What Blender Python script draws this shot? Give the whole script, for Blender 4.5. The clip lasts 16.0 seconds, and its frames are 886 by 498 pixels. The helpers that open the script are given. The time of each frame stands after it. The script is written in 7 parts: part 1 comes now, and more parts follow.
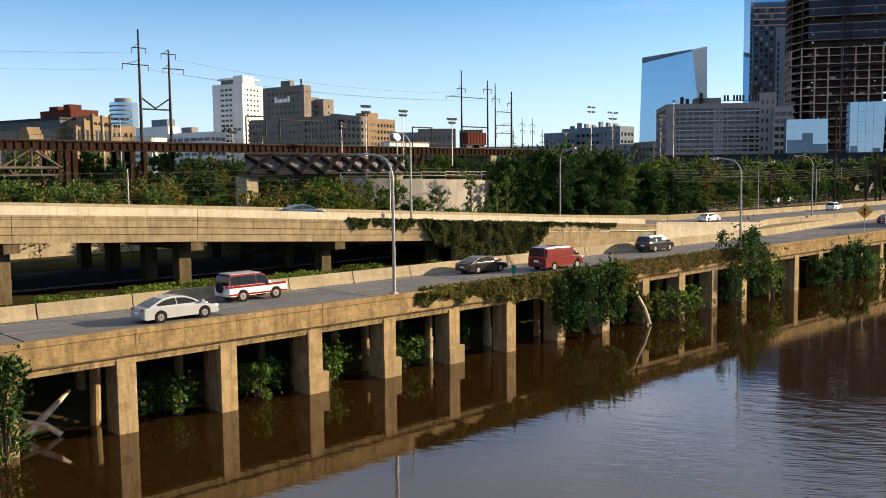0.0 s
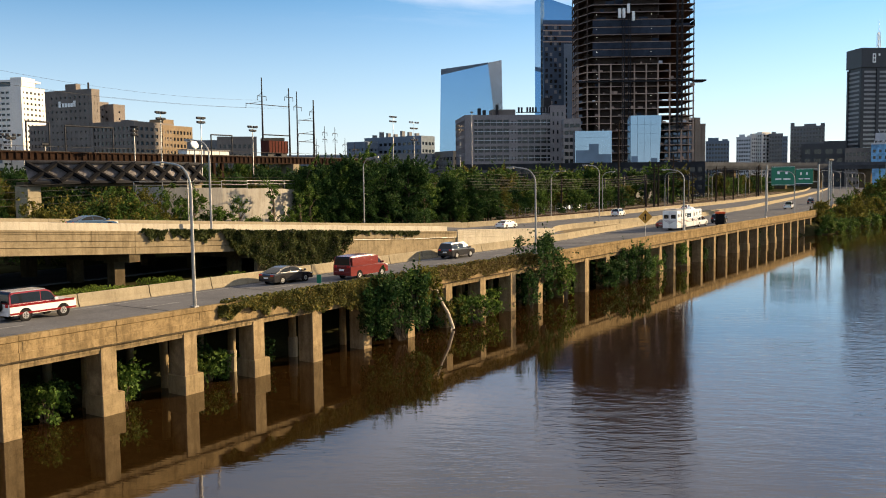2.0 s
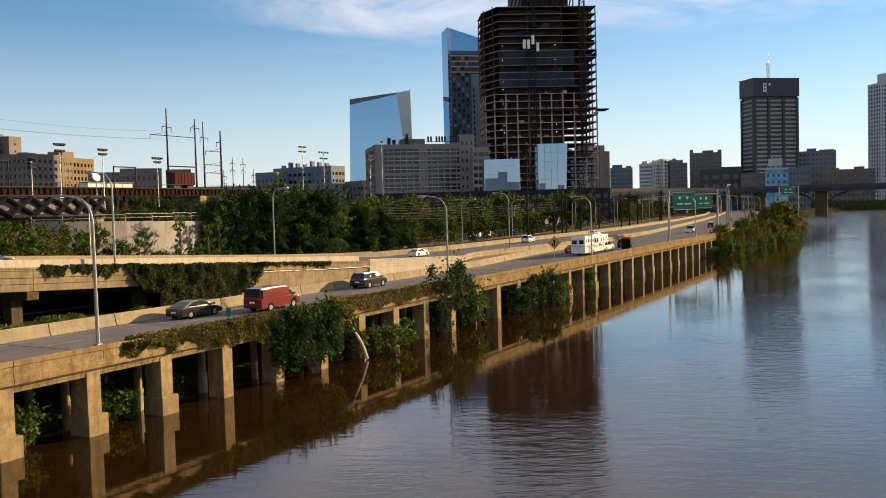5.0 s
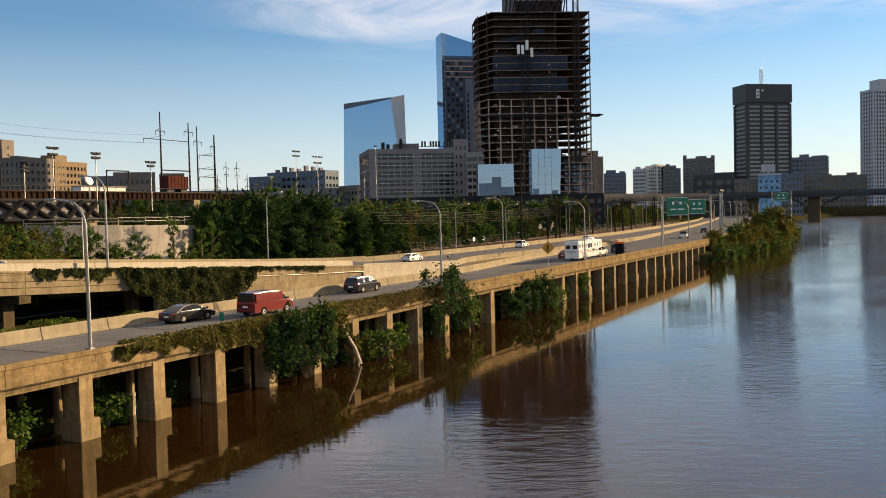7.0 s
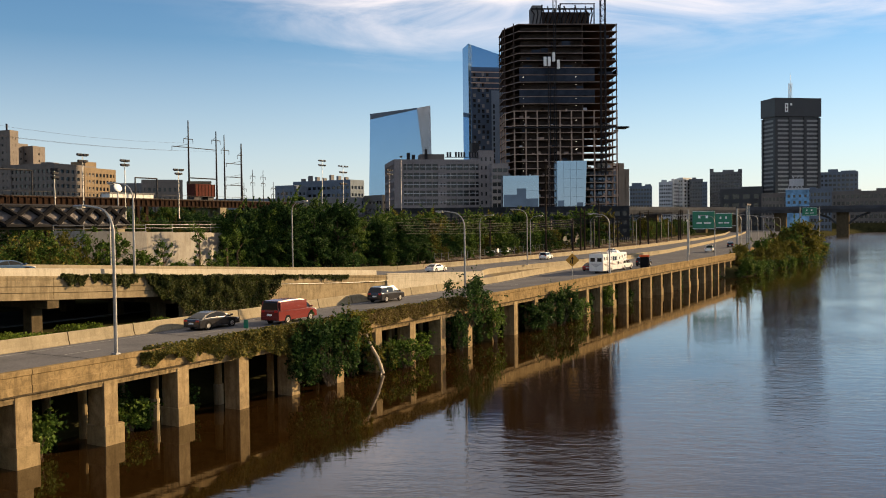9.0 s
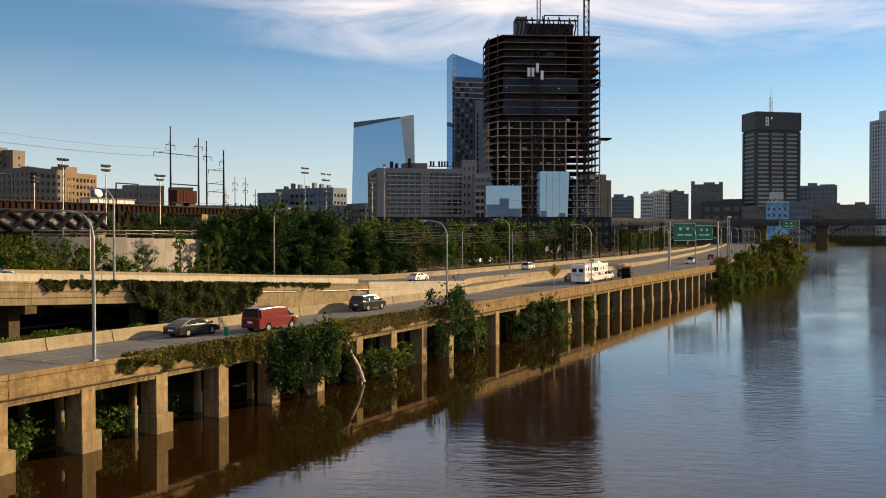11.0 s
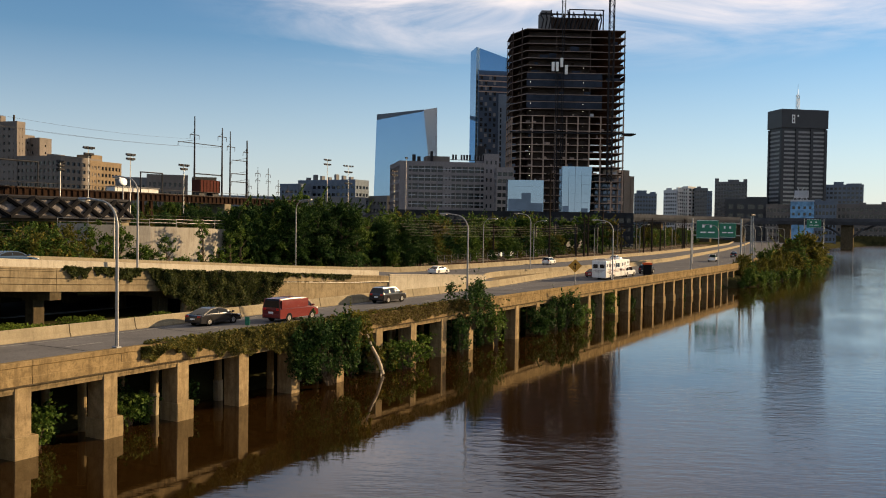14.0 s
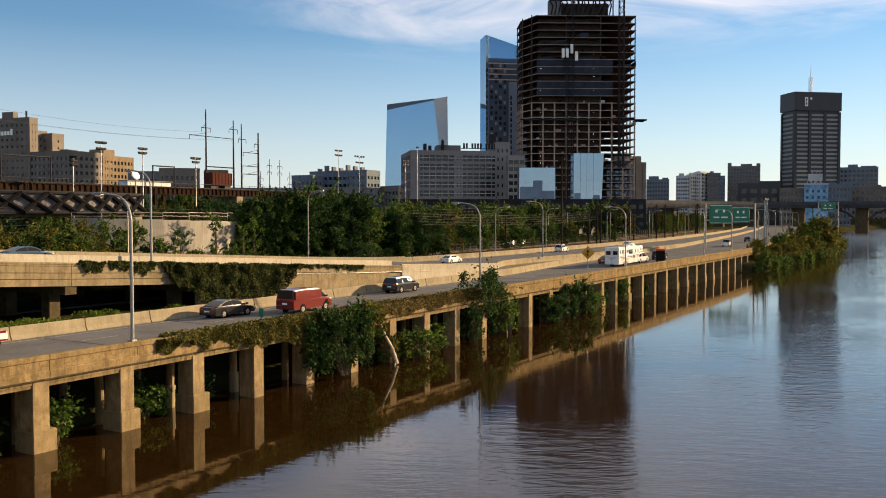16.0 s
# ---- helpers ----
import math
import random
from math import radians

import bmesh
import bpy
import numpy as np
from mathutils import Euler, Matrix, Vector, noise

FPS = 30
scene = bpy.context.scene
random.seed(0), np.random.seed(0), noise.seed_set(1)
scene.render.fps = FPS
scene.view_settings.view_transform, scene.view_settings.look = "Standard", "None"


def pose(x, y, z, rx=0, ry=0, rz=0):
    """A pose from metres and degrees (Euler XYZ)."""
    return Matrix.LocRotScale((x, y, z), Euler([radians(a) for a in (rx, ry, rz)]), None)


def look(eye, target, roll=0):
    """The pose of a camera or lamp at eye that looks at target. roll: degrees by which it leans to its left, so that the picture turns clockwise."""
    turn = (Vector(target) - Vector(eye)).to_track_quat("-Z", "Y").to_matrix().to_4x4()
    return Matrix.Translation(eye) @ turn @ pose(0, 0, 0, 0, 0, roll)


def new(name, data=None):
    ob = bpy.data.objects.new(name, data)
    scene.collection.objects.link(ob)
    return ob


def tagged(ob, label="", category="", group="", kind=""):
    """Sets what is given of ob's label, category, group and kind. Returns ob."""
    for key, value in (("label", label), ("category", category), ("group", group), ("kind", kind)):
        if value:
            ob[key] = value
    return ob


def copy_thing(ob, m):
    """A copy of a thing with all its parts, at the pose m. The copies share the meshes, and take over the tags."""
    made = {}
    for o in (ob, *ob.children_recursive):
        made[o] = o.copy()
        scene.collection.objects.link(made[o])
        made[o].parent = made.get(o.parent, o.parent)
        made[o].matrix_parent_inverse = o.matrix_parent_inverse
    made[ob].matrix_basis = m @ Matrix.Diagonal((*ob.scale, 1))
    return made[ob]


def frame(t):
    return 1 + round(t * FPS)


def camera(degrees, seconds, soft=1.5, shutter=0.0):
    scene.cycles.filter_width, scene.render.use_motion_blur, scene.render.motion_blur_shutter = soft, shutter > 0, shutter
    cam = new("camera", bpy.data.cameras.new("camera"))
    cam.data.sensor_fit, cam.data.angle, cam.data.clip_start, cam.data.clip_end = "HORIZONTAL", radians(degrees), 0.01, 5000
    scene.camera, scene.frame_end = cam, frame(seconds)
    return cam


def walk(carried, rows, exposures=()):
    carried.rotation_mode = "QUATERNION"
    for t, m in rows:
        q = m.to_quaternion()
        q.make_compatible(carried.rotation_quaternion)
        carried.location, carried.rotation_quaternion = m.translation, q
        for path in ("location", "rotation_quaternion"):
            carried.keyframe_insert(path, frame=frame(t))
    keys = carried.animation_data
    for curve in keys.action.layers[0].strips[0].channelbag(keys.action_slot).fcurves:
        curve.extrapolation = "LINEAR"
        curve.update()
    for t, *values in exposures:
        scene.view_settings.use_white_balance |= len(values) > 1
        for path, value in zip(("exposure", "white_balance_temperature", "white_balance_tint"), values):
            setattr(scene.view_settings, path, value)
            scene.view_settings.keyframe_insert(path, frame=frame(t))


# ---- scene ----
# The camera hovers at one spot over the river and turns: seconds, yaw, pitch, lean.
cam = camera(52.86, 16.0, soft=1.0)
EYE = Vector((0.0, 0.0, 13.0))
TURNS = [
    (0, -43.704, -4.714, -0.613),
    (0.5, -49.464, -4.961, -0.450),
    (1, -54.066, -4.215, -0.287),
    (1.5, -55.406, -4.380, -0.615),
    (2, -56.245, -4.300, -0.716),
    (2.5, -57.563, -4.142, -1.026),
    (3, -59.717, -3.678, -1.569),
    (3.5, -60.248, -3.389, -1.518),
    (4, -61.210, -3.060, -1.485),
    (4.5, -61.684, -2.747, -1.573),
    (7, -62.341, -2.260, -1.413),
    (7.5, -61.789, -2.202, -1.118),
    (8, -61.472, -2.078, -0.996),
    (8.5, -60.895, -1.931, -0.752),
    (9, -60.808, -1.546, -0.691),
    (11.5, -62.194, -1.036, 0.027),
    (12, -62.326, -1.247, 0.128),
    (12.5, -62.208, -1.351, 0.456),
    (13, -61.572, -1.379, 0.872),
    (13.5, -61.002, -1.381, 0.840),
    (14, -60.608, -1.400, 0.830),
    (14.5, -60.237, -1.411, 0.597),
    (15, -60.045, -1.638, 0.365),
    (15.5, -59.941, -1.832, 0.089),
    (16, -59.819, -2.105, -0.047),
]


def aim(yaw, pitch, lean):
    a, b = radians(yaw), radians(pitch)
    way = Vector((-math.sin(a) * math.cos(b), math.cos(a) * math.cos(b), math.sin(b)))
    return look(EYE, EYE + way, lean)


EXPOSURES = [(0.0, 1.65, 5800, 12), (1.5, 1.63, 6050, 13), (3.0, 1.53, 6400, 13), (4.5, 1.42, 6600, 14), (7.0, 1.36, 6700, 15), (8.0, 1.37, 6700, 15), (9.0, 1.34, 6700, 15), (12.0, 1.22, 6700, 15), (14.0, 1.18, 6700, 15), (16.0, 1.37, 6700, 15)]
walk(cam, [(t, aim(a, b, c)) for t, a, b, c in TURNS], EXPOSURES)

# ---- world and sun ----
SUN_AZ, SUN_EL = -31.0, 16.0
world = bpy.data.worlds.new("sky")
scene.world = world
world.use_nodes = True
wn, wl = world.node_tree.nodes, world.node_tree.links
wn.clear()
w_out = wn.new("ShaderNodeOutputWorld")
w_bg = wn.new("ShaderNodeBackground")
w_sky = wn.new("ShaderNodeTexSky")
w_sky.sky_type = "NISHITA"
w_sky.sun_disc = False
w_sky.sun_elevation = radians(SUN_EL)
w_sky.sun_rotation = radians(90 - SUN_AZ)
w_sky.altitude = 20
w_sky.air_density, w_sky.dust_density, w_sky.ozone_density = 1.0, 0.0, 2.5
w_bg.inputs["Strength"].default_value = 0.054
w_co = wn.new("ShaderNodeTexCoord")
w_turn = wn.new("ShaderNodeVectorRotate")
w_turn.rotation_type = "Z_AXIS"
w_turn.inputs["Angle"].default_value = radians(46)
w_map = wn.new("ShaderNodeMapping")
w_map.inputs["Scale"].default_value = (3.0, 3.0, 17.0)
w_map.inputs["Location"].default_value = (0.35, 0.9, 0.3)
w_noise = wn.new("ShaderNodeTexNoise")
w_noise.inputs["Scale"].default_value = 1.0
w_noise.inputs["Detail"].default_value = 9.0
w_noise.inputs["Roughness"].default_value = 0.58
w_noise.inputs["Distortion"].default_value = 0.7
w_ramp = wn.new("ShaderNodeMapRange")
w_ramp.inputs["From Min"].default_value, w_ramp.inputs["From Max"].default_value = 0.40, 0.64
w_sep = wn.new("ShaderNodeSeparateXYZ")
w_high = wn.new("ShaderNodeMapRange")
w_high.inputs["From Min"].default_value, w_high.inputs["From Max"].default_value = 0.165, 0.235
w_mul = wn.new("ShaderNodeMath")
w_mul.operation = "MULTIPLY"
w_mix = wn.new("ShaderNodeMixRGB")
w_mix.inputs["Color2"].default_value = (8.0, 7.7, 7.7, 1)
wl.new(w_co.outputs["Generated"], w_turn.inputs["Vector"])
wl.new(w_turn.outputs["Vector"], w_map.inputs["Vector"])
wl.new(w_map.outputs["Vector"], w_noise.inputs["Vector"])
wl.new(w_noise.outputs["Fac"], w_ramp.inputs["Value"])
wl.new(w_co.outputs["Generated"], w_sep.inputs["Vector"])
wl.new(w_sep.outputs["Z"], w_high.inputs["Value"])
wl.new(w_ramp.outputs["Result"], w_mul.inputs[0])
w_side = wn.new("ShaderNodeMapRange")
w_side.interpolation_type = "SMOOTHSTEP"
w_side.inputs["From Min"].default_value, w_side.inputs["From Max"].default_value = 0.72, 0.50
w_both = wn.new("ShaderNodeMath")
w_both.operation = "MULTIPLY"
wl.new(w_sep.outputs["Y"], w_side.inputs["Value"])
wl.new(w_high.outputs["Result"], w_both.inputs[0])
wl.new(w_side.outputs["Result"], w_both.inputs[1])
wl.new(w_both.outputs["Value"], w_mul.inputs[1])
wl.new(w_mul.outputs["Value"], w_mix.inputs["Fac"])
w_sat = wn.new("ShaderNodeHueSaturation")
w_sat.inputs["Saturation"].default_value = 1.22
wl.new(w_sky.outputs["Color"], w_sat.inputs["Color"])
wl.new(w_sat.outputs["Color"], w_mix.inputs["Color1"])
w_haze = wn.new("ShaderNodeMapRange")
w_haze.inputs["From Min"].default_value, w_haze.inputs["From Max"].default_value = -0.02, 0.20
w_haze.inputs["To Min"].default_value, w_haze.inputs["To Max"].default_value = 0.72, 0.0
w_mist = wn.new("ShaderNodeMixRGB")
w_mist.inputs["Color2"].default_value = (5.2, 5.85, 6.9, 1)
wl.new(w_sep.outputs["Z"], w_haze.inputs["Value"])
wl.new(w_haze.outputs["Result"], w_mist.inputs["Fac"])
# Added pale veil above the view, there to whiten the river reflections.
w_veil = wn.new("ShaderNodeMapRange")
w_veil.inputs["From Min"].default_value, w_veil.inputs["From Max"].default_value = 0.23, 0.42
w_veil.inputs["To Max"].default_value = 0.82
w_thin = wn.new("ShaderNodeMixRGB")
w_thin.inputs["Color2"].default_value = (6.9, 6.3, 5.4, 1)
wl.new(w_sep.outputs["Z"], w_veil.inputs["Value"])
# The added veil fades out towards -x, which keeps the pier sides darker.
w_east = wn.new("ShaderNodeMapRange")
w_east.interpolation_type = "SMOOTHSTEP"
w_east.inputs["From Min"].default_value, w_east.inputs["From Max"].default_value = -0.15, 0.35
w_part = wn.new("ShaderNodeMath")
w_part.operation = "MULTIPLY"
wl.new(w_sep.outputs["X"], w_east.inputs["Value"])
wl.new(w_east.outputs["Result"], w_part.inputs[0])
wl.new(w_veil.outputs["Result"], w_part.inputs[1])
wl.new(w_part.outputs["Value"], w_thin.inputs["Fac"])
wl.new(w_mix.outputs["Color"], w_thin.inputs["Color1"])
wl.new(w_thin.outputs["Color"], w_mist.inputs["Color1"])
wl.new(w_mist.outputs["Color"], w_bg.inputs["Color"])
wl.new(w_bg.outputs["Background"], w_out.inputs["Surface"])

sun_data = bpy.data.lights.new("sun", "SUN")
sun_data.energy, sun_data.angle, sun_data.color = 5.0, radians(0.6), (1.0, 0.73, 0.40)
sun = new("sun", sun_data)
a, b = radians(SUN_AZ), radians(SUN_EL)
SUN_WAY = Vector((math.cos(a) * math.cos(b), math.sin(a) * math.cos(b), math.sin(b)))
sun.matrix_world = look(SUN_WAY * 300, (0, 0, 0))


# ---- materials ----
def surface(name, base, rough=0.8, metal=0.0, var=0.22, size=1.5, bump=0.15, fine=14.0, streak=0.0, stain=(0.1, 0.075, 0.05), island=0.0, per_object=0.0, translucent=0.0, tint=None, spec=0.5, speck=0.35, mottle=0.0):
    """A weathered surface: patches of the given size in metres, fine grain, optional downward streaks."""
    m = bpy.data.materials.new(name)
    m.use_nodes = True
    n, l = m.node_tree.nodes, m.node_tree.links
    bsdf = n["Principled BSDF"]
    bsdf.inputs["Roughness"].default_value = rough
    bsdf.inputs["Metallic"].default_value = metal
    bsdf.inputs["Specular IOR Level"].default_value = spec if rough < 0.5 else spec * 0.1
    if rough >= 0.75:
        bsdf.inputs["IOR"].default_value = 1.05
    geo = n.new("ShaderNodeNewGeometry")
    big = n.new("ShaderNodeTexNoise")
    big.inputs["Scale"].default_value = 1.0 / size
    big.inputs["Detail"].default_value = 6.0
    big.inputs["Roughness"].default_value = 0.62
    small = n.new("ShaderNodeTexNoise")
    small.inputs["Scale"].default_value = fine
    small.inputs["Detail"].default_value = 3.0
    l.new(geo.outputs["Position"], big.inputs["Vector"])
    l.new(geo.outputs["Position"], small.inputs["Vector"])
    ramp = n.new("ShaderNodeValToRGB")
    lo = tuple(max(0.0, c * (1 - var)) for c in base)
    hi = tuple(min(1.0, c * (1 + var)) for c in base)
    ramp.color_ramp.elements[0].position, ramp.color_ramp.elements[1].position = 0.3, 0.7
    ramp.color_ramp.elements[0].color, ramp.color_ramp.elements[1].color = (*lo, 1), (*hi, 1)
    l.new(big.outputs["Fac"], ramp.inputs["Fac"])
    grain = n.new("ShaderNodeMixRGB")
    grain.blend_type = "OVERLAY"
    grain.inputs["Fac"].default_value = speck
    l.new(ramp.outputs["Color"], grain.inputs["Color1"])
    l.new(small.outputs["Fac"], grain.inputs["Color2"])
    col = grain.outputs["Color"]
    if mottle:
        mo = n.new("ShaderNodeTexNoise")
        mo.inputs["Scale"].default_value = 2.6
        mo.inputs["Detail"].default_value = 8.0
        mo.inputs["Roughness"].default_value = 0.75
        mo.inputs["Distortion"].default_value = 0.6
        mk = n.new("ShaderNodeMapRange")
        mk.inputs["From Min"].default_value, mk.inputs["From Max"].default_value = 0.48, 0.62
        mk.inputs["To Max"].default_value = mottle
        mm = n.new("ShaderNodeMixRGB")
        mm.inputs["Color2"].default_value = (*(c * 0.42 for c in base), 1)
        l.new(geo.outputs["Position"], mo.inputs["Vector"])
        l.new(mo.outputs["Fac"], mk.inputs["Value"])
        l.new(mk.outputs["Result"], mm.inputs["Fac"])
        l.new(col, mm.inputs["Color1"])
        col = mm.outputs["Color"]
    if streak:
        mp = n.new("ShaderNodeMapping")
        mp.inputs["Scale"].default_value = (2.8, 2.8, 0.30)
        sn = n.new("ShaderNodeTexNoise")
        sn.inputs["Scale"].default_value = 1.0
        sn.inputs["Detail"].default_value = 5.0
        sn.inputs["Roughness"].default_value = 0.7
        mr = n.new("ShaderNodeMapRange")
        mr.inputs["From Min"].default_value, mr.inputs["From Max"].default_value = 0.48, 0.62
        mr.inputs["To Max"].default_value = streak
        mx = n.new("ShaderNodeMixRGB")
        mx.inputs["Color2"].default_value = (*(min(c, k_ * 0.6) for c, k_ in zip(stain, base)), 1)
        l.new(geo.outputs["Position"], mp.inputs["Vector"])
        l.new(mp.outputs["Vector"], sn.inputs["Vector"])
        l.new(sn.outputs["Fac"], mr.inputs["Value"])
        l.new(mr.outputs["Result"], mx.inputs["Fac"])
        l.new(col, mx.inputs["Color1"])
        col = mx.outputs["Color"]
    if island or per_object:
        hsv = n.new("ShaderNodeHueSaturation")
        mr = n.new("ShaderNodeMapRange")
        k = island or per_object
        mr.inputs["To Min"].default_value, mr.inputs["To Max"].default_value = 1 - k, 1 + k
        if island:
            l.new(geo.outputs["Random Per Island"], mr.inputs["Value"])
        else:
            info = n.new("ShaderNodeObjectInfo")
            l.new(info.outputs["Random"], mr.inputs["Value"])
        l.new(mr.outputs["Result"], hsv.inputs["Value"])
        if tint:
            mt = n.new("ShaderNodeMixRGB")
            mt.inputs["Color2"].default_value = (*tint, 1)
            pw = n.new("ShaderNodeMath")
            pw.operation = "POWER"
            pw.inputs[1].default_value = 3.0
            l.new(geo.outputs["Random Per Island"], pw.inputs[0])
            l.new(pw.outputs["Value"], mt.inputs["Fac"])
            l.new(col, mt.inputs["Color1"])
            col = mt.outputs["Color"]
        l.new(col, hsv.inputs["Color"])
        col = hsv.outputs["Color"]
    l.new(col, bsdf.inputs["Base Color"])
    if bump:
        bp = n.new("ShaderNodeBump")
        bp.inputs["Strength"].default_value = bump
        bp.inputs["Distance"].default_value = 0.03
        l.new(small.outputs["Fac"], bp.inputs["Height"])
        l.new(bp.outputs["Normal"], bsdf.inputs["Normal"])
    if translucent:
        tr = n.new("ShaderNodeBsdfTranslucent")
        ms = n.new("ShaderNodeMixShader")
        ms.inputs["Fac"].default_value = translucent
        l.new(col, tr.inputs["Color"])
        l.new(bsdf.outputs["BSDF"], ms.inputs[1])
        l.new(tr.outputs["BSDF"], ms.inputs[2])
        l.new(ms.outputs["Shader"], n["Material Output"].inputs["Surface"])
    return m


def glow(name, colour, power):
    m = bpy.data.materials.new(name)
    m.use_nodes = True
    bsdf = m.node_tree.nodes["Principled BSDF"]
    bsdf.inputs["Base Color"].default_value = (*colour, 1)
    bsdf.inputs["Emission Color"].default_value = (*colour, 1)
    bsdf.inputs["Emission Strength"].default_value = power
    return m


def water_material():
    m = bpy.data.materials.new("river_water")
    m.use_nodes = True
    n, l = m.node_tree.nodes, m.node_tree.links
    bsdf = n["Principled BSDF"]
    bsdf.inputs["Base Color"].default_value = (0.0145, 0.0072, 0.0018, 1)
    bsdf.inputs["IOR"].default_value = 1.57
    geo = n.new("ShaderNodeNewGeometry")
    heights = []
    for scale, turn, detail, k in (((1.15, 0.40, 1.0), 24, 3.0, 0.55), ((4.2, 1.1, 1.0), 36, 2.5, 0.30), ((0.05, 0.07, 1), 0, 2.0, 1.0)):
        spin = n.new("ShaderNodeVectorRotate")
        spin.rotation_type = "Z_AXIS"
        spin.inputs["Angle"].default_value = radians(-turn)
        mp = n.new("ShaderNodeMapping")
        mp.inputs["Scale"].default_value = scale
        l.new(geo.outputs["Position"], spin.inputs["Vector"])
        t = n.new("ShaderNodeTexNoise")
        t.inputs["Scale"].default_value = 1.0
        t.inputs["Detail"].default_value = detail
        l.new(spin.outputs["Vector"], mp.inputs["Vector"])
        l.new(mp.outputs["Vector"], t.inputs["Vector"])
        heights.append((t, k))
    add = n.new("ShaderNodeMath")
    add.operation = "MULTIPLY_ADD"
    add.inputs[1].default_value = 0.45
    l.new(heights[1][0].outputs["Fac"], add.inputs[0])
    l.new(heights[0][0].outputs["Fac"], add.inputs[2])
    wind = n.new("ShaderNodeMapRange")
    wind.inputs["From Min"].default_value, wind.inputs["From Max"].default_value = 0.35, 0.7
    wind.inputs["To Min"].default_value, wind.inputs["To Max"].default_value = 0.25, 1.0
    l.new(heights[2][0].outputs["Fac"], wind.inputs["Value"])
    bp = n.new("ShaderNodeBump")
    sep = n.new("ShaderNodeSeparateXYZ")
    l.new(geo.outputs["Position"], sep.inputs["Vector"])
    lee = n.new("ShaderNodeMapRange")
    lee.inputs["From Min"].default_value, lee.inputs["From Max"].default_value = 14.0, 32.0
    lee.inputs["To Min"].default_value, lee.inputs["To Max"].default_value = 1.0, 0.075
    l.new(sep.outputs["Y"], lee.inputs["Value"])
    reach = n.new("ShaderNodeMapRange")
    reach.inputs["From Min"].default_value, reach.inputs["From Max"].default_value = 120.0, 500.0
    reach.inputs["To Min"].default_value, reach.inputs["To Max"].default_value = 0.06, 0.12
    l.new(sep.outputs["X"], reach.inputs["Value"])
    l.new(reach.outputs["Result"], bp.inputs["Distance"])
    blur = n.new("ShaderNodeMapRange")
    blur.inputs["From Min"].default_value, blur.inputs["From Max"].default_value = 150.0, 600.0
    blur.inputs["To Min"].default_value, blur.inputs["To Max"].default_value = 0.03, 0.18
    l.new(sep.outputs["X"], blur.inputs["Value"])
    gust = n.new("ShaderNodeMapRange")
    gust.inputs["From Min"].default_value, gust.inputs["From Max"].default_value = 12.0, 30.0
    gust.inputs["To Min"].default_value, gust.inputs["To Max"].default_value = 0.1, 0.03
    l.new(sep.outputs["Y"], gust.inputs["Value"])
    most = n.new("ShaderNodeMath")
    most.operation = "MAXIMUM"
    l.new(gust.outputs["Result"], most.inputs[0])
    l.new(blur.outputs["Result"], most.inputs[1])
    l.new(most.outputs["Value"], bsdf.inputs["Roughness"])
    both = n.new("ShaderNodeMath")
    both.operation = "MULTIPLY"
    l.new(lee.outputs["Result"], both.inputs[0])
    l.new(wind.outputs["Result"], both.inputs[1])
    l.new(both.outputs["Value"], bp.inputs["Strength"])
    l.new(add.outputs["Value"], bp.inputs["Height"])
    l.new(bp.outputs["Normal"], bsdf.inputs["Normal"])
    return m


M = {}
M["water"] = water_material()
M["concrete"] = surface("weathered_concrete", (0.2093, 0.1586, 0.0875), 0.9, var=0.24, size=1.4, streak=0.42, stain=(0.09, 0.066, 0.036), bump=0.3, mottle=0.30)
M["concrete_pale"] = surface("pale_concrete", (0.2344, 0.2015, 0.1390), 0.9, var=0.2, size=2.5, streak=0.25, bump=0.2, mottle=0.18)
# Base colour carries the shade under the decks; streaks and mottling are stains.
M["concrete_dark"] = surface("shade_toned_old_concrete", (0.0892, 0.07, 0.0428), 0.92, var=0.35, size=1.2, streak=0.7, bump=0.4, mottle=0.5)
M["concrete_pier"] = surface("pier_concrete", (0.2344, 0.1765, 0.1000), 0.9, var=0.3, size=0.8, streak=0.5, stain=(0.09, 0.064, 0.034), bump=0.4, mottle=0.4)
M["pale_glass"] = surface("pale_curtain_glass", (0.12, 0.145, 0.18), 0.14, 0.9, var=0.03, size=25, bump=0, fine=0.25, speck=0.0)
M["pale_precast"] = surface("pale_grey_precast", (0.40, 0.42, 0.45), 0.85, var=0.08, size=8, streak=0.15, fine=2)
M["pavilion_glass"] = surface("pale_blue_glazing", (0.27, 0.37, 0.48), 0.06, 0.9, var=0.05, size=9, bump=0, fine=0.3, speck=0.0)
M["bridge_steel"] = surface("grimy_bridge_steel", (0.062, 0.066, 0.074), 0.8, 0.0, var=0.3, size=6, streak=0.4)
M["concrete_stain"] = surface("grimy_stained_concrete", (0.1858, 0.1392, 0.0769), 0.95, var=0.35, size=0.9, streak=0.85, stain=(0.06, 0.045, 0.026), bump=0.4, mottle=0.5)
M["concrete_ramp"] = surface("pale_weathered_concrete", (0.2047, 0.1656, 0.1055), 0.9, var=0.26, size=1.8, streak=0.45, stain=(0.09, 0.068, 0.04), bump=0.3, mottle=0.4)
M["concrete_grey"] = surface("smooth_grey_concrete", (0.2344, 0.2226, 0.1992), 0.9, var=0.14, size=2.5, streak=0.3, bump=0.2, mottle=0.15)
M["concrete_parapet"] = surface("brown_stained_concrete", (0.195, 0.142, 0.074), 0.92, var=0.32, size=1.0, streak=0.45, stain=(0.07, 0.05, 0.026), bump=0.35, mottle=0.55)
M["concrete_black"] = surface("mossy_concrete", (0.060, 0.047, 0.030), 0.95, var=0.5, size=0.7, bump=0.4)
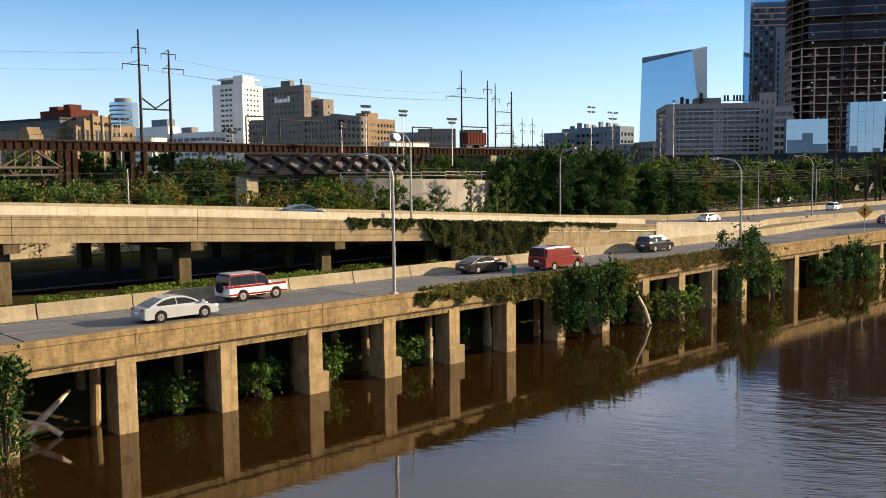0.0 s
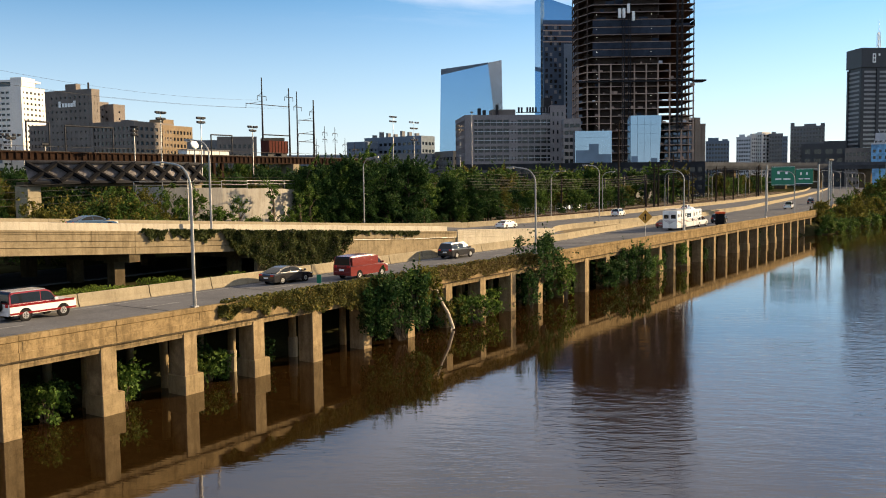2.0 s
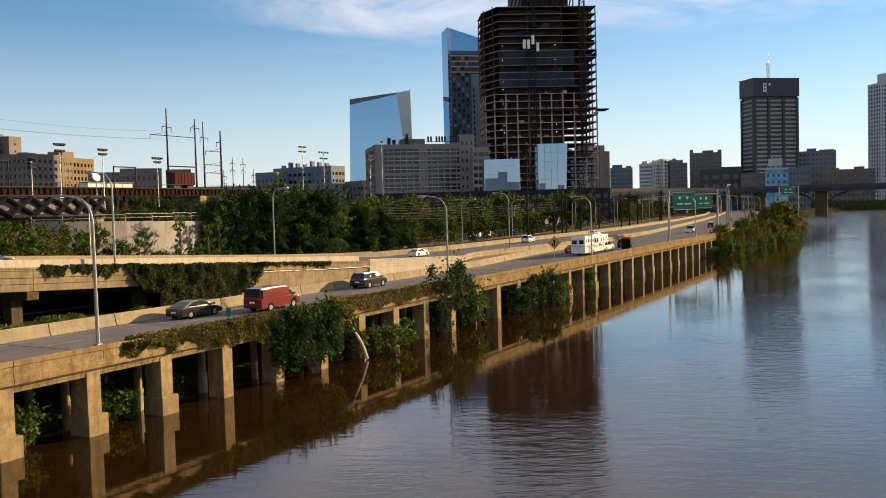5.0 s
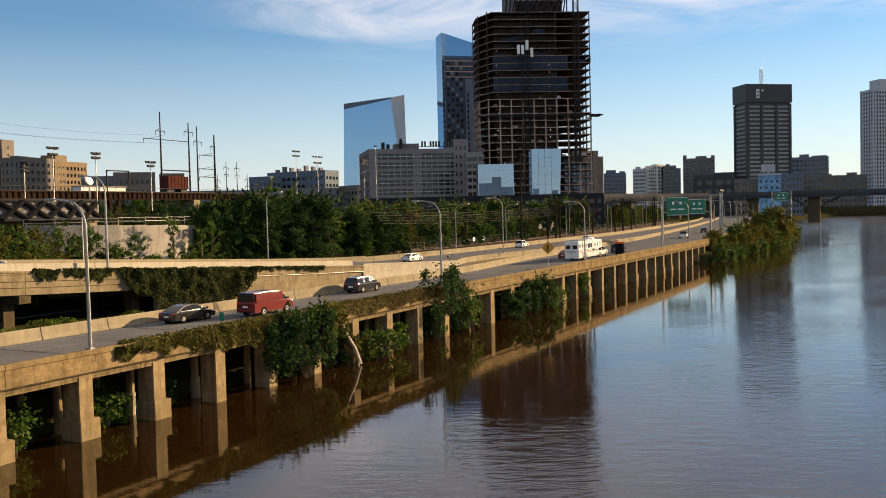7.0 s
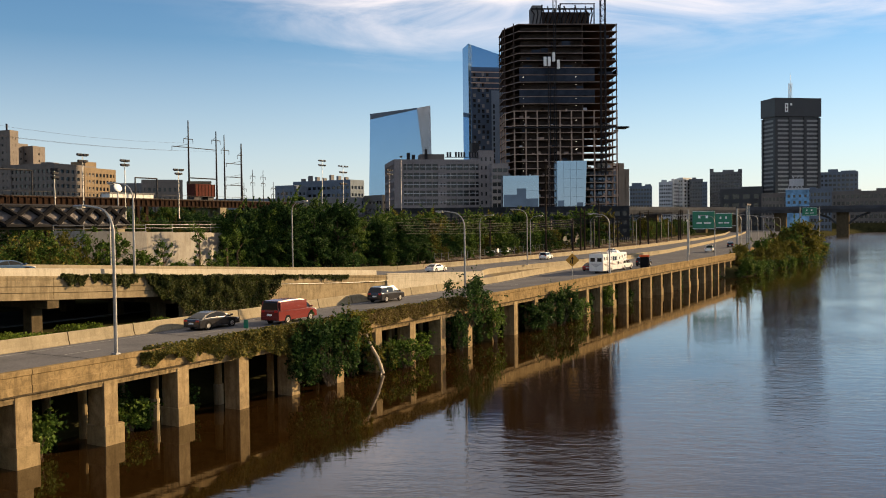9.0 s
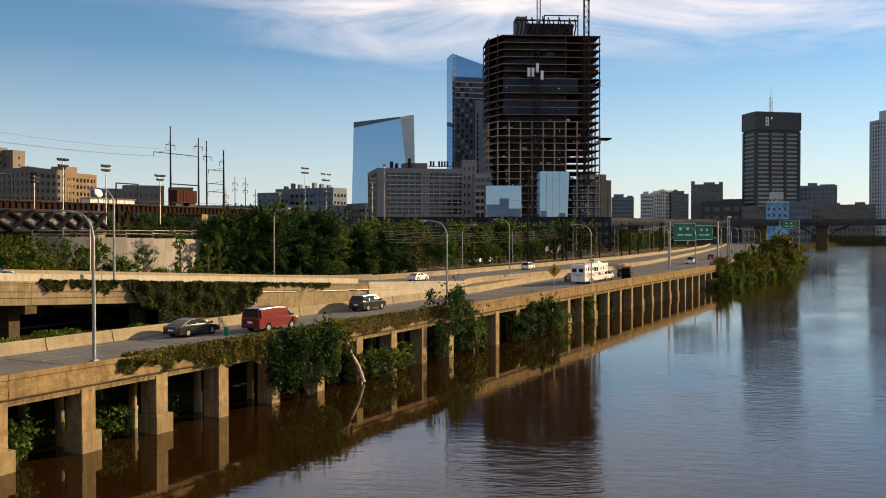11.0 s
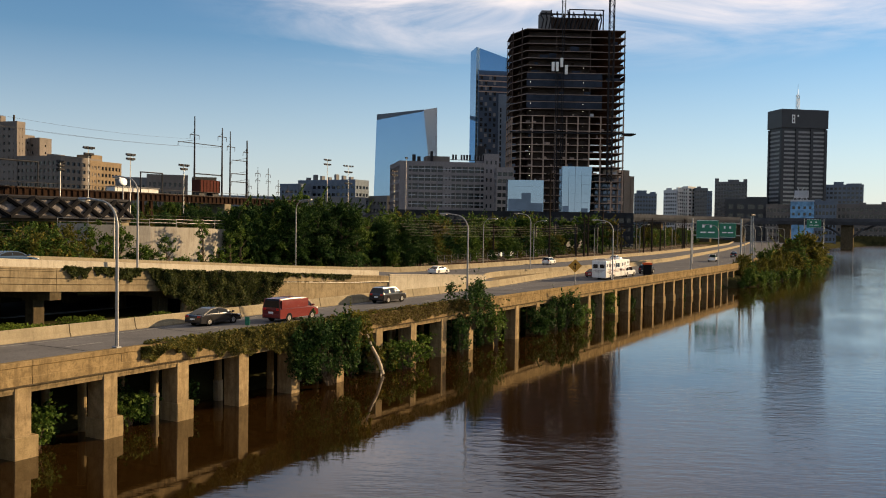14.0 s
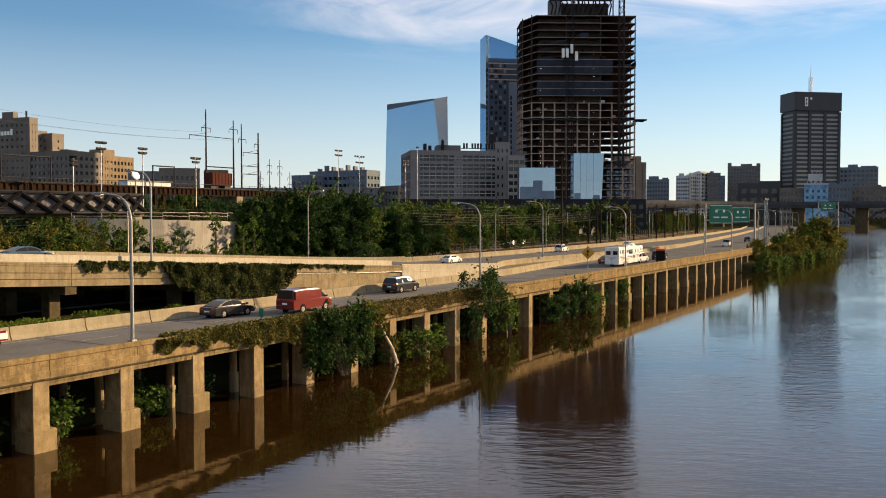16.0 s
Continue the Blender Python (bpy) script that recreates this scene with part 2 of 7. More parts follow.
M["concrete_white"] = surface("newer_pale_concrete", (0.3594, 0.3281, 0.2617), 0.9, var=0.12, size=2.5, streak=0.25, bump=0.2, mottle=0.2)
M["asphalt"] = surface("asphalt", (0.1086, 0.1086, 0.1122), 0.9, var=0.18, size=4.0, bump=0.2, fine=9, mottle=0.15)
M["gore_dirt"] = surface("tan_dirt", (0.17, 0.135, 0.085), 0.95, var=0.3, size=2.0, bump=0.3, mottle=0.3)
M["paint_white"] = surface("road_paint", (0.21, 0.205, 0.195), 0.8, var=0.25, size=0.6)
M["earth"] = surface("earth_and_scrub", (0.027, 0.027, 0.012), 0.95, var=0.5, size=5, bump=0.5, fine=4)
M["mud"] = surface("mud", (0.10, 0.07, 0.04), 0.7, var=0.3, size=2)
M["leaf"] = surface("leaves", (0.036, 0.073, 0.012), 0.6, var=0.35, size=2.5, bump=0, island=0.45, translucent=0.32, tint=(0.10, 0.14, 0.03))
M["leaf_dark"] = surface("dark_leaves", (0.016, 0.0386, 0.0101), 0.6, var=0.35, size=3.0, bump=0, island=0.45, translucent=0.28, tint=(0.045, 0.085, 0.022))
M["leaf_gold"] = surface("turning_leaves", (0.0571, 0.0622, 0.0118), 0.65, var=0.4, size=2.0, bump=0, island=0.45, translucent=0.35, tint=(0.125, 0.105, 0.022))
# Golden sunlight on the foliage is put into this leaf colour.
M["leaf_autumn"] = surface("sunlit_gold_leaves", (0.072, 0.075, 0.014), 0.65, var=0.4, size=1.6, bump=0, island=0.45, translucent=0.35, tint=(0.135, 0.118, 0.022))
M["ivy"] = surface("ivy_leaves", (0.066, 0.072, 0.017), 0.6, var=0.5, size=1.4, bump=0, island=0.38, translucent=0.2, tint=(0.135, 0.10, 0.02), mottle=0.5)
M["ivy_brown"] = surface("withered_ivy_leaves", (0.105, 0.0739, 0.0252), 0.7, var=0.45, size=1.0, bump=0, island=0.4, translucent=0.15, tint=(0.11, 0.10, 0.02), mottle=0.5)
M["gravel"] = surface("track_ballast", (0.1125, 0.0945, 0.0765), 0.95, var=0.35, size=3.0, bump=0.5, fine=5, mottle=0.4)
M["ivy_dark"] = surface("dark_ivy_leaves", (0.030, 0.042, 0.012), 0.6, var=0.4, size=1.5, bump=0, island=0.5, translucent=0.2, tint=(0.06, 0.06, 0.015))
M["grass"] = surface("grass", (0.0764, 0.11, 0.0185), 0.8, var=0.35, size=1.5, bump=0, island=0.4, translucent=0.3)
M["bark"] = surface("bark", (0.104, 0.080, 0.056), 0.9, var=0.3, size=0.4, bump=0.5)
M["driftwood"] = surface("bleached_wood", (0.42, 0.36, 0.28), 0.85, var=0.25, size=0.4, bump=0.4)
M["galvanised"] = surface("galvanised_steel", (0.25, 0.245, 0.235), 0.45, 0.7, var=0.12, size=0.8, bump=0.05)
M["dark_steel"] = surface("dark_steel", (0.027, 0.027, 0.030), 0.6, 0.4, var=0.3, size=1.5, bump=0.1)
M["rust"] = surface("rusted_steel", (0.024, 0.0145, 0.0105), 0.85, 0.2, var=0.4, size=1.2, streak=0.4, stain=(0.05, 0.03, 0.02))
M["grey_steel"] = surface("weathered_grey_steel", (0.078, 0.066, 0.058), 0.8, 0.1, var=0.35, size=1.5, streak=0.4, stain=(0.06, 0.035, 0.025))
M["wood_pole"] = surface("tarred_wood", (0.030, 0.023, 0.018), 0.85, var=0.3, size=0.8)
M["sign_green"] = surface("green_sign_sheet", (0.0, 0.135, 0.07), 0.4, var=0.06, size=3, bump=0)
M["sign_white"] = surface("white_sign_sheet", (0.75, 0.75, 0.72), 0.4, var=0.05, bump=0)
M["sign_yellow"] = surface("yellow_sign_sheet", (0.5, 0.24, 0.02), 0.45, var=0.08, bump=0)
M["black"] = surface("black_paint", (0.010, 0.010, 0.011), 0.6, var=0.2, bump=0, spec=0.12)
M["red_paint"] = surface("red_orange_paint", (0.62, 0.10, 0.03), 0.5, var=0.1, bump=0)
M["brick"] = surface("tan_brick", (0.172, 0.132, 0.088), 0.9, var=0.16, size=8, streak=0.25, bump=0.1, fine=3, mottle=0.2)
M["street_mass_wall"] = surface("dark_street_precast", (0.026, 0.028, 0.032), 0.85, var=0.35, size=5, streak=0.4, bump=0.1)
M["brick_grey"] = surface("grey_brown_brick", (0.15, 0.134, 0.122), 0.9, var=0.16, size=8, streak=0.25, bump=0.1, fine=3)
M["brick_red"] = surface("red_brick", (0.070, 0.026, 0.021), 0.9, var=0.2, size=6, streak=0.2, fine=3)
M["white_wall"] = surface("white_precast", (0.5441, 0.5372, 0.5147), 0.85, var=0.06, size=10, streak=0.15, stain=(0.4, 0.38, 0.35), fine=2)
M["grey_wall"] = surface("grey_stone", (0.150, 0.153, 0.160), 0.9, var=0.12, size=9, streak=0.25, fine=2)
M["blue_grey"] = surface("blue_grey_panel", (0.115, 0.145, 0.185), 0.7, var=0.12, size=9, fine=2)
M["mauve_wall"] = surface("mauve_grey_precast", (0.205, 0.19, 0.193), 0.9, var=0.1, size=9, streak=0.2, fine=2)
M["window"] = surface("window_glass", (0.013, 0.016, 0.019), 0.12, var=0.5, size=3.0, bump=0, fine=0.6)
M["roof_teal"] = surface("dark_roof", (0.07, 0.085, 0.085), 0.7, var=0.2, size=6)
M["curtain_glass"] = surface("blue_curtain_glass", (0.26, 0.42, 0.60), 0.05, 0.9, var=0.03, size=25, bump=0, fine=0.25, speck=0.0)
M["dark_glass"] = surface("dark_curtain_glass", (0.075, 0.115, 0.18), 0.1, 0.5, var=0.2, size=12, bump=0, fine=0.4, speck=0.0)
M["mural"] = surface("painted_mural_wall", (0.16, 0.33, 0.52), 0.8, var=0.55, size=6, fine=0.5)
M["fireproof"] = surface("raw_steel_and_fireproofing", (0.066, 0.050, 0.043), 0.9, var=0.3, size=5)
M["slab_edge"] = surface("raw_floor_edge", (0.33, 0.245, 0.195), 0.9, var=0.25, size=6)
M["slab_dark"] = surface("dark_floor_edge", (0.21, 0.165, 0.145), 0.9, var=0.25, size=6)
M["netting"] = surface("dark_netting", (0.030, 0.038, 0.054), 0.85, var=0.3, size=5)
M["office_dark"] = surface("black_anodised_panel", (0.016, 0.017, 0.021), 0.45, var=0.2, size=8)
M["office_band"] = surface("bronze_spandrel", (0.235, 0.235, 0.235), 0.6, var=0.12, size=6)
M["bulb"] = glow("work_light", (1.0, 0.9, 0.7), 1.6)
M["tyre"] = surface("tyre_rubber", (0.018, 0.018, 0.018), 0.85, var=0.2, bump=0)
M["rim"] = surface("alloy_rim", (0.55, 0.55, 0.56), 0.3, 0.9, var=0.05, bump=0)
M["car_glass"] = surface("car_glass", (0.010, 0.012, 0.014), 0.05, var=0.1, bump=0, spec=0.22)
M["head_lens"] = surface("clear_lens", (0.7, 0.7, 0.68), 0.1, var=0.05, bump=0)
M["tail_lens"] = surface("red_lens", (0.42, 0.02, 0.015), 0.15, var=0.1, bump=0)


def paint(name, colour):
    m = surface(name, colour, 0.2, 0.0, var=0.04, size=1.0, bump=0, fine=40)
    m.node_tree.nodes["Principled BSDF"].inputs["Coat Weight"].default_value = 0.25
    return m


# ---- mesh helpers ----
def cube(bm, x0, x1, y0, y1, z0, z1, turn=None):
    vs = [bm.verts.new((x, y, z)) for z in (z0, z1) for y in (y0, y1) for x in (x0, x1)]
    for f in ((0, 2, 3, 1), (4, 5, 7, 6), (0, 1, 5, 4), (1, 3, 7, 5), (3, 2, 6, 7), (2, 0, 4, 6)):
        bm.faces.new([vs[i] for i in f])
    if turn is not None:
        bmesh.ops.transform(bm, matrix=turn, verts=vs)
    return vs


def rod(bm, p, q, r0, r1=None, sides=8):
    """A tapered round bar from p to q."""
    p, q = Vector(p), Vector(q)
    r1 = r0 if r1 is None else r1
    way = (q - p).normalized()
    side = way.orthogonal().normalized()
    up = way.cross(side)
    rings = []
    for c, r in ((p, r0), (q, r1)):
        rings.append([bm.verts.new(c + r * (math.cos(2 * math.pi * i / sides) * side + math.sin(2 * math.pi * i / sides) * up)) for i in range(sides)])
    for i in range(sides):
        j = (i + 1) % sides
        bm.faces.new((rings[0][i], rings[0][j], rings[1][j], rings[1][i]))
    bm.faces.new(rings[0][::-1])
    bm.faces.new(rings[1])


def tube(bm, pts, radii, sides=8):
    """A bent tube through the points."""
    pts = [Vector(p) for p in pts]
    rings = []
    side = None
    for i, p in enumerate(pts):
        way = (pts[min(i + 1, len(pts) - 1)] - pts[max(i - 1, 0)]).normalized()
        side = way.orthogonal().normalized() if side is None else (side - side.dot(way) * way).normalized()
        up = way.cross(side)
        r = radii[i] if isinstance(radii, (list, tuple)) else radii
        rings.append([bm.verts.new(p + r * (math.cos(2 * math.pi * k / sides) * side + math.sin(2 * math.pi * k / sides) * up)) for k in range(sides)])
    for a_, b_ in zip(rings, rings[1:]):
        for k in range(sides):
            j = (k + 1) % sides
            bm.faces.new((a_[k], a_[j], b_[j], b_[k]))
    bm.faces.new(rings[0][::-1])
    bm.faces.new(rings[-1])


def sweep(bm, line, profile):
    """Sweep a closed profile of (sideways, up) points along a line of (x, y, z); sideways is to the left of the way."""
    line = [Vector(p) for p in line]
    rings = []
    for i, p in enumerate(line):
        way = line[min(i + 1, len(line) - 1)] - line[max(i - 1, 0)]
        left = Vector((-way.y, way.x, 0)).normalized()
        rings.append([bm.verts.new(p + left * s + Vector((0, 0, u))) for s, u in profile])
    n = len(profile)
    for a_, b_ in zip(rings, rings[1:]):
        for k in range(n):
            j = (k + 1) % n
            bm.faces.new((a_[k], b_[k], b_[j], a_[j]))
    bm.faces.new(rings[0])
    bm.faces.new(rings[-1][::-1])


def prism(bm, outline, y0, y1):
    """Extrude an outline of (x, z) points across y."""
    a_ = [bm.verts.new((x, y0, z)) for x, z in outline]
    b_ = [bm.verts.new((x, y1, z)) for x, z in outline]
    n = len(outline)
    for k in range(n):
        j = (k + 1) % n
        bm.faces.new((a_[k], b_[k], b_[j], a_[j]))
    bm.faces.new(a_)
    bm.faces.new(b_[::-1])


def mesh_of(name, bm, material):
    bmesh.ops.recalc_face_normals(bm, faces=bm.faces)
    me = bpy.data.meshes.new(name)
    bm.to_mesh(me)
    bm.free()
    me.materials.append(M[material] if isinstance(material, str) else material)
    return me


def part(name, bm, material, parent=None, label="", bevel=0.0):
    if bevel:
        bmesh.ops.bevel(bm, geom=list(bm.edges), offset=bevel, segments=1, affect="EDGES", profile=0.5)
    ob = new(name, mesh_of(name, bm, material) if isinstance(bm, bmesh.types.BMesh) else bm)
    if parent is not None:
        ob.parent = parent
    if label:
        tagged(ob, label)
    return ob


def thing(name, label, category, m=None, group="", kind=""):
    ob = new(name)
    ob.empty_display_size = 0.5
    if m is not None:
        ob.matrix_world = m
    return tagged(ob, label, category, group, kind)


def BM():
    return bmesh.new()


def along(line, x):
    """Linear reading of a table of (x, value...)"""
    for p, q in zip(line, line[1:]):
        if x <= q[0]:
            k = (x - p[0]) / (q[0] - p[0])
            return [u + (v - u) * k for u, v in zip(p[1:], q[1:])]
    return list(line[-1][1:])


# ---- plan ----
ROAD_Z = 4.5
NEAR_EDGE = [(-90, 43.8), (218, 44.0), (260, 47.0), (320, 54.0), (395, 63.0), (483, 72.0), (668, 92.0), (1000, 142.0)]
MEDIAN = [(-90, 56.1), (60, 56.0), (80, 56.3), (100, 55.9), (116, 56.2), (135, 58.4), (152, 60.0), (195, 62.5), (247, 66.0), (330, 75.5), (415, 86.0), (560, 106.0), (712, 130.0), (1000, 180.0)]
MID = [(120, 65.2), (130, 65.6), (139, 68.2), (152, 67.6), (166, 66.6), (182, 66.0), (205, 66.2), (228, 66.0), (250, 66.6)]
BACK = [(-90, 90.0), (126, 90.0), (145, 87.4), (165, 86.0), (212, 85.8), (260, 86.6), (300, 88.2), (340, 91.5), (420, 99.0), (576, 119.0), (712, 143.0), (1000, 193.0)]
RAMP_TOP = [(-90, 11.6), (0, 11.4), (20, 10.65), (35, 9.93), (49.6, 9.08), (72, 7.92), (82, 7.34), (101, 6.36), (125, 5.35), (140, 5.3)]
BACK_TOP = [(-90, 12.2), (0, 12.0), (28, 10.95), (55.7, 9.62), (99.6, 7.22), (113, 6.5), (129, 5.8), (140, 5.6), (160, 5.5)]
SHORE = [(-400, 47.6), (205, 47.6), (216, 40.0), (330, 38.0), (433, 46.0), (668, 72.0), (825, 84.0), (850, 78.0), (1080, 66.0), (1095, -3000.0), (4000, -3000.0)]


def steps(x0, x1, d):
    n = max(1, round((x1 - x0) / d))
    return [x0 + (x1 - x0) * i / n for i in range(n + 1)]


# ---- ground and water ----
def build_ground():
    xs = [-3500, -1200, -400] + steps(-150, 460, 6) + [520, 600, 668, 740, 800, 825, 850, 950, 1080, 1087, 1095, 1200, 1500, 2500, 4500]
    offs = [-3000, -400, -60, -12, -4, -1.2, 0, 1.5, 3.5, 6, 9.3, 14, 22, 34, 50, 80, 130, 250, 600, 1500, 4000]
    zs = [-3, -3, -3, -2.2, -1.2, -0.5, 0.1, 0.9, 2.0, 3.2, 4.0, 4.05, 4.1, 4.2, 4.3, 4.6, 5, 6, 8, 10, 12]
    verts, faces = [], []
    for x in xs:
        shore = along(SHORE, x)[0]
        for o, z in zip(offs, zs):
            bumpy = noise.noise(Vector((x * 0.11, o * 0.11, 3.1))) * (0.5 if -5 < o < 9 else 0.1 if o > 60 else 0.04)
            wig = noise.noise(Vector((x * 0.07, 0.3, 0.0))) * 0.9 if -13 < o < 9 else 0
            verts.append((x, shore + o + wig if x < 1090 else -3000 + (o + 3000) * 1.2, z + bumpy if x < 1085 else max(z, 3.0)))
    n = len(offs)
    for i in range(len(xs) - 1):
        for j in range(n - 1):
            k = i * n + j
            faces.append((k, k + n, k + n + 1, k + 1))
    me = bpy.data.meshes.new("ground")
    me.from_pydata(verts, [], faces)
    me.materials.append(M["earth"])
    for f in me.polygons:
        f.use_smooth = True
    tagged(new("ground", me), "scrubby earth river bank and flat ground", "ground", kind="structure")


build_ground()
bm = BM()
vs = [bm.verts.new(p) for p in ((-3500, -3000, 0), (1350, -3000, 0), (1350, 400, 0), (-3500, 400, 0))]
bm.faces.new(vs)
tagged(part("water", bm, "water"), "brown muddy river with small wind ripples", "river", kind="structure")

# ---- riverside road viaduct ----
PITCH = 5.857
BENTS = [13.38 + PITCH * i for i in range(-6, 15)] + [95.38 + 6.1 * i for i in range(1, 5)] + [125.6, 131.4] + [131.4 + 6.68 * i for i in range(1, 14)]
viaduct = thing("viaduct", "long concrete road viaduct on square piers along a river", "viaduct", kind="structure")
deck_line = [x for x in steps(-90, 224, 6)]
# Underside shade is put into the slab's dark colour.
bm = BM()
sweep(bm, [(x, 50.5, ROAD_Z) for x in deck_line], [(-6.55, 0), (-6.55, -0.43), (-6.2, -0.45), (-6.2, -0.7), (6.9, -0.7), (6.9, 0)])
part("deck", bm, "concrete_dark", viaduct, "stained concrete deck slab darkened for underside shade")
bm = BM()
cube(bm, -0.5, 0.5, 43.62, 44.2, 3.62, 3.8)
cube(bm, -0.5, 0.5, 43.58, 44.2, 3.8, 4.07)
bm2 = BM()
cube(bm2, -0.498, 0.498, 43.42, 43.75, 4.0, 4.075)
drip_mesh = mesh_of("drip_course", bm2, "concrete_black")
beam_mesh = mesh_of("edge_beam", bm, "concrete_stain")
bm = BM()
g = 0.002
sweep(bm, [(-0.5 + g, 43.45, 4.07), (0.5 - g, 43.45, 4.07)], [(0.0, 0.0), (0.0, 0.40), (0.045, 0.44), (0.045, 0.98), (-0.02, 1.02), (-0.02, 1.27), (0.02, 1.31), (0.38, 1.31), (0.42, 1.26), (0.42, 0.43), (0.3, 0.0)])
parapet_mesh = mesh_of("parapet_panel", bm, "concrete_parapet")
bm = BM()
cube(bm, -0.458, 0.458, 43.488, 43.52, 4.54, 5.03)
face_mesh = mesh_of("stained_face", bm, "concrete_parapet")
bm = BM()
cube(bm, -0.52, 0.52, 43.56, 44.98, -2.5, 3.995)
bmesh.ops.bevel(bm, geom=list(bm.edges), offset=0.03, segments=1, affect="EDGES")
pier_mesh = mesh_of("pier", bm, "concrete_pier")
bm = BM()
cube(bm, -0.56, 0.95, 43.5, 45.15, -2.5, 1.22)
bmesh.ops.bevel(bm, geom=list(bm.edges), offset=0.05, segments=1, affect="EDGES")
plinth_mesh = mesh_of("plinth", bm, "concrete")
bm = BM()
rod(bm, (0, 0, -2.5), (0, 0, 3.9), 0.29, 0.27, 12)
pile_mesh = mesh_of("pile", bm, "concrete")
bm = BM()
rod(bm, (0, 0, -2.5), (0, 0, 1.5), 0.36, 0.36, 12)
collar_mesh = mesh_of("collar", bm, "concrete_pale")
bm = BM()
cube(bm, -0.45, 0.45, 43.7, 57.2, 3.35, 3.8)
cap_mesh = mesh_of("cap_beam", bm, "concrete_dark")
PLINTHS = {3, 4, 5, 18, 20, 24, 25, 27, 28}
for i, x in enumerate(BENTS):
    k = i - 6
    pier = part("pier", pier_mesh, None, viaduct)
    pier.location.x = x
    if k in PLINTHS:
        p = part("plinth", plinth_mesh, None, pier)
    part("cap_beam", cap_mesh, None, viaduct).location.x = x
    for r, y in enumerate((46.5, 49.6, 53.0, 56.2)):
        p = part("pile", pile_mesh, None, viaduct)
        p.location = (x + random.uniform(-0.15, 0.15) + ({1: -0.65, 5: 0.05}.get(k, 0.45) if r == 0 else 0), y, 0)
        p.rotation_euler = (0, radians(random.uniform(-2.5, 2.5)) if r == 0 else 0, 0)
        if r == 0 and k in (5, 6):
            part("collar", collar_mesh, None, p)
    for name, me in (("edge_beam", beam_mesh), ("drip_course", drip_mesh), ("parapet_panel", parapet_mesh), ("stained_face", face_mesh)):
        o = part(name, me, None, viaduct)
        span = (BENTS[i + 1] if i + 1 < len(BENTS) else x + 6.68) - x
        o.location.x = x + span / 2 + (0.5 if name in ("parapet_panel", "stained_face") else 0)
        o.scale.x = span
        if name == "parapet_panel":
            o.location.z = random.uniform(-0.012, 0.012)
            o.location.y = random.uniform(-0.012, 0.012)


# ---- unseen deck and piers added behind the camera to block low sky ----
bridge = thing("river_bridge", "unseen plain concrete deck added to shade the pier sides", "bridge", kind="structure")
for nm, dims in (("deck", (-24, -0.9, -90, 61, 9.2, 11.2)), ("pier", (-21, -4, -26, -23, -2.5, 9.2)), ("pier", (-21, -4, 12, 15, -2.5, 9.2))):
    bm = BM()
    cube(bm, *dims)
    part(nm, bm, "concrete_dark", bridge, bevel=0.1)


# ---- road surfaces ----
def strip(name, label, material, lo, hi, z, x0, x1, d=8, thick=0.25, z_hi=None):
    """A slab between two lines of (x, y); z is a number or a table."""
    bm = BM()
    rows = []
    for x in steps(x0, x1, d):
        zz = z if isinstance(z, (int, float)) else along(z, x)[0]
        z2 = zz if z_hi is None else along(z_hi, x)[0]
        y0, y1 = (along(lo, x)[0] if isinstance(lo, list) else lo), (along(hi, x)[0] if isinstance(hi, list) else hi)
        rows.append([bm.verts.new((x, y, w)) for y, w in ((y0, zz), (y1, z2), (y1, z2 - thick), (y0, zz - thick))])
    for p, q in zip(rows, rows[1:]):
        for i in range(4):
            j = (i + 1) % 4
            bm.faces.new((p[i], q[i], q[j], p[j]))
    bm.faces.new(rows[0])
    bm.faces.new(rows[-1][::-1])
    return part(name, bm, material)


tagged(strip("road", "", "asphalt", [(x, y + 0.05) for x, y in NEAR_EDGE], MEDIAN, ROAD_Z + 0.02, -90, 1000, thick=0.02), "grey asphalt carriageway beside a river", "road", kind="structure")
tagged(strip("road", "", "asphalt", [(x, y + 0.5) for x, y in MEDIAN], BACK, ROAD_Z + 0.015, 126, 1000, thick=0.3), "grey asphalt far carriageway", "road", kind="structure")
tagged(strip("gore", "", "gore_dirt", [(x, y + 0.6) for x, y in MEDIAN], MID, ROAD_Z + 0.03, 130.6, 243, thick=0.05), "strip of tan dirt and gravel between two road barriers", "verge", kind="structure")
tagged(strip("road", "", "asphalt", 74.0, 87.0, ROAD_Z - 0.2, -90, 90), "shaded asphalt road behind the ramp", "road", kind="structure")
tagged(strip("ramp_road", "", "asphalt", 65.3, BACK, [(x, z - 0.75) for x, z in RAMP_TOP], -90, 134, z_hi=[(x, z - 0.85) for x, z in BACK_TOP]), "asphalt ramp deck sloping down to the road", "road", kind="structure")


def offset(line, d):
    return [(x, y + d) for x, y in line]


def lane_marks():
    bm = BM()
    for base, d, dash in ((NEAR_EDGE, 4.0, 0), (NEAR_EDGE, 7.9, 1), (MEDIAN, -0.9, 0), (BACK, -1.2, 0), (BACK, -5.0, 1), (BACK, -8.8, 1)):
        x = -80.0 if base is not BACK else 130.0
        while x < 420:
            n = 3.0 if dash else 11.5
            p, q = [(u, along(base, u)[0] + d) for u in (x, x + n)]
            z = ROAD_Z + 0.026
            w = 0.08
            bm.faces.new([bm.verts.new(c) for c in ((p[0], p[1] - w, z), (q[0], q[1] - w, z), (q[0], q[1] + w, z), (p[0], p[1] + w, z))])
            x += 12.0
    tagged(part("lane_marking", bm, "paint_white"), "worn white lane lines painted on asphalt", "road marking", kind="structure")


lane_marks()
bm = BM()
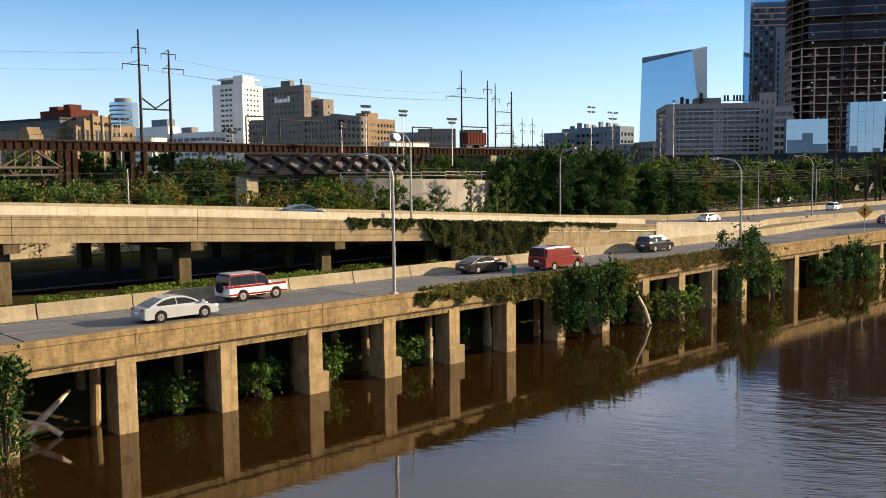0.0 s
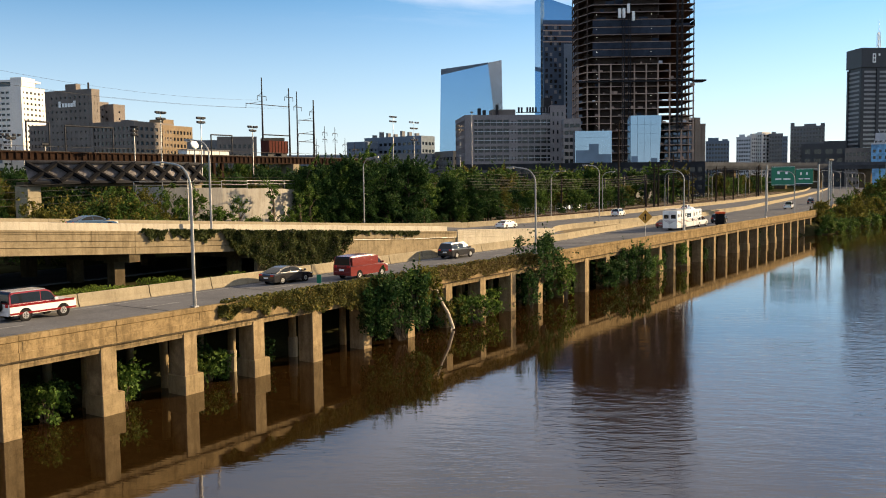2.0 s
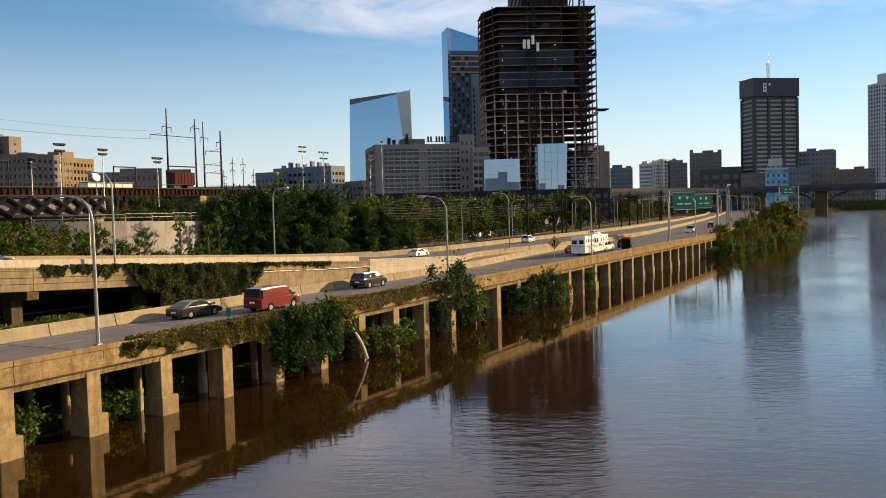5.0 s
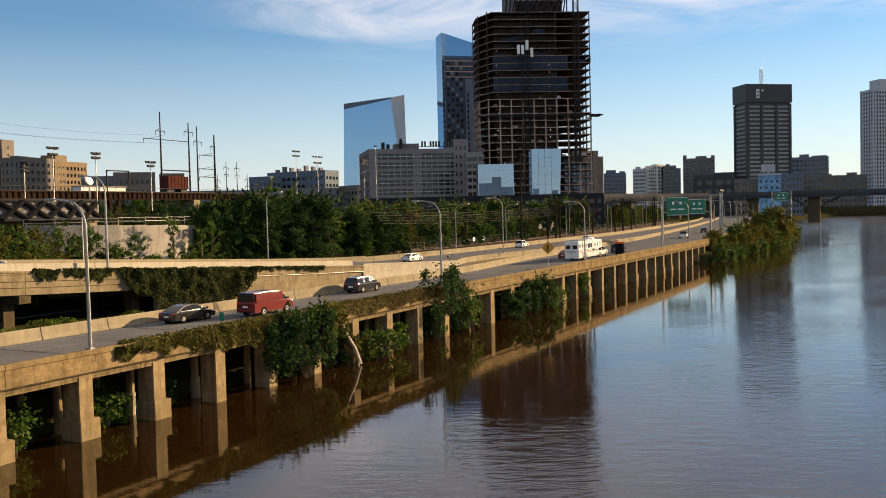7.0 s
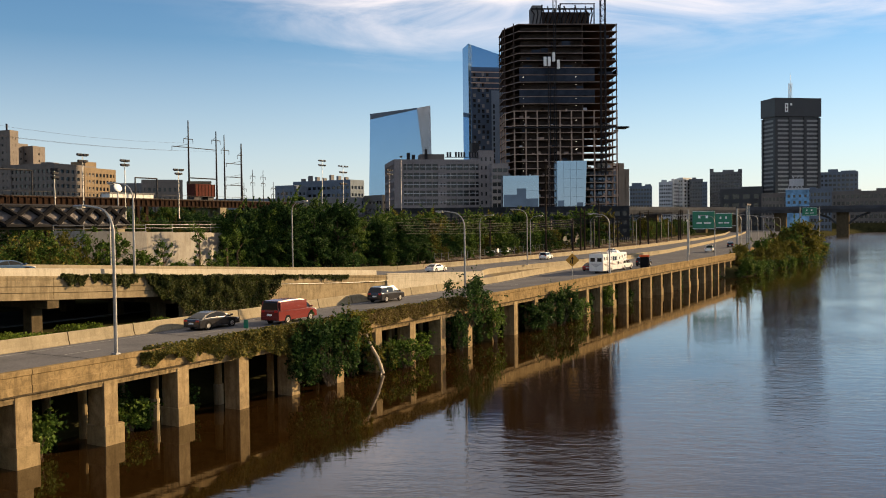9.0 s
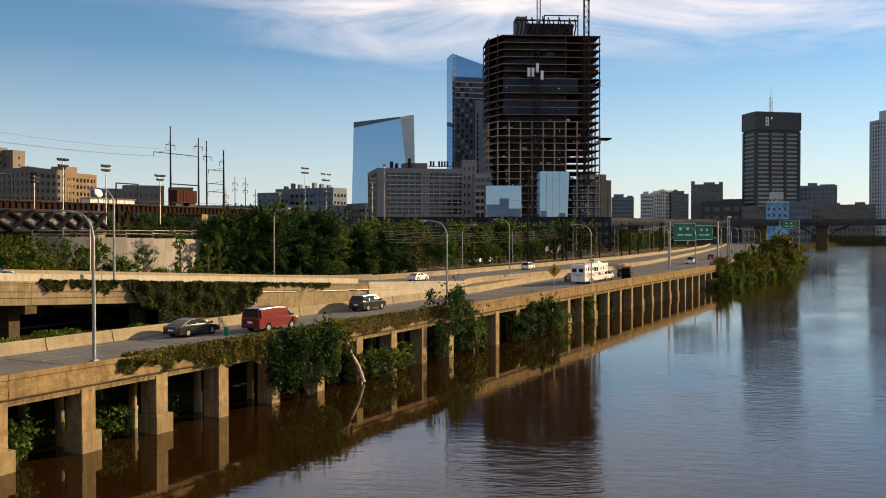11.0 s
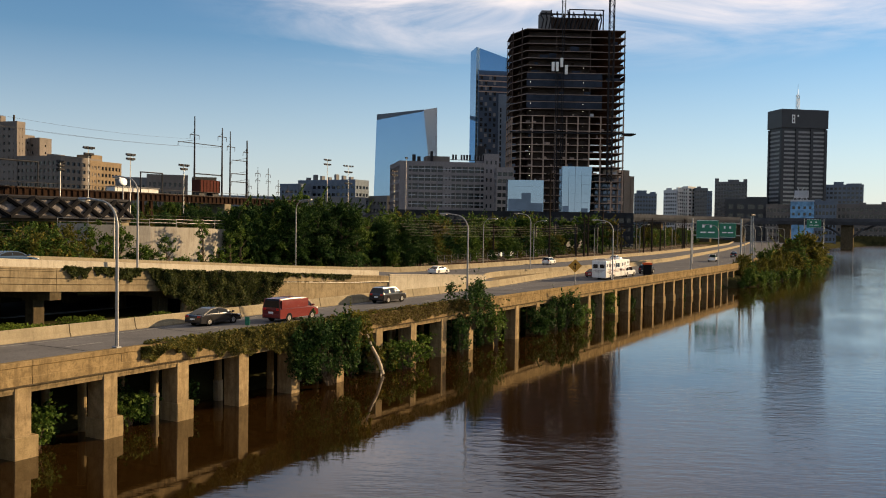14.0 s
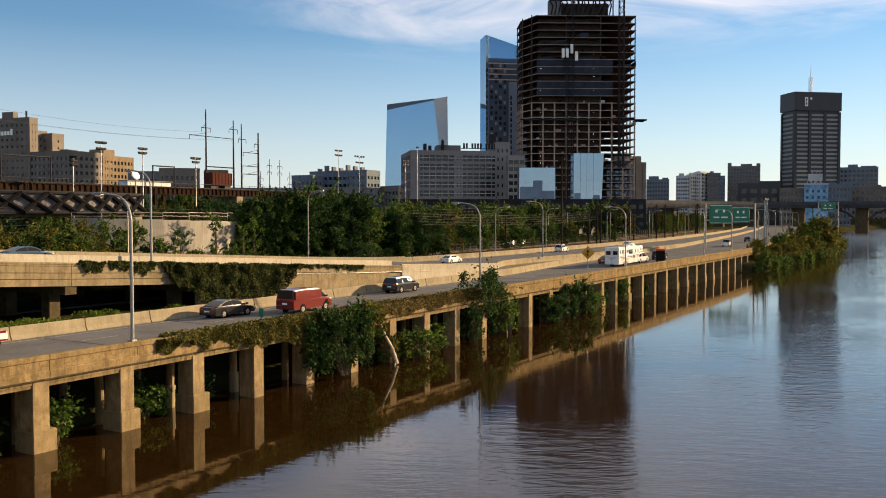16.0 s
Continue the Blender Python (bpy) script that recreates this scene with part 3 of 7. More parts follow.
for i in range(-5, 36):
    x = 13.37 + PITCH * i + 2.6
    if i % 2 == 0:
        bm.faces.new([bm.verts.new(c) for c in ((x, 43.95, ROAD_Z + 0.024), (x + 0.11, 43.95, ROAD_Z + 0.024), (x + 0.11, 57.0, ROAD_Z + 0.024), (x, 57.0, ROAD_Z + 0.024))])
tagged(part("expansion_joint", bm, "black"), "dark tar-filled joints across the road slab", "road joint", kind="structure")

# ---- concrete barriers ----
JERSEY = [(-0.3, 0.0), (-0.3, 0.08), (-0.18, 0.33), (-0.09, 0.86), (-0.05, 0.9), (0.05, 0.9), (0.09, 0.86), (0.18, 0.33), (0.3, 0.08), (0.3, 0.0)]


def barrier(label, line, x0, x1, z, piece, material, height=1.0, wide=1.0):
    """A row of barrier pieces with open joints along a line."""
    ob = thing("barrier", label, "barrier", kind="structure")
    x = x0
    while x < x1 - 0.1:
        n = min(piece, x1 - x)
        p = []
        for u in (x + 0.045, x + n - 0.045):
            zz = z if isinstance(z, (int, float)) else along(z, u)[0]
            p.append((u, along(line, u)[0] + random.uniform(-0.015, 0.015), zz))
        bm = BM()
        sweep(bm, p, [(s * wide, u * height) for s, u in JERSEY])
        part("barrier_piece", bm, material, ob)
        x += n
    return ob


barrier("concrete safety barrier with open joints between two roads", offset(MEDIAN, 0.3), -60, 250, ROAD_Z, 6.1, "concrete_pale", 1.05)
barrier("distant curving concrete median barrier", offset(MEDIAN, 0.3), 250, 800, ROAD_Z, 22.0, "concrete_pale", 1.1)
barrier("concrete barrier beside a strip of bare dirt at a road junction", MID, 130.5, 247, ROAD_Z, 6.1, "concrete_pale", 1.05)
barrier("concrete edge barrier on the far side of the road", BACK, 132, 340, ROAD_Z, 8.0, "concrete_pale", 1.1)
barrier("distant curving concrete edge barrier", BACK, 340, 900, ROAD_Z, 24.0, "concrete_pale", 1.2)
barrier("concrete edge barrier above the planted bank", NEAR_EDGE, 219, 620, ROAD_Z, 16.0, "concrete", 0.9)
barrier("sunlit concrete barrier beyond the ramp", [(-90, 103.0), (120, 103.0)], -90, 58, ROAD_Z - 0.5, 9.0, "concrete_pale", 2.1)

# ---- elevated ramp ----
ramp = thing("ramp_viaduct", "concrete ramp viaduct sloping down beside the road", "viaduct", kind="structure")


def ramp_z(x):
    return along(RAMP_TOP, x)[0]


RAMP_BENTS = [-7.2, 6.9, 21.0, 35.1, 49.4, 63.4]
# Deck, cap beams and columns use concrete_dark, with under-ramp shade in its colour.
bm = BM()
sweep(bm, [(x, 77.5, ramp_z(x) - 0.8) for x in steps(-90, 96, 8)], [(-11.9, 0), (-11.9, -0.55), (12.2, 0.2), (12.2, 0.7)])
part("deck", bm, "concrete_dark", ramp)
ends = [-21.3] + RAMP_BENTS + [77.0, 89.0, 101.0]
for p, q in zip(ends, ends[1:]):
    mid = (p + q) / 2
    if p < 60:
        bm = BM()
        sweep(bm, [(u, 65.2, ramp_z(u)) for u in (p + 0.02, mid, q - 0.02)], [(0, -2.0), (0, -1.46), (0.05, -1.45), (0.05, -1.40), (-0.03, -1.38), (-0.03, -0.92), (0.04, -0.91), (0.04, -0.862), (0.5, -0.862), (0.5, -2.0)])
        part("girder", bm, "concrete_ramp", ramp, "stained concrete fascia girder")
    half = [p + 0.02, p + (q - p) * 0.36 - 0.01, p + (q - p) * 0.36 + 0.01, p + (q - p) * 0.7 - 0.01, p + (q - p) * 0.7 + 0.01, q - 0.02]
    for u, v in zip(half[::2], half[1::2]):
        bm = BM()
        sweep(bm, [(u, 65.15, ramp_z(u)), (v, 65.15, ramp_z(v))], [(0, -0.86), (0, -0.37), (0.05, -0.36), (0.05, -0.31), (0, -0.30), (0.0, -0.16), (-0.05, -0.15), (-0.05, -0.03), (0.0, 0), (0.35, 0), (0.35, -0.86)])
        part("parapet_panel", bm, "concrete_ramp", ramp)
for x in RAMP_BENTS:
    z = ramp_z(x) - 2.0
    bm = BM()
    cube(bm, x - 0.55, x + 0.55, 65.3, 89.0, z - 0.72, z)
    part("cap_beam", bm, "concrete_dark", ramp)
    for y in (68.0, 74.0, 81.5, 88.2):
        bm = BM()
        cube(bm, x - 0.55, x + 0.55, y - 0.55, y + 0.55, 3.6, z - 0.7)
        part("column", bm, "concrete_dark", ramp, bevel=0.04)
for x0, x1 in ((20, 36), (36, 58), (58, 80), (80, 101)):
    bm = BM()
    sweep(bm, [(u, 67.0, ramp_z(u) - 0.75) for u in steps(x0 - (40 if x0 == 20 else 0) + 0.02, x1 - 0.02, 8)], [(-0.25, 0), (-0.2, 1.36), (0.0, 1.38), (0.25, 0)])
    part("inner_barrier", bm, "concrete_white", ramp, "sunlit pale concrete barrier")
for x0 in range(-60, 130, 9):
    bm = BM()
    sweep(bm, [(u, along(BACK, u)[0], along(BACK_TOP, u)[0]) for u in (x0 + 0.02, x0 + 8.98)], [(-0.25, -1.5), (-0.12, -0.02), (0.12, 0.0), (0.25, -1.5)])
    part("back_parapet", bm, "concrete_pale", ramp)
# retaining wall where the ramp comes down
for x0, x1 in ((64, 76.5), (76.5, 89), (89, 101)):
    bm = BM()
    vs = []
    for u in (x0 + 0.015, x1 - 0.015):
        zt = ramp_z(u) - 0.55
        vs.append([bm.verts.new(c) for c in ((u, 65.3, 3.5), (u, 65.3, zt), (u, 65.8, zt), (u, 65.8, 3.5))])
    for i in range(4):
        j = (i + 1) % 4
        bm.faces.new((vs[0][i], vs[1][i], vs[1][j], vs[0][j]))
    bm.faces.new(vs[0])
    bm.faces.new(vs[1][::-1])
    part("retaining_wall", bm, "concrete_ramp", ramp)
bm = BM()
sweep(bm, [(101.03, 65.1, 6.55), (130, 65.1, 5.36)], [(0, -2.9), (0, 0), (0.4, 0), (0.4, -2.9)])
part("end_wall", bm, "concrete_white", ramp, "newer pale concrete end wall with horizontal board marks")
for dz in (0.14, 0.42, 0.72, 1.05):
    bm = BM()
    sweep(bm, [(101.05, 65.1, 6.55 - dz), (129.9, 65.1, 5.37 - dz)], [(-0.05, 0), (-0.05, 0.07), (0.04, 0.07), (0.04, 0)])
    part("rail_course", bm, "concrete_white", ramp)
bm = BM()
tube(bm, [(76, 65.1, ramp_z(76) - 1.0), (90, 65.1, ramp_z(90) - 0.95), (101, 65.1, 5.55)], 0.022)
part("pipe", bm, "galvanised", ramp, "galvanised conduit along the wall")


# ---- plants ----
rng = np.random.default_rng(7)


def leaf_mesh(name, pts, size, material, facing=None, droop=0.0):
    """Folded four-cornered leaves at the given points, turned at random or towards a direction."""
    n = len(pts)
    pts = np.asarray(pts, float)
    nor = rng.normal(size=(n, 3))
    if facing is not None:
        nor = nor * 0.55 + np.asarray(facing)
    nor /= np.linalg.norm(nor, axis=1)[:, None]
    aux = rng.normal(size=(n, 3))
    aux[:, 2] -= droop
    u = np.cross(nor, aux)
    u /= np.linalg.norm(u, axis=1)[:, None]
    v = np.cross(nor, u)
    s = size * rng.uniform(0.6, 1.35, size=(n, 1))
    tip, left, back, right = pts + v * s * 0.62, pts + u * s * 0.36 + nor * s * 0.12, pts - v * s * 0.5, pts - u * s * 0.36 + nor * s * 0.12
    verts = np.stack([tip, left, back, right], 1).reshape(-1, 3)
    me = bpy.data.meshes.new(name)
    me.from_pydata(verts.tolist(), [], np.arange(4 * n).reshape(n, 4).tolist())
    me.materials.append(M[material])
    return me


def blob(centre, radii, n, hollow=0.45):
    d = rng.normal(size=(n, 3))
    d /= np.linalg.norm(d, axis=1)[:, None]
    r = rng.uniform(0, 1, size=(n, 1)) ** hollow
    return np.asarray(centre) + d * r * np.asarray(radii)


def sprays(starts, ends, n, jitter):
    """Leaves strung along thin shoots."""
    a_, b_ = np.asarray(starts, float), np.asarray(ends, float)
    i = rng.integers(0, len(a_), size=n)
    k = rng.uniform(0, 1, size=(n, 1)) ** 0.8
    out = a_[i] + (b_[i] - a_[i]) * k + rng.normal(size=(n, 3)) * jitter * (1.15 - k)
    out[:, 2] -= 0.12 * np.linalg.norm(b_[i] - a_[i], axis=1) * k[:, 0] ** 2
    return out


def make_tree(name, label, height, spread, leaves, leaf, material, clear=0.25, lean=0.0, category="tree", limbs=9, lumps=16, split=False):
    ob = thing(name, label, category)
    bm = BM()
    r0 = height * 0.022 + 0.03
    top = Vector((lean * height, lean * height * 0.4, height * 0.82))
    pts = [Vector((0, 0, -0.4)), Vector((rng.uniform(-.1, .1), rng.uniform(-.1, .1), height * 0.25)), top * 0.62 + Vector((rng.uniform(-.3, .3), rng.uniform(-.3, .3), 0)), top]
    tube(bm, pts, [r0 * 1.2, r0, r0 * 0.6, r0 * 0.15], 7)
    tips = []
    for i in range(limbs):
        k = rng.uniform(clear, 0.85)
        f = 2 * min(1, max(0, (k - 0.25) / 0.6))
        base = pts[1].lerp(pts[2], f) if f < 1 else pts[2].lerp(pts[3], f - 1)
        a_ = rng.uniform(0, 2 * math.pi)
        reach = spread * rng.uniform(0.55, 1.0) * (1.1 - 0.5 * k)
        tip = base + Vector((math.cos(a_) * reach, math.sin(a_) * reach, height * rng.uniform(0.05, 0.22)))
        mid = base.lerp(tip, 0.5) + Vector((0, 0, height * 0.03))
        limb = BM() if split else bm
        tube(limb, [base, mid, tip], [r0 * 0.45, r0 * 0.25, r0 * 0.07], 5)
        if split:
            part("limb", limb, "bark", ob)
        tips.append(tip)
    part("trunk", bm, "bark", ob)
    cloud = []
    centres = tips + [top + Vector((0, 0, height * 0.08))]
    while len(centres) < lumps:
        a_, k = rng.uniform(0, 2 * math.pi), rng.uniform(clear, 1.0)
        w = spread * (0.95 - 0.65 * max(0, k - 0.35)) * rng.uniform(0.2, 1)
        centres.append(Vector((math.cos(a_) * w + lean * k * height, math.sin(a_) * w, height * (0.12 + 0.8 * k))))
    share = rng.dirichlet(np.ones(len(centres)) * 4) * leaves * 0.72
    heart = Vector((lean * height * 0.5, 0, height * 0.5))
    starts, ends = [], []
    for i in range(60):
        c = centres[i % len(centres)]
        out = (c - heart).normalized() + Vector(rng.normal(size=3).tolist()) * 0.5
        starts.append(c)
        ends.append(c + out * spread * rng.uniform(0.25, 0.6))
    cloud.append(sprays(starts, ends, int(leaves * 0.28), spread * 0.035))
    for c, n in zip(centres, share):
        s = spread * (0.12 + 0.3 * rng.uniform() ** 1.6)
        cloud.append(blob(c, (s, s, s * rng.uniform(0.55, 0.9)), int(n) + 3))
    pts_ = np.concatenate(cloud)
    pts_[:, 2] = np.maximum(pts_[:, 2], 0.1)
    part("crown", leaf_mesh("crown", pts_, leaf, material), None, ob)
    return ob


def make_bush(name, label, w, d, h, leaves, leaf, material, category="bush", stems=7):
    ob = thing(name, label, category)
    bm = BM()
    cloud = []
    for i in range(stems):
        tip = Vector((rng.uniform(-w, w) * 0.8, rng.uniform(-d, d) * 0.8, h * rng.uniform(0.45, 0.95)))
        tube(bm, [(tip.x * 0.15, tip.y * 0.15, -0.3), (tip.x * 0.5, tip.y * 0.5, tip.z * 0.6), tip], [0.04, 0.025, 0.008], 5)
        s = rng.uniform(0.14, 0.34)
        cloud.append(blob(tip, (w * s, d * s, h * s * 0.7), int(leaves / stems * 0.45), 0.5))
        starts = [tip] * 5
        ends = [tip + Vector((rng.normal() * w * 0.4, rng.normal() * d * 0.4, rng.normal() * h * 0.22)) for _ in range(5)]
        cloud.append(sprays(starts, ends, int(leaves / stems * 0.35), 0.06 * h ** 0.5))
        low = Vector((tip.x * 1.1, tip.y * 1.1, h * rng.uniform(0.1, 0.4)))
        cloud.append(blob(low, (w * s, d * s, h * s * 0.6), int(leaves / stems * 0.25), 0.5))
    part("stem", bm, "bark", ob)
    pts_ = np.concatenate(cloud)
    pts_[:, 2] = np.maximum(pts_[:, 2], 0.05)
    part("foliage", leaf_mesh("foliage", pts_, leaf, material), None, ob)
    return ob


def seat(src, x, y, z, turn=0.0, s=1.0, sz=None):
    """Put the first one of a kind in its place."""
    src.matrix_world = Matrix.Translation((x, y, z)) @ Matrix.Rotation(radians(turn), 4, "Z") @ Matrix.Diagonal((s, s, s if sz is None else sz, 1))


def grove(kinds, spots, group):
    """Set out copies of the given plants at (x, y, ground, height) spots."""
    used = set()
    for i, (x, y, z, h) in enumerate(spots):
        src, base_h = kinds[i % len(kinds)]
        s = h / base_h
        t = rng.uniform(0, 360)
        if src.name in used:
            made = copy_thing(src, Matrix.Translation((x, y, z)) @ Matrix.Rotation(radians(t), 4, "Z") @ Matrix.Diagonal((s / src.scale.x, s / src.scale.y, s / src.scale.z, 1)))
        else:
            seat(src, x, y, z, t, s)
            used.add(src.name)
            made = src
        tagged(made, group=group)


# dense dark trees behind the ramp
kinds = [(make_tree("broadleaf_tree", "tall dark green broadleaf tree in a dense stand", 13, 4.4, 17000, 0.31, "leaf_dark" if i % 3 else "leaf", 0.06, lumps=80, limbs=14), 13) for i in range(6)]
spots = []
for i in range(26):
    x = 113.5 + 54.5 * i / 25
    h = 13.2 if x < 140 else 13.2 - (x - 140) * 0.17
    spots.append((x + rng.uniform(-1.5, 1.5), 100 + rng.uniform(-4, 9), 4.1, h * rng.uniform(0.82, 1.04)))
for i in range(7):
    spots.append((114 + i * 8 + rng.uniform(-2, 2), 93.5 + rng.uniform(-1, 2), 4.1, rng.uniform(2.6, 4.2)))
grove(kinds, spots, "trees behind the ramp")
# woods before the rail viaduct
kinds = [(make_tree("young_tree", "young green tree in a scrubby wood", 11, 3.4, 13000, 0.23, ("leaf", "leaf_dark", "leaf", "leaf_gold", "leaf_dark")[i % 5], 0.1, lumps=40), 11) for i in range(5)]
spots = []
for i in range(64):
    x = 20 + 82 * (i % 32) / 31 + rng.uniform(-2, 2)
    back = i >= 32
    if not back and x > 75:
        continue
    spots.append((x * (1.5 if back else 1.0), 128 + rng.uniform(0, 26) if back else (110 if x < 56 else 104) + rng.uniform(-3, 6), 4.3, (rng.uniform(5.5, 8.0) if x * 1.5 < 66 else rng.uniform(7.5, 12.0)) if back else rng.uniform(4.5, 7.0)))
for i in range(34):
    spots.append((52 + i * 3.2, 143 + rng.uniform(-6, 12), 4.5, rng.uniform(5.5, 8.0) if i < 6 else rng.uniform(8.0, 12.5)))
for i in range(12):
    spots.append((112 + i * 7.5, 132 + rng.uniform(-6, 8), 4.5, rng.uniform(9, 12)))
for i in range(46):
    spots.append((34 + i * 3.9 + rng.uniform(-1.5, 1.5), 175 + rng.uniform(-1, 12), 4.5, rng.uniform(12.8, 15.5)))
for i in range(24):
    spots.append((40 + i * 4.2 + rng.uniform(-2, 2), 118 + rng.uniform(-5, 6), 4.4, rng.uniform(5.0, 8.0)))
grove(kinds, spots, "trees before the rail viaduct")
# yellowing shrubs along the ramp
kinds = [(make_bush("shrub", "yellow-green shrub beside the ramp", 2.3, 1.8, 4.6, 4200, 0.2, ("leaf", "leaf_gold", "leaf", "leaf_gold")[i % 4], stems=30), 4.6) for i in range(4)]
spots = []
for i in range(40):
    x = 20 + 88 * i / 39
    spots.append((x + rng.uniform(-1, 1), (107.0 if x < 54 else 95.0) + rng.uniform(-2.2, 2.5), 4.1, rng.uniform(1.9, 3.4) if 77 < x < 112 else rng.uniform(6.6, 8.8) if x < 54 else rng.uniform(4.4, 7.4)))
grove(kinds, spots, "shrubs along the ramp")
# lighter trees past the junction
kinds = [(make_tree("roadside_tree", "sunlit green roadside tree far along the road", 9, 3.8, 4200, 0.46, ("leaf", "leaf_gold", "leaf", "leaf_dark")[i % 4], 0.05, lumps=36), 9) for i in range(4)]
spots = []
for i in range(44):
    x = 165 + 190 * (i % 22) / 21
    spots.append((x + rng.uniform(-4, 4), 124 + x * 0.06 + rng.uniform(-6, 6) + (16 if i >= 22 else 0), 4.4, rng.uniform(6.5, 10.0)))
for i in range(22):
    spots.append((168 + i * 5, 113 + rng.uniform(-5, 6), 4.3, rng.uniform(4.5, 7.0)))
for i in range(40):
    spots.append((190 + i * 4.3 + rng.uniform(-2, 2), 141 + rng.uniform(-6, 12), 4.4, rng.uniform(9.5, 13.2)))
for i in range(5):
    spots.append((338 + i * 4, 122 + rng.uniform(-4, 4), 4.4, rng.uniform(11, 15)))
for i in range(14):
    spots.append((160 + i * 12, 101 + i * 0.6 + rng.uniform(-2, 2), 4.1, rng.uniform(2.0, 3.6)))
for i in range(30):
    x = 430 + i * 7.5
    spots.append((x + rng.uniform(-3, 3), along(BACK, x)[0] + rng.uniform(20, 46), 4.6, rng.uniform(7.0, 10.5)))
grove(kinds, spots, "trees past the junction")
# trees on the planted bank at the viaduct's end
kinds = [(make_tree("bank_tree", "bushy green and yellow tree on the river bank", 8, 3.6, 6500, 0.36, ("leaf", "leaf_autumn", "leaf_gold", "leaf_autumn")[i % 4], 0.02, lumps=44), 8) for i in range(4)]
spots = []
for i in range(42):
    x = 220 + 207 * (i / 41) ** 1.2
    hump = 4.8 + 5.8 * math.exp(-((x - 303) / 34) ** 2) + 1.2 * math.exp(-((x - 232) / 10) ** 2)
    spots.append((x + rng.uniform(-2, 2), along(SHORE, x)[0] + rng.uniform(-0.3, 5.5), 0.4, hump * rng.uniform(0.55, 1.15)))
grove(kinds, spots, "trees on the river bank")
# growth at the foot of the viaduct
kinds = [(make_bush("riverside_bush", "leafy green bush growing among the piers", 1.45, 1.0, 2.0, 1700, 0.22, "leaf" if i % 2 else "leaf_dark", stems=16), 2.0) for i in range(4)]
spots = []
for k in range(0, 33):
    x = BENTS[k + 6]
    for j in range(2):
        if rng.uniform() < 0.55:
            spots.append((x + rng.uniform(1.6, 4.4), (45.4 if j else 46.8) + rng.uniform(-0.4, 0.8), 0.05, rng.uniform(1.6, 2.7)))
for i in range(60):
    x = 214 + 216 * i / 59
    spots.append((x, along(SHORE, x)[0] + rng.uniform(-1.2, 0.6), -0.1, rng.uniform(1.6, 3.2)))
grove(kinds, spots, "bushes along the river bank")
# bushes that lean out over the water
# First two entries: shaded body and sunlit right side carried by leaf colour.
over = [(57.7, 42.7, 0.5, 3.0, 1.3, 5.0, 5200, "leaf_dark"), (61.3, 42.9, 2.3, 1.6, 0.9, 3.3, 1900, "leaf_autumn"), (54.5, 43.3, 1.2, 1.3, 0.8, 3.6, 1900, "leaf_dark"), (59.6, 42.8, 3.0, 1.7, 0.9, 2.5, 900, "leaf"), (69.6, 42.6, 0.0, 3.2, 1.3, 2.6, 1500, "leaf"),
        (66.4, 43.6, 0.0, 1.6, 1.0, 2.2, 700, "leaf_gold"), (83.4, 43.2, 2.6, 4.0, 1.6, 4.7, 2400, "leaf_dark"), (80.6, 43.0, 0.2, 1.5, 0.8, 3.6, 700, "leaf_dark"), (88.6, 43.0, 0.2, 2.0, 0.8, 4.0, 800, "leaf"),
        (101.5, 43.2, 0.0, 3.0, 1.3, 3.0, 2600, "leaf_dark"), (108.0, 42.9, 0.0, 4.0, 1.5, 4.4, 4200, "leaf_dark"), (113.0, 42.8, 0.0, 2.6, 1.2, 3.0, 1600, "leaf"), (13.0, 42.9, 0.0, 1.3, 0.7, 4.6, 1100, "leaf_dark"), (128.0, 43.4, 0.4, 1.4, 0.8, 3.0, 1000, "leaf")]
for x, y, z, w, d, h, n, mt in over:
    ob = make_bush("overhanging_bush", "dense green bush leaning out from the viaduct over the water", w, d, h, int(n * 1.5), 0.23, mt, stems=22)
    seat(ob, x, y, z)
    tagged(ob, group="bushes leaning over the river")


def ivy(label, n, xs, front, lo, hi, leaf, material, facing, thick=0.25):
    """A mat of creeper on a wall: lo and hi give its ragged edges at x."""
    x = rng.uniform(*xs, size=n)
    pts = []
    for u in x:
        a_, b_ = lo(u), hi(u)
        if b_ <= a_:
            continue
        z = a_ + (b_ - a_) * rng.uniform() ** 0.8
        bulge = thick * (0.5 + noise.noise(Vector((u * 0.9, z * 0.9, 1.7)))) * rng.uniform(0.2, 1.3)
        pts.append((u, front - max(0.02, bulge), z))
    ob = new("ivy", leaf_mesh("ivy", pts, leaf, material, facing, 1.0))
    return tagged(ob, label, "ivy", kind="stuff")


def rag(u, f, a_):
    return noise.noise(Vector((u * f, 4.2, 0.5))) * a_ + noise.noise(Vector((u * f * 3.7, 1.2, 2.5))) * a_ * 0.5


ivy("olive and tan ivy spread over the concrete parapet", 24000, (39, 62), 43.46, lambda u: (4.4 if u < 44 else 4.0) - max(0, u - 44) * 0.02 + rag(u, 0.45, 1.0), lambda u: 5.35 + 0.12 * min(1, (u - 39) / 5) + rag(u, 0.6, 0.15), 0.125, "ivy", (0.1, -0.7, 0.5), 0.5)
ivy("thin brown and green ivy on the concrete parapet", 13000, (61, 90), 43.46, lambda u: 4.15 + rag(u, 0.5, 0.35), lambda u: 5.5 - max(0, u - 80) * 0.12 + rag(u, 0.5, 0.3), 0.13, "ivy_brown", (0.1, -1.0, 0.4), 0.18)
# Added dark leaves in place of the deep shadow on this pier.
ivy("dark leaf curtain added to stand for deep shadow on a pier", 5200, (53.0, 57.2), 43.42, lambda u: 1.5 + rag(u, 0.8, 0.9), lambda u: 4.4 + rag(u, 0.6, 0.2), 0.16, "ivy_dark", (0.1, -0.8, 0.3), 0.5)
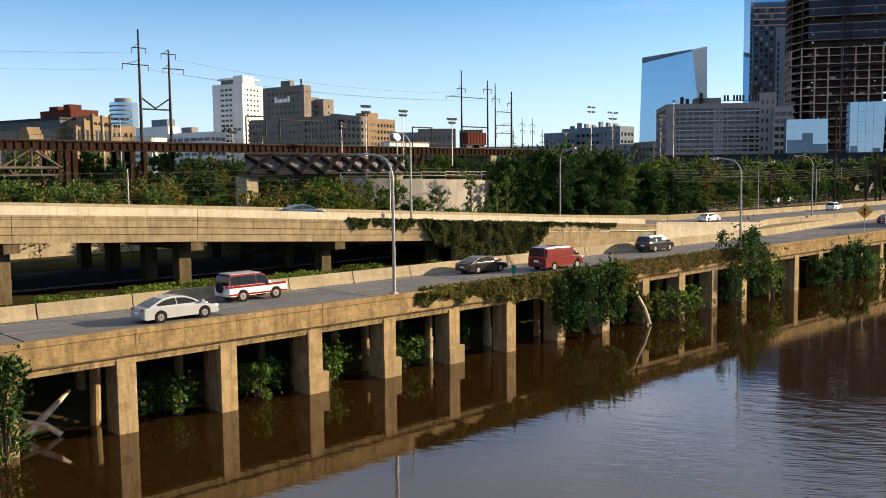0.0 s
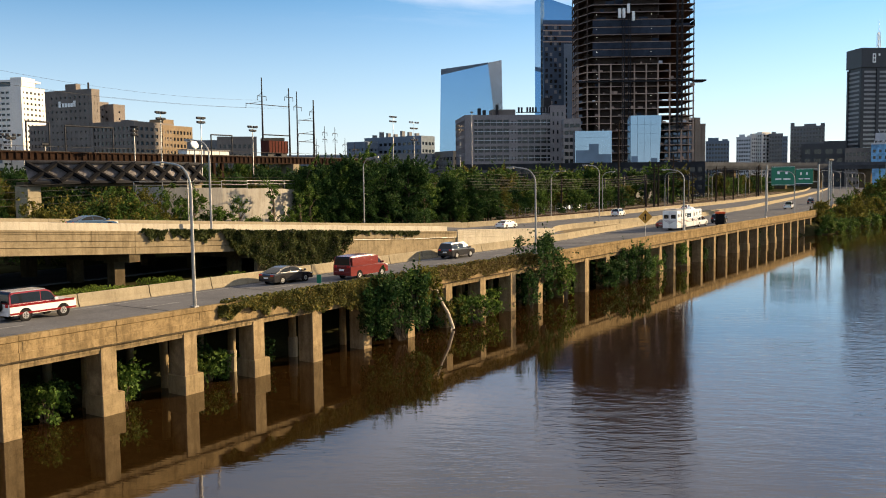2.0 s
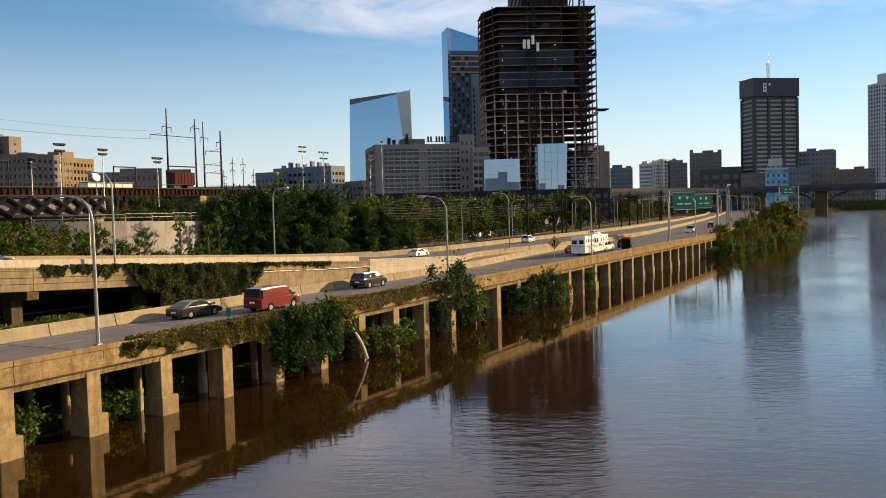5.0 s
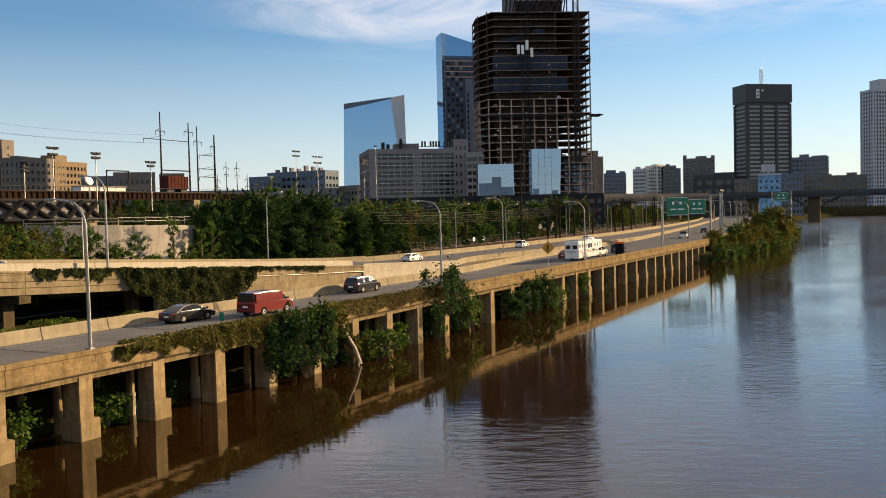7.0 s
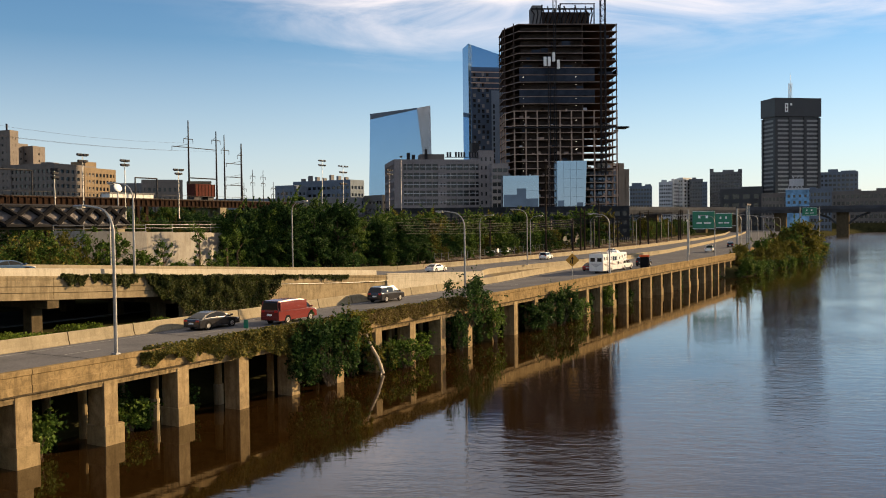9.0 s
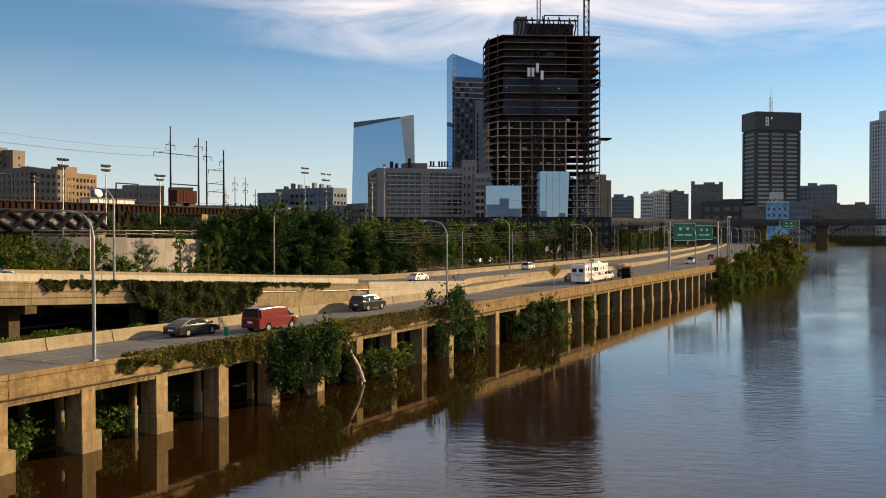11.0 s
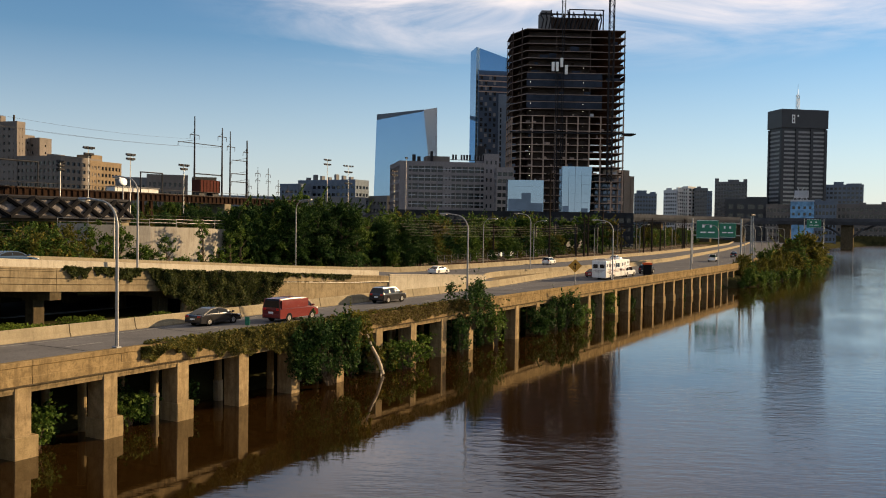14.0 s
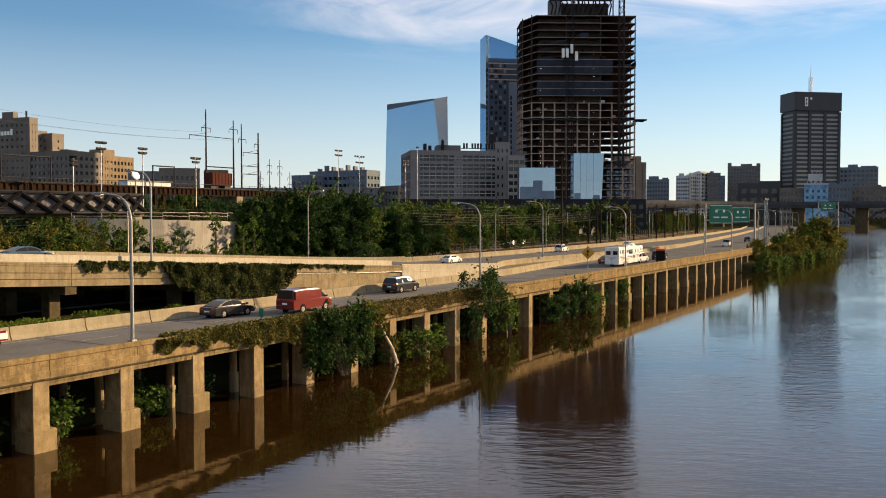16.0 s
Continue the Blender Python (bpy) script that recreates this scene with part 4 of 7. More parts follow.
pts = [(u, rng.uniform(43.4, 44.0), 5.38 + abs(rng.normal()) * 0.1) for u in rng.uniform(39.5, 82, size=4200)]
tagged(new("ivy", leaf_mesh("ivy", pts, 0.19, "ivy", (0.0, -0.3, 1.0))), "ivy lying over the top of the parapet", "ivy", kind="stuff")
ivy("dark ivy curtain hanging down the ramp wall", 20000, (60, 80), 65.1, lambda u: max(4.4, 4.4 + max(0, 64 - u) * 0.75 + max(0, u - 76) * 0.8) + rag(u, 0.4, 0.7), lambda u: ramp_z(u) + 0.05 + rag(u, 0.7, 0.15), 0.19, "ivy_dark", (0.1, -0.7, 0.35), 0.6)
ivy("ragged ivy trailing from the top of the ramp parapet", 4200, (50, 61), 65.1, lambda u: ramp_z(u) - 0.45 + rag(u, 1.1, 1.1), lambda u: ramp_z(u) + 0.1 + rag(u, 0.8, 0.12), 0.2, "ivy_dark", (0.1, -1.0, 0.35), 0.22)
ivy("ivy creeping along the falling ramp wall", 1800, (79, 92), 65.1, lambda u: ramp_z(u) - 0.35 + rag(u, 1.3, 0.6), lambda u: ramp_z(u) + 0.05, 0.2, "ivy_dark", (0.1, -1.0, 0.35), 0.2)
# grass between the road barrier and the ramp, and weeds
pts = np.stack([rng.uniform(10, 66, 60000), 58.3 + 6.4 * rng.uniform(size=60000), 4.15 + 0.85 * rng.uniform(size=60000) ** 1.5], 1)
pts = pts[np.sin(pts[:, 0] * 0.9) + np.sin(pts[:, 0] * 0.37 + pts[:, 1]) + np.sin(pts[:, 0] * 2.3) * 0.7 > pts[:, 2] * 1.9 - 10.0 + np.maximum(0, pts[:, 0] - 40) * 0.16 + np.maximum(0, 30 - pts[:, 0]) * 0.22]
tagged(new("grass", leaf_mesh("grass", pts, 0.19, "grass", None, 0.0)), "rough green grass and weeds beside the barrier", "grass", kind="stuff")


# fallen and bleached wood
def log(label, p, q, r):
    bm = BM()
    p, q = Vector(p), Vector(q)
    side = Vector((0.1, 0.0, 0.12))
    tube(bm, [p, p.lerp(q, 0.35) + side, p.lerp(q, 0.7) - side * 0.4, q], [r, r * 0.9, r * 0.7, r * 0.35], 8)
    tagged(part("driftwood_log", bm, "driftwood"), label, "log")


log("bleached dead trunk leaning against the viaduct", (65.2, 42.6, 0.1), (63.2, 43.0, 3.9), 0.17)
log("bleached driftwood log caught between piers", (15.0, 46.2, 0.1), (17.6, 46.9, 2.0), 0.22)
log("bleached driftwood log caught between piers", (16.6, 45.6, 0.05), (14.6, 46.8, 1.3), 0.16)
log("dead branch hanging into the water", (64.6, 42.5, -0.3), (65.6, 42.9, 0.9), 0.08)


# ---- city ----
def grid_building(name, label, corner, th, rl, ll, z0, z1, floors, nr, nl, band, pier, wall, glass="window", deep=0.5, category="building", crown=1.0, ends=0.0):
    """A block with its nearest corner at `corner`: a glass core, a wall course at each floor and piers between the bays.
    The right side runs along th for rl metres, the left one at right angles for ll. band, pier: shares of wall."""
    ob = thing(name, label, category, pose(corner[0], corner[1], 0, 0, 0, th))
    bm = BM()
    cube(bm, deep, rl - deep, deep, ll - deep, z0, z1 - 0.2)
    part("glazing", bm, glass, ob, "recessed window glass")
    fh = (z1 - z0) / floors
    bh = fh * band
    bm = BM()
    cube(bm, 0.06, rl - 0.06, 0.06, ll - 0.06, 0, bh)
    course = mesh_of("wall_course", bm, wall)
    for i in range(floors):
        part("wall_course", course, None, ob).location.z = z0 + fh * i + fh - bh
    bm = BM()
    cube(bm, 0, rl, 0, ll, z1 - crown * 0.1, z1 + crown)
    part("parapet", bm, wall, ob)
    for n, run, way in ((nr, rl, 0), (nl, ll, 1)):
        if not n:
            continue
        w = run / n * pier
        bm = BM()
        if way == 0:
            cube(bm, -w / 2, w / 2, 0.03, deep + 0.1, z0, z1)
        else:
            cube(bm, 0.03, deep + 0.1, -w / 2, w / 2, z0, z1)
        me = mesh_of("wall_pier", bm, wall)
        for i in range(n + 1):
            u = min(max(run * i / n, w / 2 + 0.04), run - w / 2 - 0.04)
            part("wall_pier", me, None, ob).location = (u, 0, 0) if way == 0 else (0, u, 0)
    if ends:
        for u in (0, rl - ends):
            bm = BM()
            cube(bm, u + 0.02, u + ends - 0.02, 0.0, deep + 0.2, z0, z1)
            part("end_wall", bm, wall, ob)
    return ob


def roof_block(ob, x0, x1, y0, y1, z0, z1, material, name="penthouse"):
    bm = BM()
    cube(bm, x0, x1, y0, y1, z0, z1)
    return part(name, bm, material, ob)


# white hall of residence
ob = grid_building("apartment_tower", "white concrete apartment tower with short window strips", (311.3, 512.9), 20, 21.3, 24.8, 0, 73, 22, 6, 0, 0.6, 0.5, "white_wall")
for v0, v1 in ((0.02, 8.6), (11.2, 11.8), (14.6, 15.1), (18.2, 24.78)):
    roof_block(ob, -0.05, 0.6, v0, v1, 0, 73, "white_wall", "wall_strip")
roof_block(ob, 3, 15, 2, 20, 73, 77, "window")
roof_block(ob, 2, 14, 1, 9, 73.5, 79.5, "white_wall")
roof_block(ob, 1.8, 19, 0.8, 22, 77, 78.2, "white_wall")

# stepped university building
ob = grid_building("university_block", "grey-brown brick university block with rows of windows", (315.5, 413.3), 10, 31.5, 78.9, 0, 47.5, 12, 8, 26, 0.52, 0.42, "brick_grey")
for v0, v1, z1 in ((32, 35, 52), (35, 40, 56.5), (40, 43, 53), (46, 49, 54), (49, 56, 58), (56, 58.5, 54.5)):
    roof_block(ob, 2, 9, v0, v1, 47, z1, "brick")
    roof_block(ob, 1.9, 2.4, v0 + 0.8, v1 - 0.8, 48.5, z1 - 1.4, "window", "window")
roof_block(ob, 4, 8, 60, 66, 47, 52, "brick")
roof_block(ob, 4, 12, 8, 13, 47, 49.6, "brick_grey")
ob = grid_building("university_block", "tan brick university wing stepping back along the street", (337.5, 417.0), 10, 26, 20, 0, 46.5, 12, 9, 4, 0.5, 0.42, "brick")
roof_block(ob, 3, 12, 2, 12, 46, 51, "brick")
ob = grid_building("university_tower", "tall grey university tower block with a pale roof sign", (310.0, 442.2), 10, 6, 35.5, 0, 66.5, 17, 2, 10, 0.66, 0.6, "brick_grey")
roof_block(ob, 1.5, 5, 13, 21, 66, 71, "brick_grey")
roof_block(ob, 0.2, 0.7, 2, 3, 66, 71, "dark_steel", "mast")
for i, (u, h) in enumerate(((24.0, 3.4), (21.5, 2.2), (19.3, 2.2), (17.1, 2.2), (15.0, 2.2), (12.8, 3.4))):
    bm = BM()
    cube(bm, -0.25, -0.05, u - 0.8, u + 0.8, 58, 58 + h)
    part("roof_sign", bm, "sign_white", ob)
grid_building("university_tower", "grey university tower block", (314.6, 445.4), 10, 10, 14.7, 0, 60.0, 15, 3, 5, 0.7, 0.65, "brick_grey")
grid_building("university_tower", "narrow grey university tower block", (322.2, 439.8), 10, 9, 10.7, 0, 58.6, 15, 3, 3, 0.7, 0.65, "brick_grey")

# brick drill hall with a long roof
ob = thing("drill_hall", "tan brick hall with buttresses and a long dark roof", "building", pose(138.8, 353.7, 0, 0, 0, 15))
for nm, dims, mt in (("wall", (0, 17.2, 0.4, 112, 0, 33.4), "brick_grey"), ("roof", (1.2, 16.6, 10, 112.6, 33.4, 37.2), "roof_teal"), ("roof_edge", (0.8, 17.0, 9.5, 112.8, 37.0, 37.8), "dark_steel"), ("front_wing", (0, 4.2, 0, 12, 0, 33.7), "brick"), ("front_wing", (4.2, 8.2, -0.2, 11, 0, 36.4), "brick"), ("front_block", (8.2, 17.3, -0.5, 12, 0, 38.2), "brick")):
    roof_block(ob, *dims, mt, nm)
for u, t in ((0.3, 34.2), (4.2, 36.9), (8.2, 39.0), (12.6, 38.6), (16.6, 38.8)):
    roof_block(ob, u, u + 0.8, -1.0, 0.3, 0, t, "brick", "buttress")
for u in (1.8, 5.6, 9.7, 11.2, 14.0, 15.4):
    roof_block(ob, u, u + 0.9, -0.56, 0.2, 24, 32.5, "window", "window")
for i in range(10):
    roof_block(ob, -0.08, 0.4, 14 + i * 9.6, 20 + i * 9.6, 24.5, 29.5, "window", "window")
ob = thing("brick_house", "small tan brick hall with a stepped gable", "building", pose(109.0, 316.0, 0, 0, 0, 10))
for dims in ((0, 5, 0, 8.5, 0, 28.5), (0.2, 5, 1.2, 7.0, 28.5, 30.0), (0.3, 5, 2.0, 6.0, 30.0, 31.0)):
    roof_block(ob, *dims, "brick", "wall")
for v in (1.6, 3.6, 5.6):
    roof_block(ob, -0.06, 0.3, v, v + 0.9, 23, 27, "window", "window")
roof_block(ob, 5, 9, 0.5, 2.5, 0, 26, "brick", "annexe")
ob = grid_building("brick_block", "dark red brick apartment block", (161, 412.9), 10, 14, 25.7, 0, 44, 12, 4, 8, 0.6, 0.5, "brick_red")
roof_block(ob, 2, 8, 4, 9, 44, 47.5, "brick_red")
roof_block(ob, 2, 8, 14, 21, 44, 47, "brick_red")
grid_building("brick_house", "tan brick house row with stepped roofs", (156, 360), 12, 12, 10, 0, 34.0, 9, 4, 4, 0.55, 0.45, "brick")
grid_building("white_block", "small white building behind a railway viaduct", (170, 352), 12, 8, 6, 0, 29, 7, 3, 3, 0.7, 0.5, "white_wall")
ob = grid_building("hospital_block", "long low white building with ribbon windows", (273.6, 488.6), 10, 12, 77.5, 0, 40.0, 9, 3, 12, 0.55, 0.12, "white_wall", "blue_grey")
roof_block(ob, 1, 9, 42, 76, 40, 46, "white_wall")
roof_block(ob, 2, 8, 44, 60, 46, 50.5, "blue_grey")
roof_block(ob, 2, 7, 20, 30, 40, 44.5, "grey_wall")
# round glass tower far behind
ob = thing("round_tower", "round glass office tower in the distance", "tower", pose(368.6, 818.0, 0))
bm = BM()
rod(bm, (0, 0, 0), (0, 0, 84), 12.6, 12.6, 32)
part("drum", bm, "pavilion_glass", ob)
for z in range(4, 84, 4):
    bm = BM()
    rod(bm, (0, 0, z), (0, 0, z + 1.3), 12.9, 12.9, 32)
    part("floor_band", bm, "grey_wall", ob)
bm = BM()
rod(bm, (0, 0, 84), (0, 0, 88), 8, 8, 24)
part("penthouse", bm, "grey_wall", ob)
# low buildings beyond the rail viaduct
for cx, cy, w, d, h, mt, lab in ((262, 308, 14, 10, 31.5, "grey_wall", "grey flat-roofed building behind a viaduct"), (271, 299, 17, 10, 33, "brick_grey", "brown brick flat-roofed building behind a viaduct"), (285, 286, 10, 10, 32.4, "brick", "tan brick building behind a viaduct"), (345, 330, 40, 14, 27, "blue_grey", "long low building behind the railway"), (370, 300, 40, 14, 27.5, "grey_wall", "low grey building behind the railway")):
    grid_building("low_building", lab, (cx, cy), -42, w, d, 0, h, 8, 8, 4, 0.6, 0.5, mt)
ob = grid_building("lab_building", "blue-grey building with a cluttered roof", (425.6, 298.7), 0, 14, 42, 0, 39, 9, 4, 12, 0.6, 0.3, "blue_grey", "window")
for i in range(7):
    roof_block(ob, 1, 4, 4 + i * 5.2, 5.4 + i * 5.2, 39.5, 41.6 + (i % 3) * 0.8, "grey_wall", "roof_vent")
grid_building("lab_building", "lower blue-grey laboratory wing building", (408, 326), 0, 12, 14, 0, 36, 8, 3, 4, 0.65, 0.4, "blue_grey")

# postal garage building
ob = grid_building("garage_building", "broad mauve-grey building with ribbon windows on every floor", (405.9, 256.2), -50, 55.0, 41, 0, 47.5, 10, 16, 11, 0.33, 0.15, "mauve_wall", deep=0.8, ends=5.0)
roof_block(ob, 24.2, 28.6, -0.05, 1, 0, 47.4, "mauve_wall", "stair_bay")
for i in range(9):
    for u in (25.2, 27.0):
        roof_block(ob, u, u + 0.8, -0.12, 0.2, 5.2 + i * 4.75, 7.2 + i * 4.75, "window", "window")
roof_block(ob, 46.6, 55.1, -0.02, 20, 0, 53.5, "mauve_wall", "stair_tower")
for i in range(10):
    for u in (47.8, 50.2, 52.8):
        roof_block(ob, u, u + 0.8, -0.09, 0.2, 5.0 + i * 4.75, 7.0 + i * 4.75, "window", "window")
for i in range(10):
    roof_block(ob, 5.2, 46.4, -0.14, 0.1, 1.5 + i * 4.75, 1.85 + i * 4.75, "pale_precast", "sill")
roof_block(ob, 16, 29, 8, 18, 47, 52, "brick_grey")
roof_block(ob, 8, 9.7, 6, 8, 47, 52.5, "dark_steel", "tank")
roof_block(ob, 10.8, 12.4, 6, 8, 47, 51.5, "dark_steel", "tank")
roof_block(ob, 18, 19.3, 6, 8, 47, 54.5, "dark_steel", "tank")
roof_block(ob, 28, 48, 1.0, 1.4, 49.6, 49.9, "dark_steel", "sign_rail")
for i in range(12):
    if i not in (2, 7):
        roof_block(ob, 29 + i * 1.55, 30.0 + i * 1.55, 0.9, 1.2, 49.9, 52.6, "dark_steel", "sign_bar")
roof_block(ob, 44, 48, 4, 10, 53, 58, "dark_steel", "plant_room")
grid_building("low_building", "low grey office wing", (435.9, 283.5), -25, 12, 54, 0, 30, 7, 3, 14, 0.6, 0.3, "grey_wall")
grid_building("low_building", "narrow brown parking structure", (422.3, 206.2), -58, 9, 11.6, 0, 44, 12, 3, 3, 0.45, 0.15, "mauve_wall")

# faceted glass tower
ob = thing("glass_tower", "faceted blue glass office tower with a slanting top", "tower")
away = Vector((0.85, 0.52, 0)) * 34
A, B, C = Vector((632, 422.2, 0)), Vector((653.1, 388.7, 0)), Vector((685.2, 393.9, 0))
tops = (107.5, 112.5, 118.6)
foot = (Vector((630.4, 424.6, 0)), Vector((660.0, 378.2, 0)), Vector((686.0, 392.5, 0)))
bm = BM()
fl = [bm.verts.new(p) for p in foot]
tp = [bm.verts.new(p + Vector((0, 0, z))) for p, z in zip((A, B, C), tops)]
fb = [bm.verts.new(p + away) for p in (foot[0], foot[2])]
tb = [bm.verts.new(A + away + Vector((0, 0, 110))), bm.verts.new(C + away + Vector((0, 0, 116)))]
for f in ((fl[0], fl[1], tp[1], tp[0]), (fl[2], fb[1], tb[1], tp[2]), (fb[1], fb[0], tb[0], tb[1]), (fb[0], fl[0], tp[0], tb[0]), (tp[0], tp[1], tp[2], tb[1], tb[0])):
    bm.faces.new(f)
part("curtain_wall", bm, "curtain_glass", ob)
bm = BM()
vs = [bm.verts.new(p) for p in (foot[1], foot[2], C + Vector((0, 0, tops[2])), B + Vector((0, 0, tops[1])))]
bm.faces.new(vs)
bmesh.ops.solidify(bm, geom=list(bm.faces), thickness=0.3)
part("side_facet", bm, "pale_glass", ob, "sunlit pale glass facet")
bm = BM()
n_ = Vector((-0.85, -0.52, 0)) * 0.25
quad = [A + n_ + Vector((0, 0, 103.0)), B + n_ + Vector((0, 0, 111.3)), B + n_ + Vector((0, 0, 112.7)), A + n_ + Vector((0, 0, 107.7))]
q0 = [bm.verts.new(p) for p in quad]
q1 = [bm.verts.new(p - n_ * 1.6) for p in quad]
bm.faces.new(q0)
bm.faces.new(q1[::-1])
for i in range(4):
    j = (i + 1) % 4
    bm.faces.new((q0[i], q1[i], q1[j], q0[j]))
part("roof_screen", bm, "blue_grey", ob, "dark glass roof screen")

# slim glass tower with an angled top
ob = thing("slim_tower", "slim dark glass apartment tower with a slanting crown", "tower", pose(532.5, 276.4, 0, 0, 0, -50))
bm = BM()
prism(bm, [(0, 0), (34, 0), (34, 123.5), (0, 134)], 0.0, 18)
part("curtain_wall", bm, "curtain_glass", ob)
roof_block(ob, 1.6, 34.2, -0.5, 3, 0, 118.5, "dark_glass", "facade_panel")
roof_block(ob, 15.5, 34.5, -0.9, 2, 0, 103.0, "blue_grey", "facade_screen")
for i in range(32):
    for j, u in enumerate((3.0, 6.0, 9.0, 12.0)):
        if (i * 7 + j * 3) % 4:
            roof_block(ob, u, u + 1.7, -0.62, -0.3, 4 + i * 3.5, 6.2 + i * 3.5, "window" if (i + j) % 3 else "grey_wall", "window")
for i in range(24):
    roof_block(ob, 16.6, 17.6, -1.0, -0.6, 6 + i * 3.7, 8.6 + i * 3.7, "window", "window")
for i in range(4):
    roof_block(ob, 1.7, 33, -0.62, -0.3, 104 + i * 3.6, 104.7 + i * 3.6, "slab_edge", "floor_band")

# tower under construction
ob = thing("unfinished_tower", "unfinished high-rise with bare floors, hoists and netting", "tower under construction", pose(453.1, 211.5, 0, 0, 0, -58))
RL, LL, TOP, NF = 62.7, 36.0, 124.5, 31
FH = TOP / NF


def slab_mesh(grow, chamfer):
    bm = BM()
    out = [(chamfer, 0), (RL + grow, 0), (RL + grow, LL), (0, LL), (0, 9 + chamfer)]
    lo = [bm.verts.new((x, y, 0)) for x, y in out]
    hi = [bm.verts.new((x, y, 0.42)) for x, y in out]
    bm.faces.new(lo[::-1])
    bm.faces.new(hi)
    for i in range(len(out)):
        j = (i + 1) % len(out)
        bm.faces.new((lo[i], lo[j], hi[j], hi[i]))
    return bm


low_slab = mesh_of("floor_slab", slab_mesh(0.0, 4.0), "slab_edge")
high_slab = mesh_of("floor_slab", slab_mesh(0.0, 7.0), "slab_dark")
# Slab tops and undersides take the darker material; the edges keep their own.
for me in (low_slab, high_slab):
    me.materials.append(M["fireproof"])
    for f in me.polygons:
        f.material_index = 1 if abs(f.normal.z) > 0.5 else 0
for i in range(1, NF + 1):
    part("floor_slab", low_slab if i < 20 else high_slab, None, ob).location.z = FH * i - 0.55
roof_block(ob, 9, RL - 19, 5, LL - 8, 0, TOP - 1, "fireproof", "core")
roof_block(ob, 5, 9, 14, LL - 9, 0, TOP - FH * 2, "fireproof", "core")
bm = BM()
cube(bm, -0.35, 0.35, 0.05, 0.75, 0, FH * 19)
col_low = mesh_of("column", bm, "slab_edge")
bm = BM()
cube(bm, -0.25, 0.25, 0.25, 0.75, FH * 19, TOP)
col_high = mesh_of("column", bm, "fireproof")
for i in range(10):
    u = 4.4 + (RL - 4.9) * i / 9
    part("column", col_low, None, ob).location.x = u
    if i in (0, 3, 6, 8, 9):
        part("column", col_high, None, ob).location.x = u
for y in (10, 18, 26, LL - 1):
    for me in (col_low, col_high):
        part("column", me, None, ob).location = (0.5, y, 0)
        part("column", me, None, ob).location = (RL - 0.6, y, 0)
for i in range(20, 25):
    if i != 22:
        roof_block(ob, 7.2, RL - 13, -0.12, 0.1, FH * i + 0.1, FH * (i + 1) - 0.7, "netting", "netting")
        roof_block(ob, RL + 0.02, RL + 0.2, 1, 20, FH * i + 0.1, FH * (i + 1) - 0.9, "netting", "netting") if i > 23 else None
for u in (9.4, 39.0):
    for i in range(4, 26, 1):
        if (i * 5 + int(u)) % 3:
            bm = BM()
            bmesh.ops.create_icosphere(bm, subdivisions=1, radius=0.17)
            bmesh.ops.translate(bm, verts=bm.verts, vec=(u, -0.35, FH * i + 2.4))
            part("work_light", bm, "bulb", ob)
roof_block(ob, -2, RL + 5, -2.0, -0.2, FH * 16.5, FH * 16.5 + 0.7, "dark_steel", "platform")
roof_block(ob, RL + 0.3, RL + 6, -2.0, 8, FH * 16.5, FH * 16.5 + 0.6, "dark_steel", "platform")
for u in (23.8, 27.0):
    for s in (-0.5, 0.5):
        roof_block(ob, u + s - 0.18, u + s + 0.18, -2.2, -1.6, 0, TOP + 8 if u > 25 else FH * 26, "dark_steel", "hoist_mast")
for u, i in ((20.6, 25.0), (22.9, 25.0), (25.4, 25.6), (28.0, 24.6)):
    bm = BM()
    cube(bm, u, u + 1.5, -3.8, -2.3, FH * i, FH * i + 5.0)
    part("hoist_cabin", bm, "sign_white", ob, "white hoist cabin", bevel=0.12)
for i in range(150):
    fl_, u, d_ = random.randint(2, 19), random.uniform(5, RL - 2), random.uniform(0.3, 2.2)
    w_, h_ = random.uniform(0.6, 2.6), random.uniform(0.5, 1.7)
    roof_block(ob, u, u + w_, d_, d_ + 0.9, FH * fl_ - 0.12, FH * fl_ - 0.12 + h_, random.choice(("slab_edge", "slab_dark", "pale_precast", "rust", "netting", "slab_edge")), "stored_material")
for i in range(26):
    fl_, u = random.randint(20, 29), random.uniform(8, RL - 4)
    roof_block(ob, u, u + random.uniform(1.5, 5), 0.1, 0.25, FH * fl_ - 0.1, FH * fl_ + random.uniform(0.9, 2.4), random.choice(("rust", "netting", "netting")), "safety_screen")
# jump form on the roof
roof_block(ob, 15.5, 21, 4, 16, TOP, TOP + 11, "grey_wall", "core_wall")
roof_block(ob, 21, 48, 5, 18, TOP, TOP + 7.5, "fireproof", "core_wall")
roof_block(ob, 15, 50, 3.6, 4.2, TOP + 8.6, TOP + 9.4, "dark_steel", "form_rail")
roof_block(ob, 31, 51, 3.6, 4.2, TOP + 11.6, TOP + 12.1, "dark_steel", "form_rail")
for i in range(17):
    u = 15.5 + i * 2.05
    bm = BM()
    tube(bm, [(u, 4, TOP), (u + 1.2, 4, TOP + 6), (u - 0.5 + (i % 3), 4, TOP + 8.5 + (i * 7 % 5) * 0.7)], 0.4, 5)
    part("form_brace", bm, "dark_steel", ob)
for i in range(9):
    bm = BM()
    rod(bm, (22 + i * 3, 4.2, TOP + 1), (24.5 + i * 3, 4.2, TOP + 7), 0.35, 0.35, 5)
    part("form_brace", bm, "rust", ob)
for u in (50.2, 31):
    roof_block(ob, u, u + 0.6, 3.6, 4.2, TOP, TOP + 12, "dark_steel", "form_post")


